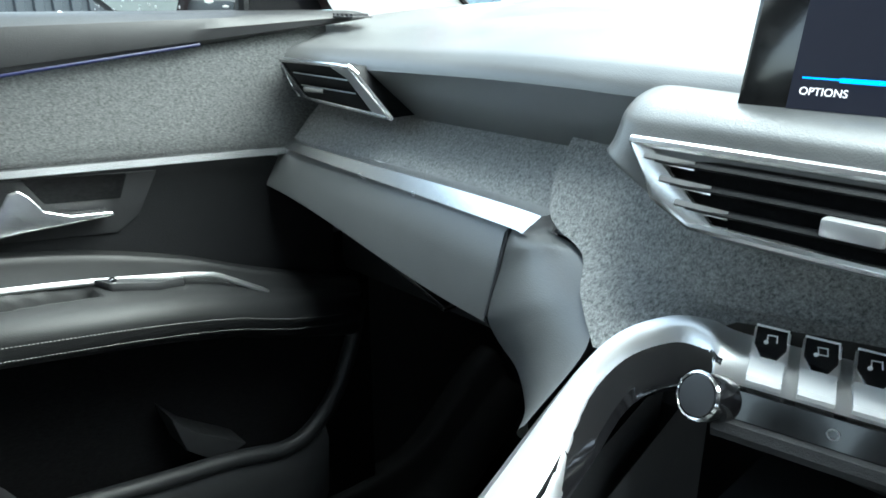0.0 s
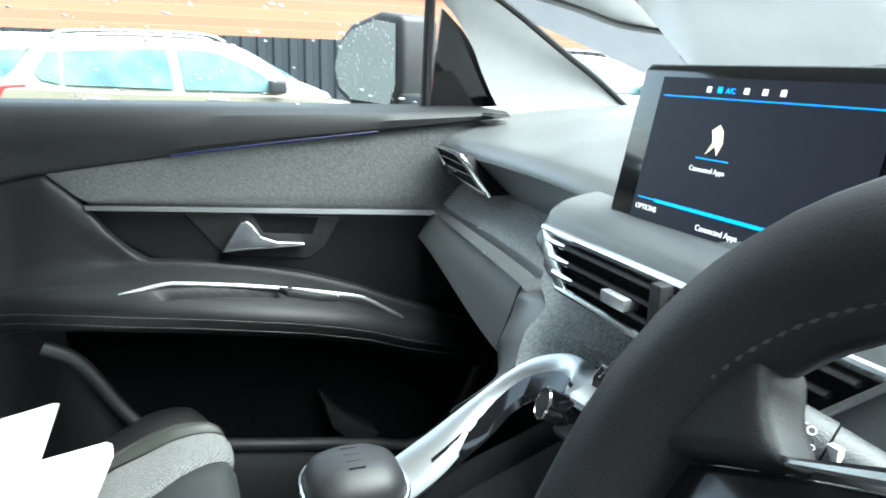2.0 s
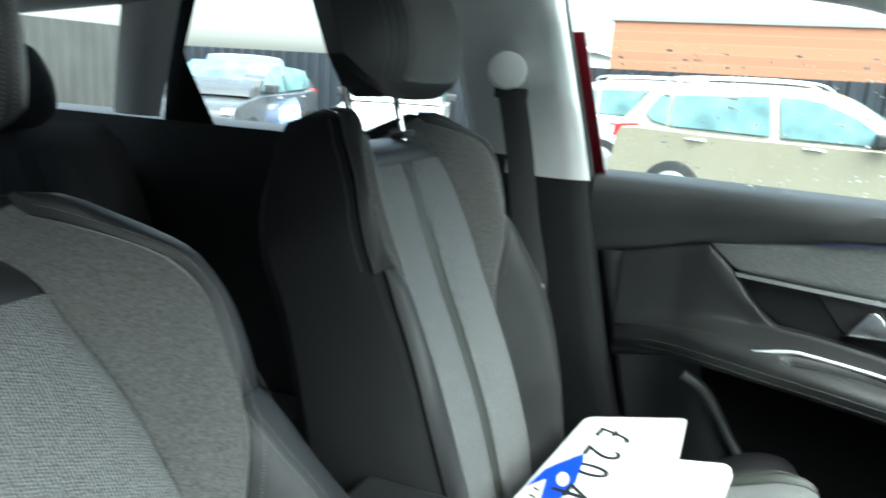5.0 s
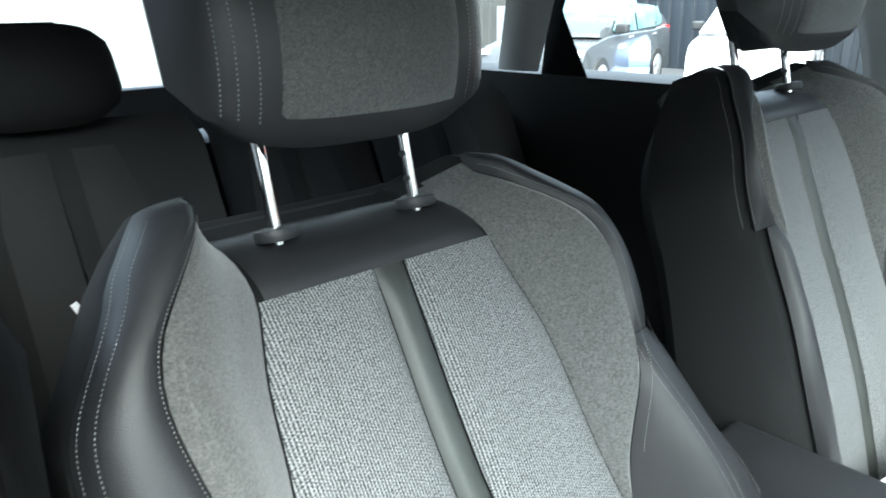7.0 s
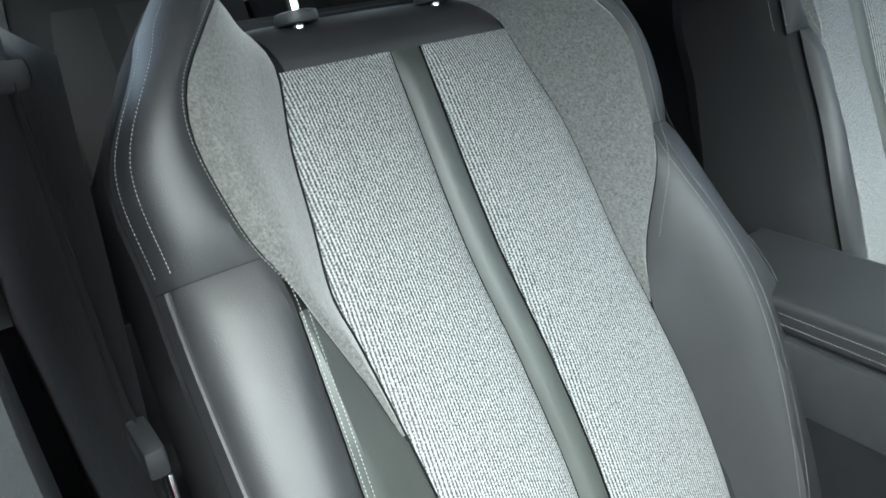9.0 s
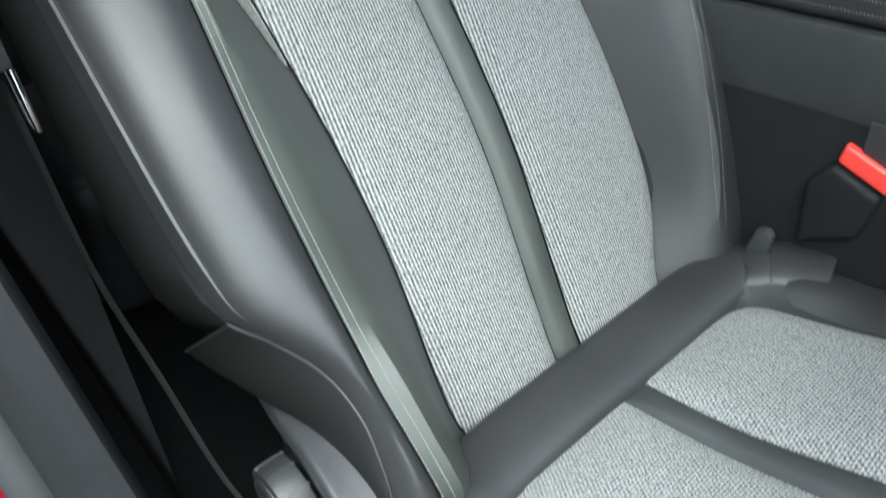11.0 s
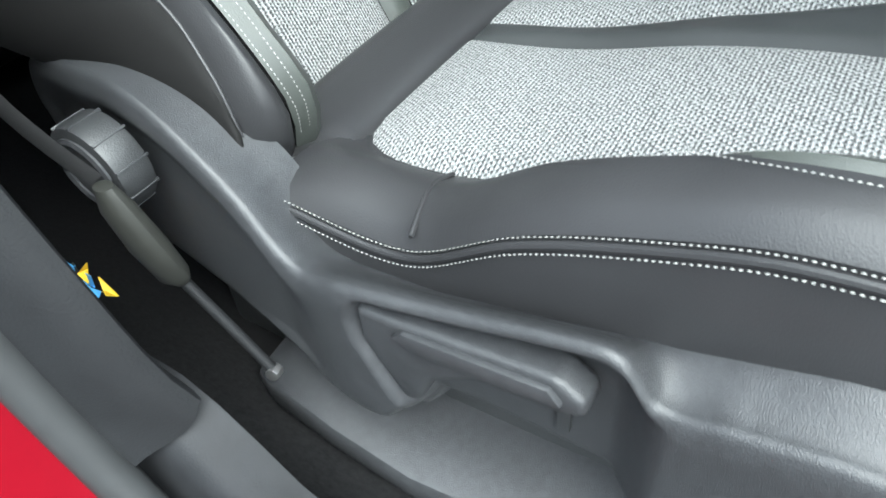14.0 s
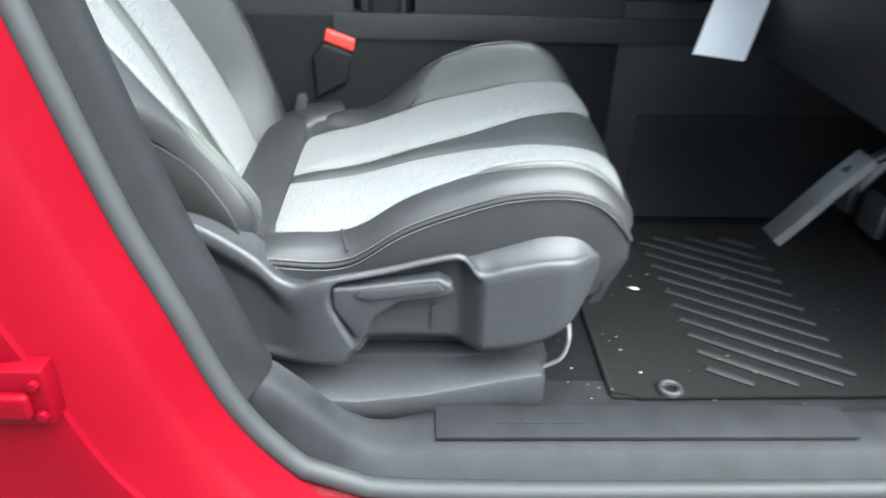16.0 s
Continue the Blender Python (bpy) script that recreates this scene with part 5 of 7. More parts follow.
def box_prof(x):
    t = smooth01((x + 0.65) / 0.4)
    zb = 1.042 - 0.026 * t
    zt = 1.087 + 0.006 * t
    return [(0.02, zt + 0.004), (-0.002, zt + 0.001), (-0.010, zt - 0.005), (-0.021, (zt + zb) / 2), (-0.031, zb + 0.007), (-0.032, zb + 0.002), (-0.027, zb), (0.03, zb - 0.004), (0.20, zb - 0.05), (0.40, zb - 0.18)]


part("glovebox_lid", sweep(-0.665, -0.243, box_prof), LEATHER_DASH, dash, "smooth dark grey glovebox lid")
part("glovebox_grip", prism([(-0.46, 1.018), (-0.33, 0.992), (-0.33, 0.985), (-0.46, 1.010)], lambda a, b, d: V(a, bar_y(a) + 0.03 - d, b), 0.035, 0.003), GLOSS, dash)
K_LEFT = ((0.0, -0.2385, 0.488, 1.096), (0.06, -0.2385, 0.4765, 1.088), (0.25, -0.2385, 0.466, 1.060), (0.5, -0.2385, 0.4525, 1.024), (0.6, -0.222, 0.446, 1.012), (0.78, -0.184, 0.428, 1.004), (1.0, -0.136, 0.385, 0.990))
K_RIGHT = ((0.0, -0.226, 0.489, 1.0965), (0.03, -0.205, 0.482, 1.0965), (0.10, -0.178, 0.474, 1.0955), (0.25, -0.157, 0.464, 1.0915), (0.5, -0.136, 0.436, 1.079), (0.8, -0.111, 0.404, 1.060), (1.0, -0.113, 0.350, 1.028))


def cheek_pt(u, v):
    """The cheek between glovebox lid, felt and rail: a flat side that rolls over towards the felt."""
    p = V(*[tab([(k[0], k[j]) for k in K_LEFT], v) for j in (1, 2, 3)])
    q = V(*[tab([(k[0], k[j]) for k in K_RIGHT], v) for j in (1, 2, 3)])
    r = p.lerp(q, u)
    swell = math.sin(math.pi * min(1.0, u)) ** 0.8 * smooth01(v / 0.15)
    return r + V(0.0, -0.010, 0.004) * swell


part("knee_cheek", grid(cheek_pt, 24, 48), LEATHER_DASH, dash, "smooth dark grey cheek beside the console")
mid = []
for k in range(15):
    t = k / 14
    x = -0.20 + 0.45 * t
    b = smooth01(t * 2.2)
    xl = (-0.22, -0.215, -0.20, -0.158, -0.135, -0.107)
    xs = [q + (0.19 - q) * t for q in xl]
    back = [0.36 * max(0.0, q + 0.06) for q in xs]
    low = smooth01((xs[5] + 0.09) / 0.05)
    mid.append([V(xs[0], 0.53 - 0.03 * b + 0.3 * back[0], 1.165), V(xs[1], 0.50 - 0.035 * b + 0.6 * back[1], 1.135), V(xs[2], 0.478 - 0.03 * b + back[2], 1.108 - 0.004 * b), V(xs[3], 0.460 - 0.015 * b + back[3], 1.096 - 0.002 * b), V(xs[4], 0.428 + 0.020 * low + back[4], 1.082 + 0.010 * low), V(xs[5], 0.405 + 0.045 * low + back[5], 1.062 + 0.022 * low)])
part("felt_middle", loft([curve(s, 20) for s in mid], False), FELT_LIT, dash, "heathered grey felt round the controls")
part("lid_gap", tube([V(-0.2405, 0.4775, 1.0905), V(-0.2405, 0.4725, 1.078), V(-0.2405, 0.463, 1.052), V(-0.2405, 0.4525, 1.024), V(-0.2405, 0.456, 1.016)], 0.0017, 6), INK, dash)
part("dash_body", box((-0.70, 0.62, 0.90), (0.70, 1.06, 1.15), 0.02), PLASTIC, dash)
part("under_dash", grid(lambda u, v: V(-0.68 + 1.36 * u, 0.60 + 0.44 * v, 0.98 - 0.20 * v * v), 12, 8), PLASTIC, dash)
# middle pad round the vent and below the screen
core = []
for k in range(31):
    t = k / 30
    x = -0.139 + 0.401 * t ** 1.5
    side = max(0.0, 1 - (x + 0.139) / 0.030)
    inn = 0.085 * (1 - math.sqrt(1 - side * side))
    core.append([V(x, 0.72, 1.212), V(x, 0.53 + inn, 1.214), V(x, 0.46 + inn, 1.209), V(x, 0.436 + inn, 1.200), V(x, 0.429 + inn, 1.190), V(x, 0.424 + inn, 1.165), V(x, 0.421 + inn * 0.8, 1.148), V(x, 0.426 + inn * 0.7, 1.141), V(x, 0.450 + inn * 0.6, 1.132), V(x, 0.485 + inn * 0.4, 1.127), V(x, 0.53, 1.13)])
    # the lower corner is cut away beside the vent
    keep = 1 - 0.72 * smooth01((-0.050 - x) / 0.085)
    for p in core[-1]:
        if p.z < 1.19:
            p.z = 1.19 - (1.19 - p.z) * keep
part("middle_pad", loft([curve(s, 36) for s in core], False), LEATHER_DASH, dash, "grained dash pad round the middle vent")

# side vent
def sv(a, b, c=0.006, d=0.0):
    return V(a, bar_y(a) - c + 0.65 * (1.19 - b) + d, b)


SV = [(-0.638, 1.196), (-0.500, 1.1995), (-0.474, 1.199), (-0.467, 1.192), (-0.447, 1.149), (-0.650, 1.150), (-0.653, 1.164)]
vent = part("side_vent", prism(SV, lambda a, b, d: sv(a, b, 0.006, d), 0.03), TRIM_DARK, dash, "side air vent")
part("vent_frame", tube([sv(a, b, 0.009) for a, b in SV], 0.0028, 8, True), CHROME, vent, "satin chrome frame")
part("vent_flash", prism([(-0.520, 1.1985), (-0.474, 1.199), (-0.465, 1.190), (-0.449, 1.150), (-0.478, 1.151), (-0.492, 1.186)], lambda a, b, d: sv(a, b, 0.011, d), 0.006, 0.002), SILVER, vent)
part("vent_corner", prism([(-0.640, 1.194), (-0.655, 1.164), (-0.652, 1.150), (-0.630, 1.152), (-0.634, 1.166)], lambda a, b, d: sv(a, b, 0.011, d), 0.006, 0.002), CHROME, vent)
for za, zb in ((1.181, 1.183), (1.166, 1.169)):
    part("louvre", tube([sv(-0.628, za, 0.007), sv(-0.490, zb, 0.007)], 0.0034, 8, False, 0.5), TRIM_DARK, vent)
    part("louvre_edge", tube([sv(-0.620, za + 0.001, 0.0105), sv(-0.492, zb + 0.001, 0.0105)], 0.0008, 6), SILVER, vent)
part("vent_tab", (tube([sv(-0.612, 1.163, 0.012), sv(-0.560, 1.1655, 0.012)], 0.0035, 8)), BRIGHT, vent, "bright vent tab")
grille = part("demister_grille", box((-0.665, 0.60, 1.2405), (-0.60, 0.63, 1.2425), 0.001), PLASTIC, dash)
for k in range(7):
    part("slat", box((-0.662 + 0.009 * k, 0.603, 1.2425), (-0.658 + 0.009 * k, 0.627, 1.2455)), PLASTIC_GREY, grille)

# middle vent
VC = [(-0.104, 1.187), (0.215, 1.187), (0.175, 1.146), (-0.058, 1.149), (-0.082, 1.160)]
vy = lambda a, b: 0.427 - 0.28 * (1.187 - b)
# near-black block paints the shade between the louvres
mvent = part("middle_vent", prism(VC, lambda a, b, d: V(a, vy(a, b) + 0.0015 + d, b), 0.03), CARPET_SHADE_BLACK, dash, "wide middle air vent")
part("vent_frame", tube([V(a, vy(a, b) - 0.003, b) for a, b in VC], 0.0030, 8, True), CHROME, mvent, "satin chrome frame")
part("vent_flash", prism([(-0.104, 1.187), (-0.088, 1.183), (-0.044, 1.151), (-0.058, 1.149), (-0.082, 1.160)], lambda a, b, d: V(a, vy(a, b) - 0.006 + d, b), 0.006, 0.002), CHROME, mvent)
for k in range(3):
    z = 1.179 - 0.0105 * k
    part("louvre", tube([V(-0.085 + 0.012 * k, vy(0, z) - 0.003, z), V(0.20 - 0.012 * k, vy(0, z) - 0.003, z)], 0.0042, 8, False, 0.45), TRIM_DARK, mvent)
    part("louvre_tip", tube([V(-0.092 + 0.012 * k, vy(0, z) - 0.004, z + 0.001), V(-0.062 + 0.012 * k, vy(0, z) - 0.004, z)], 0.0028, 6), CHROME, mvent)
for x in (0.020, 0.105):
    part("vent_tab", box((x - 0.013, vy(0, 1.163) - 0.012, 1.159), (x + 0.015, vy(0, 1.163) + 0.002, 1.168), 0.002), SILVER, mvent, "silver vent tab")
part("divider", box((0.056, 0.411, 1.147), (0.068, 0.428, 1.187), 0.003), PLASTIC, mvent)

# screen
tablet = part("screen_housing", prism([(-0.062, 0.0), (-0.061, 0.112), (-0.056, 0.117), (0.168, 0.117), (0.172, 0.112), (0.173, 0.0)], lambda a, b, d: V(a, 0.457 + 0.19 * b + 0.03 * (a + 0.06) + d, 1.205 + 0.98 * b), 0.014, 0.003), GLOSS, dash, "upright black touch screen")


def scr(a, b, lift=0.0):
    return V(a, 0.457 + 0.19 * b + 0.03 * (a + 0.06) - 0.0008 - lift, 1.205 + 0.98 * b)


def scr_quad(a0, a1, b0, b1, lift):
    bm = bmesh.new()
    bm.faces.new([bm.verts.new(scr(a, b, lift)) for a, b in ((a0, b0), (a1, b0), (a1, b1), (a0, b1))])
    return bm




def scr_text(txt, size, a, b, mat):
    return lettering(txt, size, Matrix.Translation(scr(a, b, 0.0012)) @ Matrix.Rotation(math.atan(0.03), 4, 'Z') @ Matrix.Rotation(radians(79), 4, 'X'), mat, tablet)


part("display", scr_quad(-0.035, 0.150, 0.004, 0.108, 0.0004), SCREEN_ON, tablet, "dark blue lit display", smooth=False)
part("blue_line", scr_quad(-0.030, -0.012, 0.0195, 0.0203, 0.0008), SCREEN_BLUE, tablet, smooth=False)
part("blue_bar", scr_quad(-0.012, 0.150, 0.0185, 0.0208, 0.0008), SCREEN_BLUE, tablet, smooth=False)
part("top_line", scr_quad(-0.030, 0.150, 0.0945, 0.0951, 0.0008), SCREEN_BLUE, tablet, smooth=False)
part("label_line", scr_quad(0.018, 0.048, 0.0545, 0.0552, 0.0008), SCREEN_BLUE, tablet, smooth=False)
scr_text("OPTIONS", 0.0055, -0.030, 0.0115, SCREEN_WHITE)
scr_text("Connected Apps", 0.0048, 0.015, 0.046, SCREEN_WHITE)
scr_text("Connected Apps", 0.0055, 0.035, 0.008, SCREEN_WHITE)
part("emblem", prism([(0.026, 0.058), (0.030, 0.066), (0.027, 0.074), (0.033, 0.078), (0.037, 0.074), (0.039, 0.066), (0.036, 0.058), (0.033, 0.064)], lambda a, b, d: scr(a, b, 0.0006 + d), 0.0004), SCREEN_WARM, tablet, smooth=False)
for k, a in enumerate((0.012, 0.022, 0.045, 0.060, 0.074)):
    part("status_mark", scr_quad(a, a + 0.0045, 0.0985, 0.1025, 0.0008), SCREEN_WHITE if k != 1 else SCREEN_BLUE, tablet, smooth=False)
scr_text("A/C", 0.005, 0.030, 0.0985, SCREEN_BLUE)

# row of toggle keys on a satin bar
KEY_AX = V(0.99, 0.146, 0.015).normalized()
KEY_OUT = V(0.146, -0.99, 0.0).normalized()


def kp(a, b, c=0.0):
    """a along the row, b out towards the seats, c up."""
    return V(-0.0253, 0.4375, 1.0885) + KEY_AX * (a + 0.19 * b) + KEY_OUT * b + V(0, 0, c)


# one satin rail: the bar under the keys, its bend, and the run down the console
RAIL_PROF = ((0.0, -0.016), (0.001, -0.006), (0.006, -0.002), (0.016, -0.003), (0.026, -0.008), (0.034, -0.017), (0.038, -0.026), (0.034, -0.032), (0.010, -0.034))
back_edge = [kp(0.19, -0.010, -0.001), kp(0.08, -0.010, -0.001), kp(0.0, -0.010, -0.001), V(-0.052, 0.440, 1.091), V(-0.078, 0.431, 1.086), V(-0.100, 0.408, 1.071), V(-0.110, 0.365, 1.040), V(-0.113, 0.30, 0.999), V(-0.111, 0.22, 0.955), V(-0.098, 0.160, 0.930), V(-0.066, 0.120, 0.914), V(-0.015, 0.098, 0.909), V(0.05, 0.092, 0.907), V(0.10, 0.096, 0.907)]
outward = [KEY_OUT, KEY_OUT, KEY_OUT, V(0.45, -0.89, 0), V(0.62, -0.78, 0), V(0.82, -0.56, 0), V(0.97, -0.2, 0), V(1, 0, 0), V(1, 0.05, 0), V(0.9, 0.42, 0), V(0.66, 0.75, 0), V(0.2, 0.98, 0), V(0, 1, 0), V(0, 1, 0)]
KNOB_AT = V(-0.029, 0.401, 1.062)
sweep_rows, under_rows = [], []
for k, (p, o) in enumerate(zip(curve(back_edge, 70), curve(outward, 70))):
    o = o.normalized()
    w = 1 - 0.52 * smooth01((k - 12) / 8) * smooth01((36 - k) / 7)
    sweep_rows.append([p + o * b * w + V(0, 0, c * (0.4 + 0.6 * w)) for b, c in RAIL_PROF])
    if 12 <= k <= 36:
        under_rows.append([p + o * b + V(0, 0, c) for b, c in ((0.020 * w, -0.008), (0.030 * w, -0.011), (0.033, -0.022), (0.036, -0.030), (0.030, -0.036), (0.010, -0.036))])
part("key_rail", loft(sweep_rows), SATIN, dash, "satin chrome rail under the keys and down the console")
part("rail_underside", loft(under_rows), GLOSS, dash, "gloss black underside of the rail")
for k in range(7):
    a0 = 0.0245 * k
    toggle = part("toggle_key", loft([[kp(a, b, c) for b, c in ((-0.001, -0.006), (0.0, 0.0046), (0.002, 0.0048), (0.0175, -0.0062), (0.018, -0.012))] for a in (a0, a0 + 0.0185)]), SATIN, dash, "satin toggle key")
    part("key_shield", prism([(0.0012, 0.0), (0.0173, 0.0), (0.0173, 0.0085), (0.0125, 0.0148), (0.006, 0.0148), (0.0012, 0.0085)], lambda p, q, d: kp(a0 + p, 0.0014 + q * 1.05, 0.0048 - 0.71 * 1.05 * q + d), 0.0012), GLOSS, toggle, "gloss black shield")
    # white colour paints the windscreen's reflection on the satin tongue
    part("key_tongue", bevelled(loft([[kp(a, b, c) for b, c in ((0.0165, -0.0046), (0.0185, -0.0054), (0.0345, -0.0078), (0.0362, -0.0100), (0.034, -0.0135), (0.0175, -0.0095))] for a in (a0 + 0.0005, a0 + 0.0175)]), 0.0008), CARD, toggle, "satin tongue, its bright reflection painted white")
    part("key_edge", tube([kp(a0 + 0.0008, 0.0006, 0.0060), kp(a0 + 0.0172, 0.0006, 0.0060), kp(a0 + 0.0178, 0.0075, 0.0012)], 0.0009, 6), CARD, toggle)
    part("key_mark", joined(tube([kp(a0 + 0.0072 + 0.0008 * (k % 2), 0.0085, 0.0012), kp(a0 + 0.0072, 0.0052, 0.0036), kp(a0 + 0.0118, 0.0048, 0.0038), kp(a0 + 0.0122, 0.0082, 0.0014)], 0.00045, 5, k % 3 == 1), disc(kp(a0 + 0.0068, 0.0090, 0.0010), (0, -0.57, 0.82), 0.0012, 0.0006, 10)), CARD, toggle)
knob = part("volume_knob", disc(KNOB_AT, (-0.25, -1, 0.42), 0.0130, 0.022, 32, 0.002), GLOSS, dash, "black volume knob with bright ring")
KN = V(-0.25, -1, 0.42).normalized()
ks = KN.cross(V(0, 0, 1)).normalized()
ku = ks.cross(KN)
for rr, dd in ((0.0128, 0.0105), (0.0122, 0.0112)):
    part("knob_ring", tube([KNOB_AT + KN * dd + rr * (math.cos(q) * ks + math.sin(q) * ku) for q in [2 * math.pi * k / 28 for k in range(28)]], 0.0007, 6, True), BRIGHT, knob)
part("knob_face", disc(KNOB_AT + KN * 0.0112, KN, 0.0108, 0.001, 32), surface("spun_dark", (0.10, 0.10, 0.105), 0.3, metal=0.9), knob, "spun dark metal face")
part("lower_keys", loft([[kp(a, b, c) for b, c in ((0.024, -0.020), (0.029, -0.021), (0.034, -0.035), (0.030, -0.043), (0.02, -0.04))] for a in (-0.005, 0.19)]), GLOSS, dash, "gloss black strip of small keys")
part("lower_lip", tube([kp(-0.012, 0.032, -0.042), kp(0.19, 0.032, -0.042)], 0.007, 8), PLASTIC_GREY, dash)
for k in range(4):
    part("lower_mark", tube([kp(0.044 + 0.033 * k + 0.0028 * math.cos(q), 0.0322 - 0.001 * math.sin(q), -0.028 + 0.0024 * math.sin(q)) for q in [2 * math.pi * j / 10 for j in range(10)]], 0.0004, 5, True), SILVER, dash)

# ---- console ----
console = thing("centre_console", (0.03, 0.1, 0.46), "black centre console with satin chrome rails and lidded armrest", "console")
part("console_wall", grid(lambda u, v: V(-0.086 - 0.02 * v, 0.46 - 0.60 * u, 1.03 - 0.13 * min(1, u * 1.6) - (0.55 - 0.1 * u) * v), 14, 8), PLASTIC, console)
part("console_well", grid(lambda u, v: V(-0.074 + 0.15 * u, 0.50 - 0.36 * v, 0.90 + 0.02 * v), 8, 8), PLASTIC, console)
part("well_wall", grid(lambda u, v: V(-0.072, 0.50 - 0.32 * u, 1.03 - 0.12 * u - 0.14 * v), 8, 4), PLASTIC, console)
part("console_body", box((-0.085, -0.40, 0.45), (0.105, 0.45, 0.83), 0.015), TRIM_DARK, console)
part("console_bin", box((-0.085, -0.40, 0.82), (0.105, -0.016, 0.903), 0.006), PLASTIC, console)
part("console_front", box((-0.085, 0.088, 0.82), (0.105, 0.45, 0.895), 0.006), PLASTIC, console)
part("deck", grid(lambda u, v: V(-0.080 + 0.18 * u, 0.086 + 0.28 * v, 0.899 + 0.03 * v), 6, 8), PLASTIC_GREY, console)
lid = part("armrest_lid", box((-0.062, -0.37, 0.905), (0.098, -0.018, 0.945), 0.010, 3), LEATHER, console, "black leather armrest lid")
part("lid_seam", tube([(-0.064, -0.36, 0.923), (-0.0625, -0.025, 0.923), (-0.055, -0.0175, 0.923), (0.09, -0.0175, 0.923)], 0.0016, 6), PLASTIC, lid)
for x in (0.0985,):
    part("lid_thread", joined(stitches([V(x, -0.36, 0.929), V(x, -0.03, 0.929)], (1, 0, 0)), stitches([V(x, -0.36, 0.917), V(x, -0.03, 0.917)], (1, 0, 0))), THREAD, lid)
def round_box(x0, x1, y0, y1, r, z, n=6):
    pts = []
    for cx, cy, q0 in ((x1 - r, y1 - r, 0), (x0 + r, y1 - r, 90), (x0 + r, y0 + r, 180), (x1 - r, y0 + r, 270)):
        pts += [V(cx + r * math.cos(radians(q0 + 90 * k / n)), cy + r * math.sin(radians(q0 + 90 * k / n)), z) for k in range(n + 1)]
    return pts


ring = lambda r, z: [V(-0.014 + r * math.cos(q), 0.036 + r * math.sin(q), z) for q in [2 * math.pi * k / 28 for k in range(28)]]
cup = part("cup_holder", loft([round_box(-0.085, 0.105, -0.016, 0.088, 0.030, 0.82), round_box(-0.085, 0.105, -0.016, 0.088, 0.030, 0.905), round_box(-0.082, 0.100, -0.014, 0.086, 0.030, 0.911), round_box(-0.074, 0.090, -0.008, 0.080, 0.028, 0.909), ring(0.0415, 0.904), ring(0.040, 0.895), ring(0.036, 0.835), ring(0.002, 0.834)], True, False), GLOSS, console, "deep round black cup holder")
part("cup_light", tube([V(-0.014 + 0.0405 * math.cos(q), 0.036 + 0.0405 * math.sin(q), 0.9035) for q in [radians(62 + 150 * k / 20) for k in range(21)]], 0.0011, 6), BLUE_RING, cup, "blue light arc")
part("cup_clip", box((-0.040, 0.004, 0.868), (-0.036, 0.014, 0.897), 0.001), STEEL, cup)
fork = curve([(0.06, 0.136, 0.917), (0.0, 0.145, 0.919), (-0.036, 0.163, 0.923), (-0.060, 0.19, 0.929), (-0.066, 0.23, 0.941), (-0.055, 0.275, 0.956), (-0.017, 0.308, 0.968), (0.03, 0.308, 0.966), (0.06, 0.27, 0.955), (0.075, 0.20, 0.935)], 54)
part("shift_surround", tube(fork, 0.0075, 8, False, 0.6), BRIGHT, console, "chrome surround of the gear lever")
part("side_band", box((0.1052, -0.05, 0.785), (0.1085, 0.62, 0.828), 0.001), PLASTIC_GREY, console, "lighter band along the console side")
part("tunnel", box((-0.10, 0.44, 0.45), (0.104, 1.04, 0.86), 0.02), PLASTIC, console)
part("tunnel_carpet", box((0.1042, 0.50, 0.445), (0.108, 1.04, 0.655), 0.001), surface("tunnel_pile", (0.014, 0.014, 0.015), 0.9, var=0.3, scale=300, bump=0.6), console)

stick = thing("gear_lever", (0.03, 0.23, 0.90), "leather-topped gear lever with chrome collar and boot", "gear lever")
kx, ky = 0.0235, 0.230
def knob_row(f, z, dip=0.0):
    return [V(kx + (0.0285 * f) * math.copysign(abs(math.cos(q)) ** 0.7, math.cos(q)), ky + (0.031 * f) * math.copysign(abs(math.sin(q)) ** 0.7, math.sin(q)), z - dip * math.cos(q)) for q in [2 * math.pi * k / 32 for k in range(32)]]


part("knob", loft([knob_row(f, z) for f, z in ((0.80, 1.050), (0.97, 1.056), (1.0, 1.061), (0.97, 1.068), (0.88, 1.0735), (0.64, 1.0785), (0.3, 1.0805))]), LEATHER, stick, "black leather knob")
collar = part("knob_collar", loft([knob_row(f, z, 0.004) for f, z in ((0.60, 1.004), (0.62, 1.018), (0.70, 1.028), (0.86, 1.036), (0.98, 1.044), (1.04, 1.054), (1.04, 1.0615), (0.96, 1.060))]), SILVER, stick, "satin silver collar")
part("collar_rim", tube(knob_row(1.045, 1.0612, 0.004), 0.0014, 6, True), BRIGHT, collar, "bright chrome rim")
part("knob_pattern", joined(*[box((kx - 0.012 + 0.008 * k, ky - 0.006, 1.0795), (kx - 0.0108 + 0.008 * k, ky + 0.004, 1.0809)) for k in range(4)]), PLASTIC, stick)
part("shaft_ring", loft([[V(kx + 0.024 * f * math.cos(q), ky + 0.024 * f * math.sin(q), z) for q in [2 * math.pi * k / 24 for k in range(24)]] for f, z in ((0.86, 0.996), (1.0, 1.0), (1.02, 1.012), (0.9, 1.018))]), CHROME, stick)
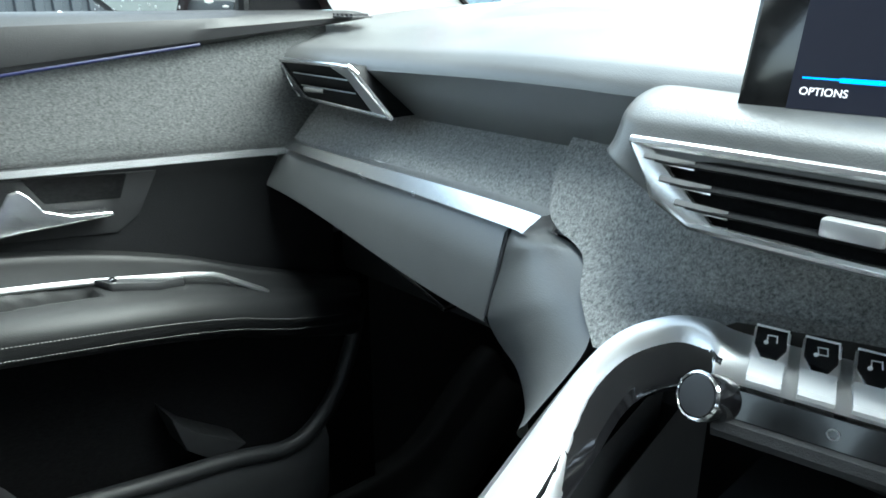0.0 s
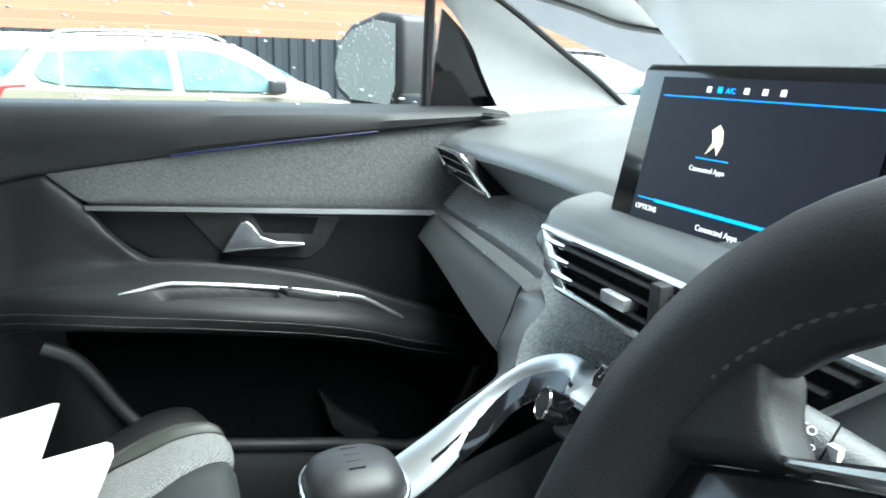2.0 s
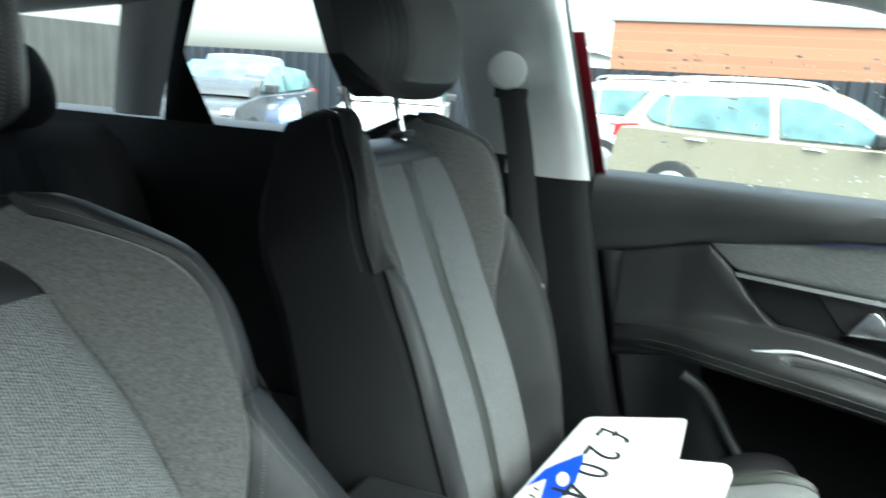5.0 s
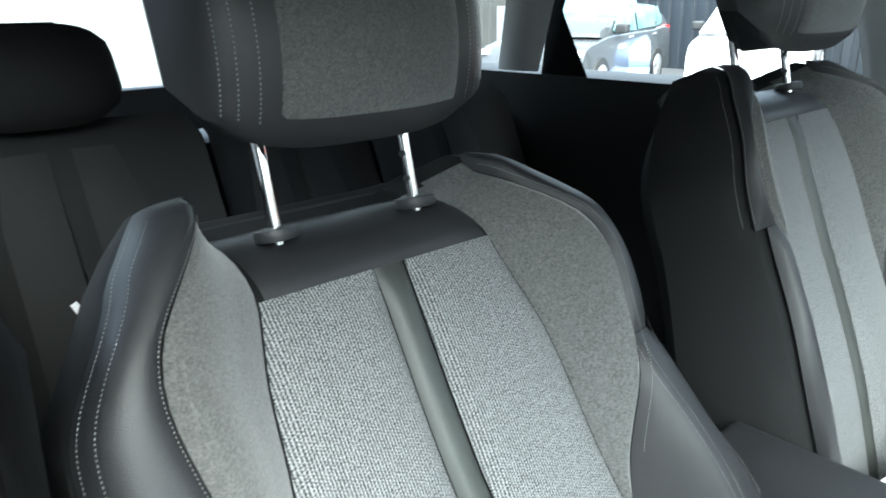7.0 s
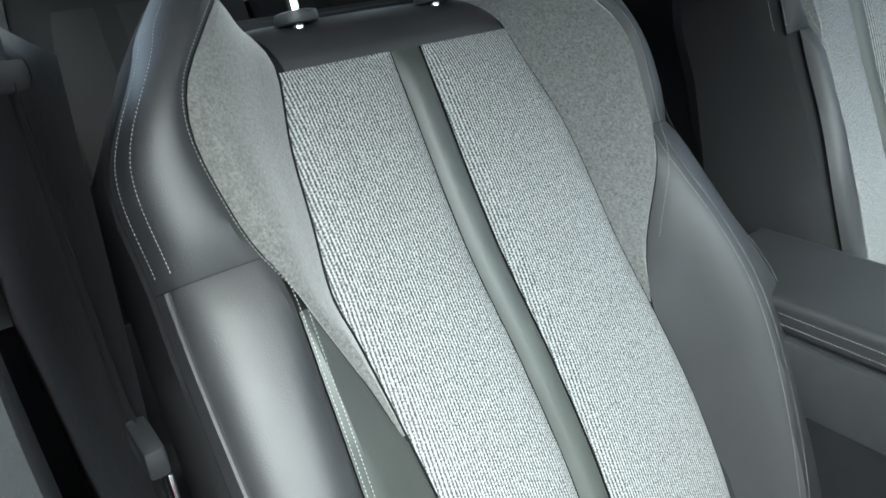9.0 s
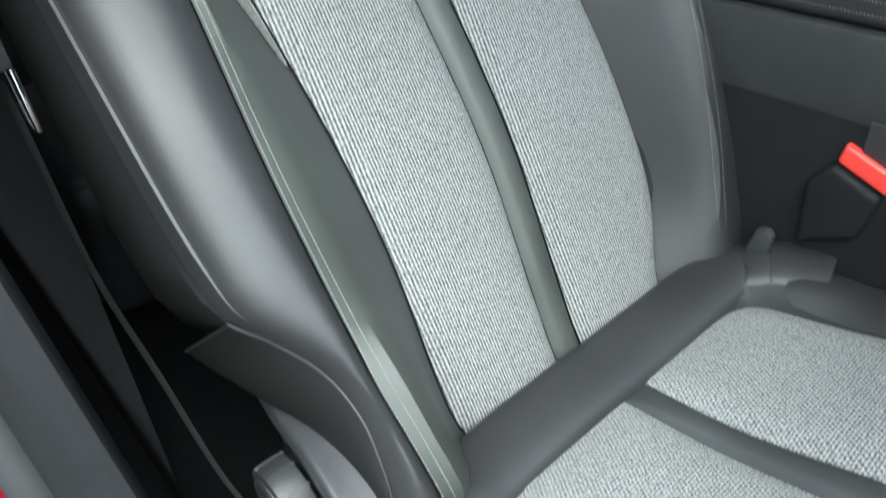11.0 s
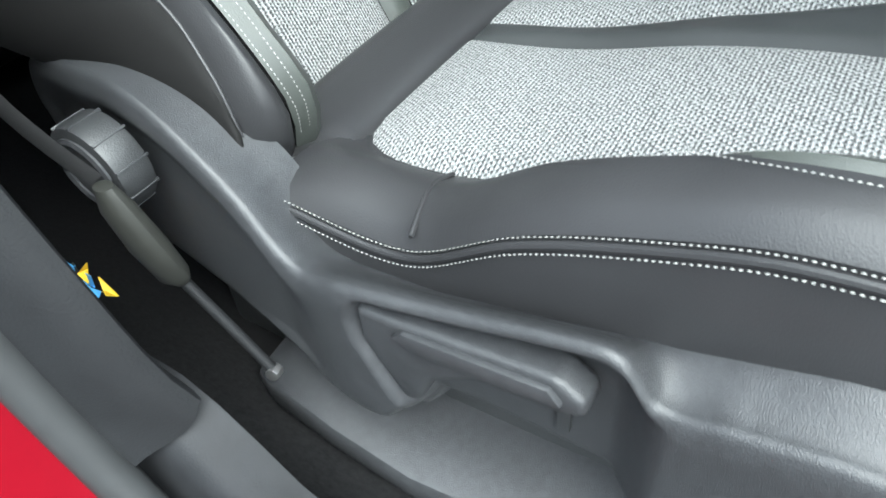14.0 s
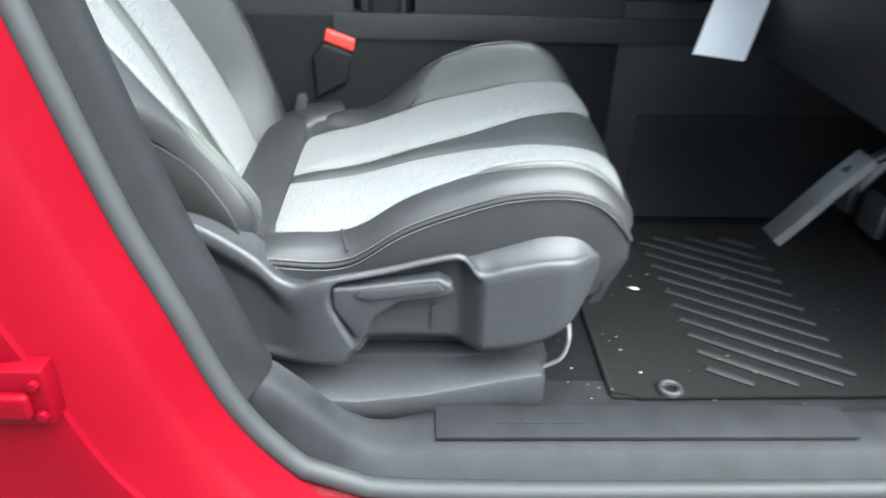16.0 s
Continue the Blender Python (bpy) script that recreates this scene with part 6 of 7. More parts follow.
part("boot", loft([[V(kx + r * math.cos(q) * (1 + w * math.sin(5 * q + z * 70) + 0.6 * w * math.sin(3 * q - z * 110)), ky + r * 1.15 * math.sin(q) * (1 + w * math.sin(5 * q + z * 70)), z + 0.06 * w * math.sin(4 * q)) for q in [2 * math.pi * k / 48 for k in range(48)]] for r, z, w in ((0.078, 0.912, 0.03), (0.068, 0.922, 0.06), (0.056, 0.936, 0.07), (0.045, 0.955, 0.07), (0.037, 0.975, 0.06), (0.029, 0.992, 0.04), (0.0235, 1.002, 0.01))]), DOOR_SKIN, stick, "creased black leather boot")

# ---- steering wheel ----
wheel = thing("steering_wheel", (0.375, 0.255, 1.135), "black leather steering wheel with gloss spokes and chrome trim", "steering wheel")
WC, WT = V(0.375, 0.255, 1.135), radians(24)
wp = lambda a, b, d=0.0: WC + V(a, b * math.sin(WT) - d * math.cos(WT), b * math.cos(WT) + d * math.sin(WT))
def rim_at(q, fa=0.151, fb=0.163, d=0.0):
    a = fa * math.copysign(abs(math.cos(q)) ** 0.75, math.cos(q))
    b = fb * math.copysign(abs(math.sin(q)) ** 0.75, math.sin(q))
    return wp(a, max(b, -0.118), d)


rimpts = [rim_at(2 * math.pi * k / 72) for k in range(72)]
part("rim", tube(rimpts, 0.0225, 16, True, 0.85, (0, -0.9, 0.4)), LEATHER, wheel, "black leather rim")
inner_st = [rim_at(radians(112 + 34 * k / 20), 0.136, 0.146, 0.012) for k in range(21)]
part("rim_thread", stitches(inner_st, (0.3, -0.9, 0.4), 0.005, 0.004, 0.0009), surface("dark_thread", (0.10, 0.085, 0.08), 0.8), wheel)
hubpts = [(0.066 * math.copysign(abs(math.cos(q)) ** 0.8, math.cos(q)), 0.088 * math.copysign(abs(math.sin(q)) ** 0.8, math.sin(q)) + 0.014) for q in [2 * math.pi * k / 40 for k in range(40)]]
hub = part("hub", loft([[wp(a * f, b * f, d) for a, b in hubpts] for f, d in ((1.0, -0.03), (1.0, 0.004), (0.985, 0.012), (0.95, 0.018), (0.85, 0.025), (0.5, 0.034), (0.1, 0.036))]), LEATHER, wheel, "black leather hub")
part("hub_trim", tube([wp(a * 1.03, b * 1.03, 0.006) for a, b in hubpts], 0.0022, 8, True), GLOSS, hub)
SPOKE = [(0.152, 0.026), (0.151, 0.036), (0.141, 0.054), (0.121, 0.067), (0.089, 0.081), (0.037, 0.101), (0.020, 0.090), (0.020, -0.010), (0.073, -0.020), (0.105, 0.0), (0.134, 0.012)]
THUMB = [(0.152, 0.110), (0.120, 0.112), (0.106, 0.105), (0.101, 0.093), (0.089, 0.083), (0.100, 0.077), (0.121, 0.068), (0.141, 0.055), (0.153, 0.034), (0.170, 0.036), (0.168, 0.080)]
LOWER = [(0.154, 0.026), (0.134, 0.011), (0.105, -0.001), (0.073, -0.021), (0.070, -0.045), (0.10, -0.070), (0.140, -0.060), (0.160, -0.02), (0.168, 0.02)]
PADDLE = [(0.140, 0.038), (0.128, 0.047), (0.111, 0.057), (0.087, 0.060), (0.063, 0.062), (0.066, 0.045), (0.069, 0.030), (0.073, 0.019), (0.100, 0.021), (0.124, 0.027)]
UPPER_KEY = [(0.133, 0.042), (0.126, 0.0465), (0.111, 0.0565), (0.092, 0.0585), (0.097, 0.047), (0.110, 0.0425)]
LOWER_KEY = [(0.136, 0.036), (0.110, 0.040), (0.078, 0.030), (0.076, 0.021), (0.100, 0.023), (0.123, 0.029)]
for sg in (1, -1):
    at = lambda lst, f=sg: [(f * a, b) for a, b in lst]
    sp = part("spoke", prism(at(SPOKE), lambda a, b, d: wp(a, b, -0.008 + d), 0.008, 0.003), GLOSS, wheel, "gloss black spoke")
    part("thumb_rest", prism(at(THUMB), lambda a, b, d: wp(a, b, -0.014 + d), 0.024, 0.008, 3), LEATHER, wheel)
    part("lower_web", prism(at(LOWER), lambda a, b, d: wp(a, b, -0.014 + d), 0.020, 0.006, 3), LEATHER, wheel)
    part("spoke_blade", tube([wp(sg * 0.091, 0.0835, 0.003), wp(sg * 0.065, 0.0935, 0.004), wp(sg * 0.037, 0.1035, 0.005), wp(sg * 0.022, 0.108, 0.004)], [0.0012, 0.0024, 0.0026, 0.002], 8), CHROME, sp, "chrome blade")
    pd = part("button_plate", prism(at(PADDLE), lambda a, b, d: wp(a, b, 0.0 + d), 0.006, 0.002, 3), PLASTIC_GREY, sp)
    for key in (UPPER_KEY, LOWER_KEY):
        part("spoke_button", prism(at(key), lambda a, b, d: wp(a, b, 0.005 + d), 0.004, 0.0015), PLASTIC_SOFT, sp)
    part("key_edge", tube([wp(sg * 0.139, 0.038, 0.007), wp(sg * 0.122, 0.0405, 0.0095), wp(sg * 0.109, 0.0415, 0.0095), wp(sg * 0.094, 0.0480, 0.0095), wp(sg * 0.088, 0.0575, 0.0085)], 0.0008, 6), SILVER, sp)
    for pts in ([(0.104, 0.0505), (0.100, 0.0535), (0.102, 0.0550), (0.106, 0.0525)], [(0.0995, 0.0515), (0.0975, 0.0545), (0.0985, 0.0550), (0.1005, 0.0520)], [(0.106, 0.030), (0.103, 0.0335), (0.100, 0.0315)], [(0.109, 0.0335), (0.1075, 0.0355), (0.1070, 0.0350), (0.1085, 0.0330)], [(0.081, 0.0265), (0.079, 0.0300), (0.0755, 0.0285)], [(0.0845, 0.0300), (0.083, 0.0320), (0.0825, 0.0315), (0.084, 0.0295)]):
        part("button_mark", prism(at(pts), lambda a, b, d: wp(a, b, 0.0091 + d), 0.0004), SILVER, sp)
    part("roller", tube([wp(sg * 0.0755, 0.0525, 0.006), wp(sg * 0.0625, 0.0545, 0.006)], 0.0058, 14), PLASTIC, sp)
    for k in range(6):
        part("roller_rib", tube([wp(sg * (0.0745 - 0.0022 * k), 0.0525 + 0.0058 * math.cos(q) + 0.0003 * k, 0.006 + 0.006 * math.sin(q)) for q in [math.pi * j / 8 for j in range(9)]], 0.0005, 5), PLASTIC_SOFT, sp)
column = thing("steering_column", (0.375, 0.36, 1.06), "black steering column shroud", "column")
part("shroud", prism([(-0.05, -0.05), (-0.06, 0.02), (-0.035, 0.055), (0.035, 0.055), (0.06, 0.02), (0.05, -0.05)], lambda a, b, d: wp(a, b, -0.02 - d), 0.25, 0.01), PLASTIC, column)
stalk = thing("light_stalk", (0.26, 0.335, 1.19), "grey light stalk marked AUTO behind the wheel", "stalk")
s1, s0 = V(0.214, 0.347, 1.184), V(0.355, 0.432, 1.128)
ax = (s0 - s1).normalized()
sn = V(0.15, -0.75, 0.65)
sn = (sn - ax * sn.dot(ax)).normalized()
st = sn.cross(ax)
part("twist_end", tube([s1 - ax * 0.004, s1 - ax * 0.001, s1 + ax * 0.004, s1 + ax * 0.026, s1 + ax * 0.0265], [0.006, 0.0105, 0.0125, 0.0130, 0.011], 20), PLASTIC_GREY, stalk)
part("collar", tube([s1 + ax * 0.0265, s1 + ax * 0.027, s1 + ax * 0.048, s1 + ax * 0.0485], [0.010, 0.0122, 0.0122, 0.010], 20), PLASTIC_GREY, stalk)
part("stem", tube([s1 + ax * 0.0485, s1 + ax * 0.06, s0], [0.0085, 0.009, 0.009], 14), PLASTIC_GREY, stalk)
sm = lambda a, off: Matrix.Translation(s1 + ax * a + sn * 0.0129 + st * off) @ Matrix(((ax.x, -st.x, sn.x, 0), (ax.y, -st.y, sn.y, 0), (ax.z, -st.z, sn.z, 0), (0, 0, 0, 1)))
if (Vector((0, 0, 1)).dot(-st)) < 0:
    sm = lambda a, off: Matrix.Translation(s1 + ax * a + sn * 0.0129 + st * off) @ Matrix(((ax.x, st.x, sn.x, 0), (ax.y, st.y, sn.y, 0), (ax.z, st.z, sn.z, 0), (0, 0, 0, 1)))
lettering("AUTO", 0.0048, sm(0.008, 0.001), CARD, stalk)
lettering("O", 0.0032, sm(0.021, -0.004), CARD, stalk)
part("stalk_mark", box(s1 + ax * 0.028 + sn * 0.0118 - V(0.001, 0.001, 0.004), s1 + ax * 0.031 + sn * 0.0126 + V(0.001, 0.001, 0.003)), CARD, stalk)
lower = thing("column_cowl", (0.375, 0.55, 0.98), "black lower dash panel before the driver's knees", "dash panel")
part("panel", grid(lambda u, v: V(0.20 + 0.48 * u, 0.50 + 0.12 * v, 1.08 - 0.26 * v), 8, 6), PLASTIC, lower)
part("binnacle", grid(lambda u, v: V(0.20 + 0.48 * u, 0.50 + 0.30 * v, 1.10 + 0.12 * math.sin(math.pi * u) ** 0.5 * (0.6 + 0.4 * v)), 14, 6), LEATHER_DASH, lower)

# ---- papers on the passenger seat ----
price = thing("price_card", (-0.45, -0.05, 0.84), "glossy white price card with handwritten price and blue print", "card")
pa, pb, pc = V(-0.630, -0.024, 0.850), V(-0.552, -0.190, 0.846), V(-0.212, -0.232, 0.850)
LU, LV = (pb - pa).length, 0.43
eu, ev = (pb - pa).normalized(), (pc - pb).normalized()
en = ev.cross(eu).normalized()
if en.z < 0:
    en = -en


def cp(a, b, d=0.0):
    return pa + eu * a + ev * b + en * d


part("sheet", prism([(0.0, 0.008), (0.010, 0.0), (LU - 0.014, 0.0), (LU - 0.004, 0.004), (LU, 0.014), (LU, LV), (-0.080, LV + 0.02), (-0.020, 0.17)], cp, 0.0015), CARD, price, smooth=False)


def card_sign(txt, size, x, y):
    """One hand-drawn sign, its top towards the dash, reading towards the driver."""
    c = V(x, y, pa.z + 0.0)
    rx = V(ev.x, ev.y, ev.z)
    uy = en.cross(rx)
    a = (c - pa)
    base = pa + a - en * a.dot(en) + en * 0.0022
    return lettering(txt, size, Matrix.Translation(base) @ Matrix(((rx.x, uy.x, en.x, 0), (rx.y, uy.y, en.y, 0), (rx.z, uy.z, en.z, 0), (0, 0, 0, 1))), INK, price)


for txt, x, y in (("£", -0.522, -0.154), ("2", -0.446, -0.161), ("0", -0.384, -0.168), ("4", -0.312, -0.180), ("9", -0.240, -0.182)):
    card_sign(txt, 0.082, x - 0.004, y - 0.004)

flat = lambda x, y, d=0.0: V(x, y, 0.8498 + d)
part("blue_panel", prism([(-0.411, -0.166), (-0.366, -0.193), (-0.334, -0.209), (-0.272, -0.2215), (-0.229, -0.190), (-0.267, -0.169), (-0.320, -0.159), (-0.39, -0.162)], lambda a, b, d: flat(a, b, 0.0016 + d), 0.0012), INK_BLUE, price, "blue printed panel", smooth=False)
part("white_oval", prism([(-0.318 + 0.020 * math.cos(q) + 0.004 * math.sin(q), -0.178 + 0.009 * math.sin(q)) for q in [2 * math.pi * k / 20 for k in range(20)]], lambda a, b, d: flat(a, b, 0.0029 + d), 0.0004), CARD, price, smooth=False)
part("pale_label", prism([(-0.270, -0.2215), (-0.306, -0.2005), (-0.231, -0.1925), (-0.203, -0.213)], lambda a, b, d: flat(a, b, 0.003 + d), 0.0004), surface("yellowed_print", (0.72, 0.72, 0.62), 0.6), price, smooth=False)
for k in range(3):
    part("label_bar", prism([(-0.276 + 0.02 * k, -0.211), (-0.272 + 0.02 * k, -0.201), (-0.268 + 0.02 * k, -0.201), (-0.272 + 0.02 * k, -0.211)], lambda a, b, d: flat(a, b, 0.0036 + d), 0.0003), INK, price, smooth=False)
for k in range(5):
    part("pale_emblem", prism([(-0.478 + 0.009 * k, -0.086 - 0.003 * (k % 2)), (-0.474 + 0.009 * k, -0.070), (-0.471 + 0.009 * k, -0.072), (-0.474 + 0.009 * k, -0.088)], lambda a, b, d: flat(a, b, 0.0016 + d), 0.0004), INK_PALE, price, smooth=False)
for r in range(5):
    for k in range(11):
        x, y, w = -0.398 + 0.0155 * k, -0.086 - 0.013 * r - 0.0012 * k, 0.006 + 0.002 * ((k * 7 + r * 3) % 3)
        part("small_print", prism([(x, y), (x + w, y), (x + w, y + 0.0022), (x, y + 0.0022)], lambda a, b, d: flat(a, b, 0.0018 + d), 0.0003), INK_PALE, price, smooth=False)
leaf = thing("folded_leaflet", (-0.35, 0.0, 0.855), "white folded leaflet lying over the price card", "leaflet")
LF = [(-0.453, -0.034), (-0.478, 0.043), (-0.470, 0.050), (-0.445, 0.053), (-0.222, 0.022), (-0.218, -0.064)]
part("leaf", prism(LF, lambda a, b, d: V(a, b, 0.8545 + d), 0.003, 0.0008), CARD, leaf, smooth=False)
part("leaf_fold", loft([[V(-0.222, 0.024, 0.8545), V(-0.220, -0.045, 0.8545), V(-0.198, -0.048, 0.838), V(-0.196, 0.015, 0.838)], [V(-0.224, 0.024, 0.8530), V(-0.222, -0.045, 0.8530), V(-0.200, -0.048, 0.8365), V(-0.198, 0.015, 0.8365)]]), CARD, leaf, smooth=False)
spiral = thing("ring_notebook", (-0.22, -0.06, 0.83), "white ring-bound pad under the leaflet", "notebook")
part("pad_sheet", box((-0.245, -0.105, 0.828), (-0.193, -0.060, 0.838), 0.001), CARD, spiral)
for k in range(9):
    part("binding_ring", tube([V(-0.193 + 0.004 * math.cos(q), -0.102 + 0.005 * k, 0.834 + 0.005 * math.sin(q)) for q in [2 * math.pi * j / 8 for j in range(8)]], 0.0007, 5, True), STEEL, spiral)

# ---- rear bench ----
bench = thing("rear_seat", (0, -1.3, 0.44), "black cloth rear bench seat with low headrests", "rear seat")
part("bench_cushion", box((-0.66, -1.22, 0.46), (0.66, -0.78, 0.70), 0.05, 4), LEATHER, bench)


def rear_back(x0, x1):
    def fn(u, v):
        x = x0 + (x1 - x0) * u
        k = 0.045 * (1 - math.sin(math.pi * u) ** 0.4)
        z = 0.66 + 0.60 * v
        return V(x, -1.20 - 0.22 * v + 0.02 * math.sin(math.pi * v) + k - 0.05 * max(0, v - 0.94) / 0.06, z)
    return grid(fn, 20, 16)


DARK_CLOTH = surface("dark_cloth", (0.013, 0.013, 0.0135), 0.9, var=0.3, scale=500, bump=0.6, bump_scale=900, spec=0.2)
REAR_CLOTH = surface("rear_cloth", (0.008, 0.008, 0.0085), 0.85, var=0.25, scale=300, bump=0.5, bump_scale=900, spec=0.2)
for x0, x1 in ((-0.66, -0.20), (-0.19, 0.17), (0.18, 0.67)):
    part("bench_back", rear_back(x0, x1), REAR_CLOTH, bench)
    m = (x0 + x1) / 2
    for sg in (1, -1):
        part("bench_cloth", grid(lambda u, v: V(m + sg * (0.02 + 0.10 * u), -1.192 - 0.215 * v + 0.02 * math.sin(math.pi * v) + 0.004 * math.sin(math.pi * u) + 0.006, 0.68 + 0.54 * v), 8, 14), DARK_CLOTH, bench)
part("bench_core", box((-0.67, -1.60, 0.45), (0.67, -1.42, 1.20), 0.03), PLASTIC, bench)
for m, hw in ((-0.42, 0.125), (0.0, 0.11), (0.440, 0.152)):
    hr = part("rear_headrest", headrest_mesh(m, -1.44, 1.27, hw, 0.15), REAR_CLOTH, bench)
part("fabric_tag", prism([(0.452, 0.942), (0.463, 0.938), (0.482, 0.980), (0.471, 0.985)], lambda a, b, d: V(a, -1.270 - d, b), 0.004), CARD, bench, "small white fabric tag")
part("anchor_clip", box((0.575, -1.205, 0.68), (0.588, -1.19, 0.692), 0.002), BRIGHT, bench, "small bright anchor clip")
rb = thing("seat_belt", (0.62, -1.3, 0.8), "black rear belt hanging by the bench", "seat belt")
part("webbing", tube(curve([(0.60, -1.43, 1.28), (0.64, -1.24, 1.05), (0.65, -1.17, 0.85), (0.64, -1.1, 0.72)], 14), 0.022, 8, False, 0.08, (0, 1, 0.3)), BELT, rb)

# ---- footwell ----
MAT_RIB = surface('dusty_rubber', (0.009, 0.0086, 0.008), 0.7, var=0.35, scale=120)
mat = thing("floor_mat", (0.40, 0.6, 0.44), "dusty black ribbed driver's floor mat", "floor mat")
part("mat_sheet", grid(lambda u, v: V(0.14 + 0.50 * u, 0.36 + 0.55 * v, 0.4455 + 0.10 * max(0, v - 0.75)), 10, 10), MAT_CLOTH, mat)
part("mat_edge", tube([(0.14, 0.36, 0.446), (0.63, 0.36, 0.446), (0.64, 0.40, 0.446), (0.64, 0.88, 0.455)], 0.0028, 6), MAT_CLOTH, mat)
for k in range(13):
    a, b = 0.10 + 0.040 * k, 0.234 + 0.040 * k
    t0, t1 = max(0.0, (0.20 - a) / (b - a)), min(1.0, (0.615 - a) / (b - a))
    if t1 - t0 > 0.15:
        lift = lambda y: 0.448 + 0.10 * max(0, (y - 0.36) / 0.55 - 0.75)
        part("mat_rib", tube([V(a + (b - a) * t, 0.508 + 0.21 * t, lift(0.508 + 0.21 * t)) for t in (t0, (t0 + t1) / 2, t1)], [0.005, 0.0065, 0.005], 6, False, 0.6), MAT_RIB, mat)
part("mat_eyelet", tube([V(0.625 + 0.013 * math.cos(q), 0.442 + 0.013 * math.sin(q), 0.448) for q in [2 * math.pi * k / 20 for k in range(20)]], 0.005, 8, True), PLASTIC, mat)
scrap = thing("paper_scrap", (0.375, 0.45, 0.447), "tiny scrap of white paper on the mat", "litter")
part("scrap", prism([(0.0, 0.0), (0.012, 0.003), (0.015, 0.012), (0.004, 0.010)], lambda a, b, d: V(0.37 + b, 0.448 + a, 0.4475 + d + 0.2 * b), 0.0015), CARD, scrap)
for nm, x, w in (("clutch_pedal", 0.24, 0.05), ("brake_pedal", 0.33, 0.06)):
    pd = thing(nm, (x, 0.85, 0.52), "steel foot pedal with rubber pad", "pedal")
    part("arm", tube([(x, 0.98, 0.85), (x, 0.93, 0.66), (x, 0.87, 0.57)], 0.010, 8), STEEL, pd)
    part("foot_pad", box((x - w / 2, 0.845, 0.535), (x + w / 2, 0.86, 0.60), 0.005), STEEL, pd)
acc = thing("accelerator", (0.42, 0.70, 0.60), "long worn steel accelerator pedal", "pedal")
part("foot_pad", loft([[V(0.40, y, z), V(0.44, y, z), V(0.44, y + 0.012, z - 0.010), V(0.40, y + 0.012, z - 0.010)] for y, z in ((0.632, 0.578), (0.66, 0.612), (0.70, 0.664), (0.742, 0.712))]), STEEL, acc)
part("arm", tube([(0.42, 0.72, 0.68), (0.42, 0.80, 0.73), (0.42, 0.98, 0.80)], 0.009, 8), PLASTIC, acc)
crumbs = bmesh.new()
rnd = random.Random(9)
for k in range(46):
    c = V(0.30 + 0.36 * rnd.random(), 0.30 + 0.55 * rnd.random(), 0.449)
    bmesh.ops.create_icosphere(crumbs, subdivisions=1, radius=0.0008 + 0.0016 * rnd.random() ** 3, matrix=Matrix.Translation(c) @ Matrix.Diagonal((1.6, 1, 0.4, 1)))
tagged(part("grit", crumbs, surface("grit", (0.28, 0.25, 0.2), 0.9), mat, kind="stuff"))

# ---- outside ----
setting("ground", grid(lambda u, v: V(-300 + 600 * u, -300 + 600 * v, 0.0), 4, 4), surface("wet_asphalt", (0.06, 0.062, 0.065), 0.45, var=0.3, scale=8, big=0.3, bump=0.3, bump_scale=60), "wet dark asphalt car park", "ground")


def clad(name, p, q, h, col):
    """A fence of upright metal sheeting with folded ribs."""
    p, q = Vector((*p, 0)), Vector((*q, 0))
    d = (q - p).normalized()
    n = V(-d.y, d.x, 0)
    m = int((q - p).length / 0.30)
    prof = []
    for k in range(m):
        b = p + d * 0.30 * k
        prof += [b, b + d * 0.14, b + d * 0.17 + n * 0.05, b + d * 0.27 + n * 0.05]
    bm = loft([prof, [x + V(0, 0, h) for x in prof]], False)
    return setting(name, bm, col, "dark blue-grey ribbed metal fence", "fence", smooth=False)


FENCE = surface("fence_steel", (0.018, 0.023, 0.030), 0.5, var=0.12, scale=2, big=0.5)
clad("fence_1", (-14.2, -14.0), (-14.2, 14.0), 1.77, FENCE)
clad("fence_2", (-13.2, -13.7), (-7.4, -13.7), 2.1, surface("grey_wall_sheet", (0.045, 0.047, 0.045), 0.6, var=0.2, scale=2, big=0.5))
PALE_CLAD = surface("pale_sheet", (0.24, 0.255, 0.25), 0.5, var=0.08, scale=2, big=0.5)
clad("shed_wall", (12.0, -14.0), (-7.3, -14.0), 3.0, PALE_CLAD)
bk, nt, b, nodes, links = nodes_of("old_brick")
tc, mp, br = nodes.new("ShaderNodeTexCoord"), nodes.new("ShaderNodeMapping"), nodes.new("ShaderNodeTexBrick")
mp.inputs["Rotation"].default_value = (radians(90), 0, radians(90))
links.new(tc.outputs["Object"], mp.inputs[0])
links.new(mp.outputs[0], br.inputs["Vector"])
br.inputs["Color1"].default_value, br.inputs["Color2"].default_value, br.inputs["Mortar"].default_value = (0.36, 0.17, 0.10, 1), (0.29, 0.135, 0.085, 1), (0.33, 0.20, 0.14, 1)
br.inputs["Scale"].default_value, br.inputs["Brick Width"].default_value, br.inputs["Row Height"].default_value, br.inputs["Mortar Size"].default_value = 1.0, 0.23, 0.075, 0.01
links.new(br.outputs["Color"], b.inputs["Base Color"])
b.inputs["Roughness"].default_value = 0.9
brick_house = thing("brick_building", (-19, 3, 0), "old red brick warehouse wall beyond the fence", "building")
part("brick_wall", box((-19.5, -3.3, 0), (-18.0, 14.0, 3.0)), bk, brick_house, smooth=False)
part("coping", box((-19.55, -3.4, 3.0), (-17.95, 14.1, 3.1)), PALE_CLAD, brick_house, smooth=False)
white_house = thing("white_building", (-22, -9, 0), "low white building beyond the fence", "building")
part("wall", box((-24, -12, 0), (-20, -4.2, 2.3)), surface("render_white", (0.7, 0.7, 0.68), 0.8), white_house, smooth=False)
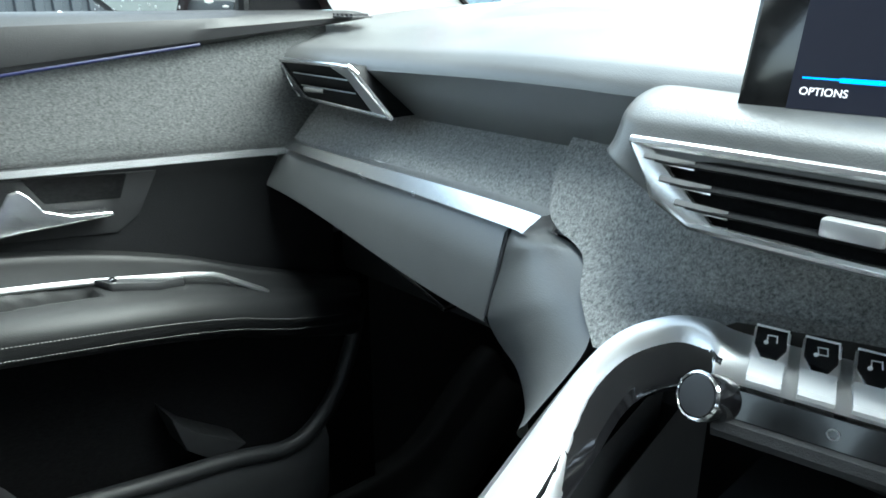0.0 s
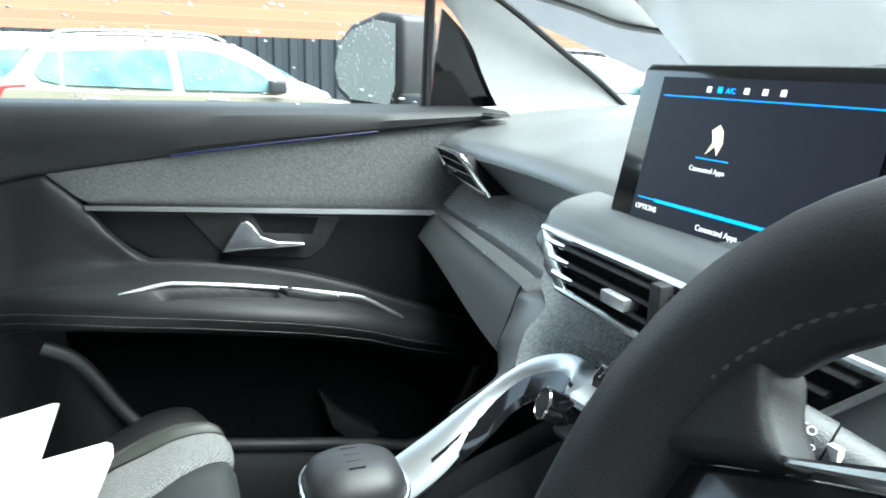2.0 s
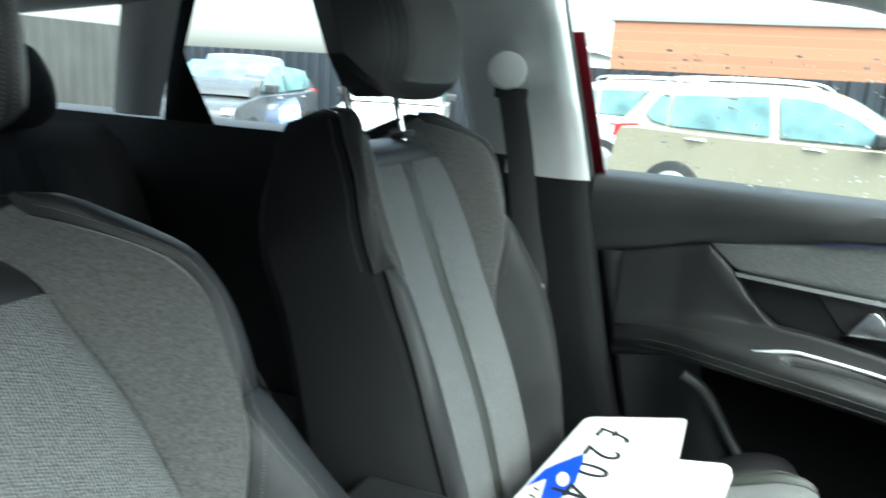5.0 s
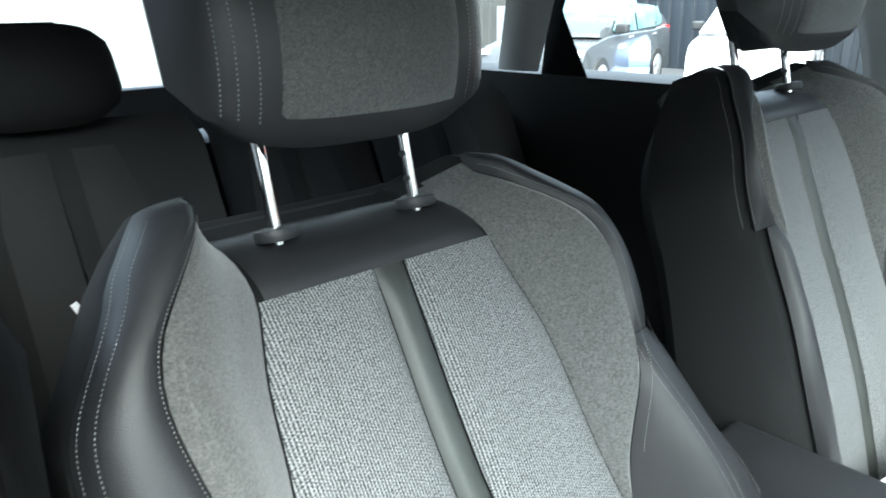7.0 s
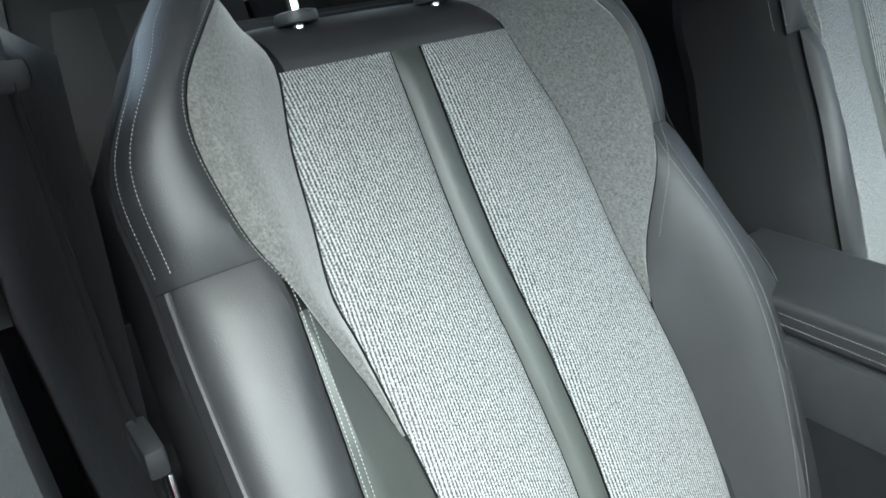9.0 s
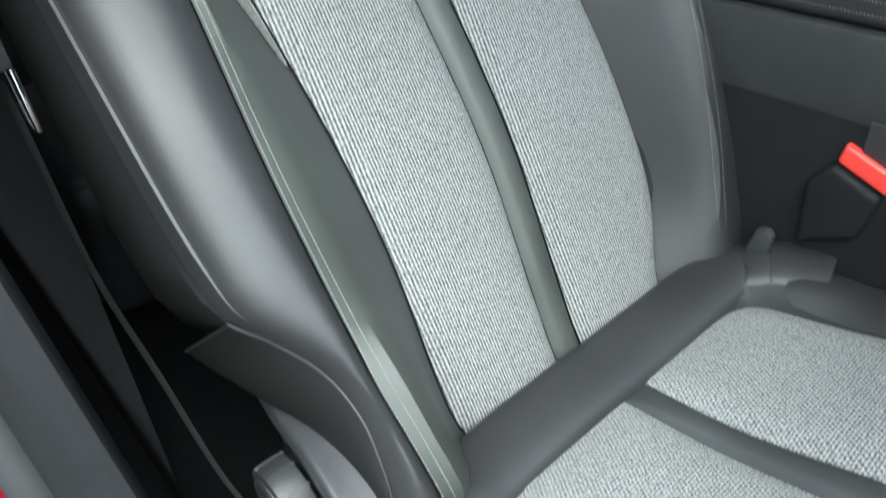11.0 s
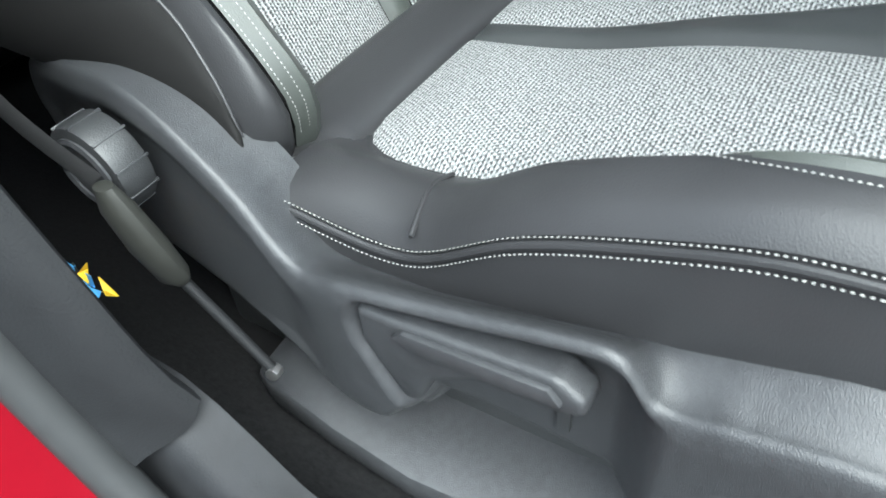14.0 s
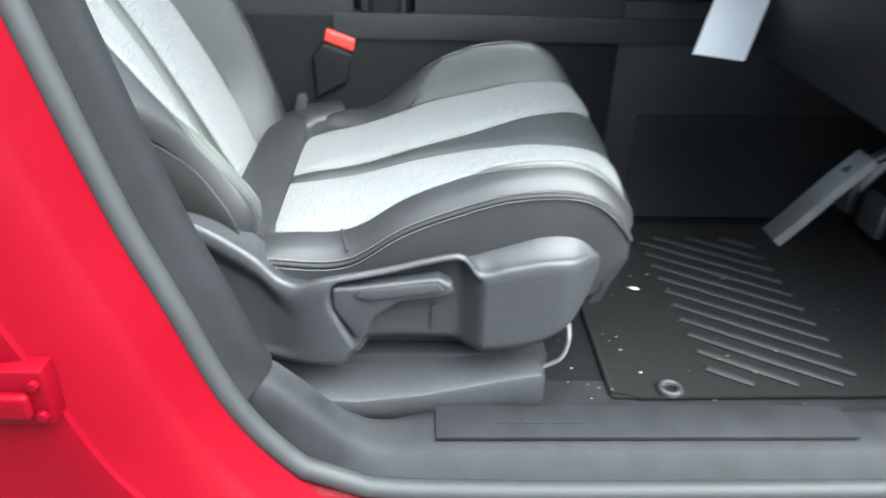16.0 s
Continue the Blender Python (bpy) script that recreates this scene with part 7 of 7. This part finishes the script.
part("roof", prism([(-12.2, 2.3), (-8.1, 3.6), (-4.0, 2.3)], lambda a, b, d: V(-24.1 + d, a, b), 4.2), surface("roof_sheet", (0.5, 0.5, 0.5), 0.7), white_house, smooth=False)


# added out of view: blocks low sky light at the open door
setting("side_light_blocker", box((5.2, -16.0, 0.0), (5.5, 16.0, 3.4)), surface("light_blocker_grey", (0.16, 0.155, 0.15), 0.8, var=0.2, scale=3, big=0.4), "unseen added wall that holds back sky light from the open side", "wall")


works = thing("works_building", (-22, 21, 0), "navy clad works building with white cooling units", "building")
part("lower_wall", box((-42, 20.4, 0), (-6, 24, 2.3)), surface("pale_render", (0.45, 0.46, 0.46), 0.8, var=0.12, scale=1, big=0.3), works, smooth=False)
part("clad_wall", box((-42, 20, 2.3), (-6, 24, 5.2)), surface("navy_sheet", (0.045, 0.075, 0.12), 0.5, var=0.15, scale=1, big=0.3), works, smooth=False)
part("duct", tube([(-38, 19.7, 2.55), (-24, 19.7, 2.55), (-23.6, 19.7, 2.1), (-8, 19.7, 2.1)], 0.13, 10), SILVER, works, "pale metal duct")
for k in range(6):
    part("cooling_unit", box((-27 + 2.3 * k, 19.3, 0.7), (-25.4 + 2.3 * k, 20.2, 1.75), 0.05), PALE_CLAD, works, "pale cooling unit")


def car(name, label, m, paint, length=4.16, height=1.55, rails=True):
    """A parked hatchback: shell, windows, wheels, lamps, handles, mirror."""
    c = thing(name, (0, 0, 0), label, "car")
    L, W = length, 0.87
    # side line: y along, lower body and glasshouse
    low = [(-0.5, 0.42), (-0.495, 0.70), (-0.485, 0.95), (-0.44, 1.02), (-0.2, 0.98), (0.16, 0.96), (0.33, 0.90), (0.46, 0.80), (0.497, 0.62), (0.498, 0.40), (0.44, 0.26), (-0.44, 0.26)]
    secs = []
    for x, f in ((-W, 0.93), (-W * 0.985, 0.97), (-W * 0.93, 1.0), (0, 1.02), (W * 0.93, 1.0), (W * 0.985, 0.97), (W, 0.93)):
        secs.append([V(x, a * L * (0.97 if abs(x) > 0.8 else 1), 0.6 + (z - 0.6) * f) for a, z in low])
    part("body", loft([curve(s, 60, True) for s in secs]), paint, c)
    H = height
    top = [(-0.462, 1.0), (-0.435, 1.25), (-0.40, H - 0.12), (-0.33, H - 0.03), (-0.15, H), (0.02, H - 0.02), (0.10, H - 0.10), (0.20, 1.20), (0.31, 0.93), (0.0, 0.90), (-0.3, 0.92)]
    secs = []
    for k in range(7):
        f = -1 + k / 3
        wx = 0.83 * f
        secs.append([V(wx * (1 - 0.20 * max(0, (z - 1.0) / 0.55)), a * L, z - (0.035 * abs(f) ** 3 if z > 1.1 else 0)) for a, z in top])
    part("cabin", loft([curve(s, 50, True) for s in secs]), paint, c)
    for sg in (-1, 1):
        ox = lambda z: sg * (0.84 - 0.15 * max(0, (z - 0.98) / 0.55))
        for nm, pts in (("quarter_window", [(-0.385, 1.08), (-0.345, 1.04), (-0.345, 1.36), (-0.37, 1.36), (-0.40, 1.16)]), ("rear_window", [(-0.335, 1.035), (-0.085, 1.005), (-0.100, 1.42), (-0.335, 1.37)]), ("front_window", [(-0.060, 1.0), (0.165, 0.985), (0.19, 1.02), (0.105, 1.25), (0.03, 1.38), (-0.02, 1.415), (-0.075, 1.42)])):
            part(nm, prism([(a * L, z) for a, z in pts], lambda a, z, d: V(ox(z) + sg * d, a, z), 0.012, 0.003), CAR_GLASS, c, "pale reflecting window", smooth=False)
        if rails:
            part("roof_rail", tube(curve([(sg * 0.60, -0.36 * L, H - 0.05), (sg * 0.61, -0.33 * L, H + 0.02), (sg * 0.61, -0.15 * L, H + 0.045), (sg * 0.61, 0.0, H + 0.03), (sg * 0.60, 0.045 * L, H - 0.04)], 20), 0.014, 6), SILVER, c)
        for a in (-0.285, -0.0):
            part("handle", tube([(sg * 0.875, a * L - 0.02, 0.905), (sg * 0.89, a * L + 0.03, 0.91), (sg * 0.89, a * L + 0.14, 0.905), (sg * 0.875, a * L + 0.18, 0.90)], 0.013, 6), SILVER, c)
        mir = part("mirror", box((min(sg * 0.87, sg * 1.05), 0.145 * L, 0.98), (max(sg * 0.87, sg * 1.05), 0.19 * L, 1.12), 0.03, 3), PLASTIC, c)
        part("tail_lamp", prism([(-0.485, 0.88), (-0.480, 1.02), (-0.42, 1.04), (-0.415, 1.02), (-0.46, 0.98), (-0.45, 0.88)], lambda a, z, d: V(sg * (0.80 + d), a * L, z), 0.06, 0.01), TAIL_RED, c, "red tail lamp")
        part("head_lamp", prism([(0.42, 0.70), (0.40, 0.80), (0.47, 0.78), (0.485, 0.70)], lambda a, z, d: V(sg * (0.70 + d), a * L, z), 0.15, 0.01), LAMP_CLEAR, c)
        for a in (-0.315, 0.315):
            arch = part("wheel_arch", disc((sg * 0.852, a * L, 0.33), (1, 0, 0), 0.40, 0.03, 36, 0.004), PLASTIC, c)
            tyre = part("tyre", disc((sg * 0.80, a * L, 0.33), (1, 0, 0), 0.325, 0.20, 36, 0.03), RUBBER, c)
            part("rim", disc((sg * 0.895, a * L, 0.33), (1, 0, 0), 0.215, 0.02, 30, 0.006), SILVER, tyre)
            part("spokes", joined(*[prism([(-0.03, 0.04), (0.03, 0.04), (0.022, 0.20), (-0.022, 0.20)], (lambda q: (lambda p, r, d: V(sg * (0.905 + d * 0.3), a * L + p * math.cos(q) - r * math.sin(q), 0.33 + p * math.sin(q) + r * math.cos(q))))(2 * math.pi * j / 5), 0.02) for j in range(5)]), SILVER, tyre)
    part("windscreen", prism([(-0.60, 0.0), (0.60, 0.0), (0.50, 0.56), (-0.50, 0.56)], lambda a, z, d: V(a, (0.300 - 0.36 * z) * L, 0.955 + 0.86 * z + d), 0.012, 0.003), CAR_GLASS, c, smooth=False)
    part("tail_window", prism([(-0.55, 0.0), (0.55, 0.0), (0.50, 0.36), (-0.50, 0.36)], lambda a, z, d: V(a, (-0.462 + 0.13 * z) * L - 0.015, 1.06 + 0.9 * z + d), 0.012, 0.003), CAR_GLASS, c, smooth=False)
    c.matrix_basis = m
    return c


CAR_GLASS = surface("car_window", (0.11, 0.19, 0.20), 0.12, var=0.5, scale=3, big=1.5, spec=0.35)
TAIL_RED = surface("lamp_red", (0.6, 0.03, 0.03), 0.2, coat=0.5)
LAMP_CLEAR = surface("lamp_clear", (0.6, 0.63, 0.66), 0.1, coat=0.5)
PAINT_GOLD = surface("pale_gold_paint", (0.30, 0.275, 0.21), 0.25, metal=0.3, coat=0.7, var=0.04)
PAINT_WHITE = surface("white_paint", (0.55, 0.56, 0.57), 0.25, coat=0.7, var=0.03)
PAINT_BLUE = surface("pale_blue_paint", (0.15, 0.22, 0.40), 0.25, metal=0.3, coat=0.7, var=0.04)
PAINT_RED = surface("parked_red_paint", (0.5, 0.02, 0.03), 0.25, coat=0.7, var=0.04)
PAINT_DARK = surface("dark_grey_paint", (0.06, 0.065, 0.07), 0.25, coat=0.7, var=0.04)
car("parked_car", "pale gold hatchback with roof rails parked side-on", pose(-8.75, 0.62, 0), PAINT_GOLD)
car("parked_car", "white hatchback parked in the row", pose(-11.3, -0.7, 0, 0, 0, 3), PAINT_WHITE)
car("parked_car", "red hatchback parked at the row's end", pose(-13.1, -2.0, 0, 0, 0, 4), PAINT_RED, 3.9, 1.48, False)
car("parked_car", "white hatchback ahead of the gold one", pose(-9.9, 6.3, 0, 0, 0, 0), PAINT_WHITE)
car("parked_car", "pale blue hatchback seen from the front", pose(-11.0, -8.9, 0, 0, 0, -52), PAINT_BLUE, 4.1, 1.6, False)
car("parked_car", "dark grey car seen from the front", pose(-9.6, -8.1, 0, 0, 0, -75), PAINT_DARK, 4.2, 1.3, False)
car("parked_car", "white car seen from the front", pose(-11.8, -6.0, 0, 0, 0, -70), PAINT_WHITE, 4.1, 1.5, False)
car("parked_car", "white car beyond the windscreen", pose(-9.0, 10.0, 0, 0, 0, 70), PAINT_WHITE, 4.2, 1.5, False)
car("parked_car", "red hatchback seen past the windscreen", pose(-12.6, 8.6, 0, 0, 0, 62), PAINT_RED, 4.0, 1.48, False)

lab = thing("tyre_label", (0.87, -0.20, 0.515), "small white tyre pressure label on the red paint", "label")
part("label_sheet", loft([[V(0.8605, -0.16, 0.498), V(0.8785, -0.215, 0.498), V(0.8785, -0.215, 0.530), V(0.8605, -0.16, 0.530)], [V(0.862, -0.16, 0.498), V(0.880, -0.215, 0.498), V(0.880, -0.215, 0.530), V(0.862, -0.16, 0.530)]]), CARD, lab, smooth=False)
tag = thing("hanging_tag", (0.36, 0.53, 0.87), "blank white paper tag hanging below the steering column", "tag")
part("tag_sheet", loft([[V(0.36, 0.483, 0.836), V(0.365, 0.557, 0.828), V(0.37, 0.578, 0.96), V(0.365, 0.506, 0.96)], [V(0.361, 0.483, 0.836), V(0.366, 0.557, 0.828), V(0.371, 0.578, 0.96), V(0.366, 0.506, 0.96)]]), CARD, tag, smooth=False)
part("tag_string", tube([(0.368, 0.54, 0.96), (0.37, 0.52, 1.02), (0.372, 0.50, 1.06)], 0.001, 6), INK, tag)

bracket = thing("metal_bracket", (0.92, -0.23, 0.70), "red painted steel bracket on the body side", "bracket")
part("bracket_plate", box((0.900, -0.262, 0.668), (0.923, -0.202, 0.724), 0.005), RED_PAINT, bracket)
part("bracket_arm", box((0.921, -0.258, 0.680), (0.932, -0.215, 0.705), 0.005, 3), RED_PAINT, bracket)
for z in (0.680, 0.712):
    part("bolt", disc((0.924, -0.210, z), (1, 0, 0), 0.005, 0.008, 8, 0.0015), RED_PAINT, bracket)
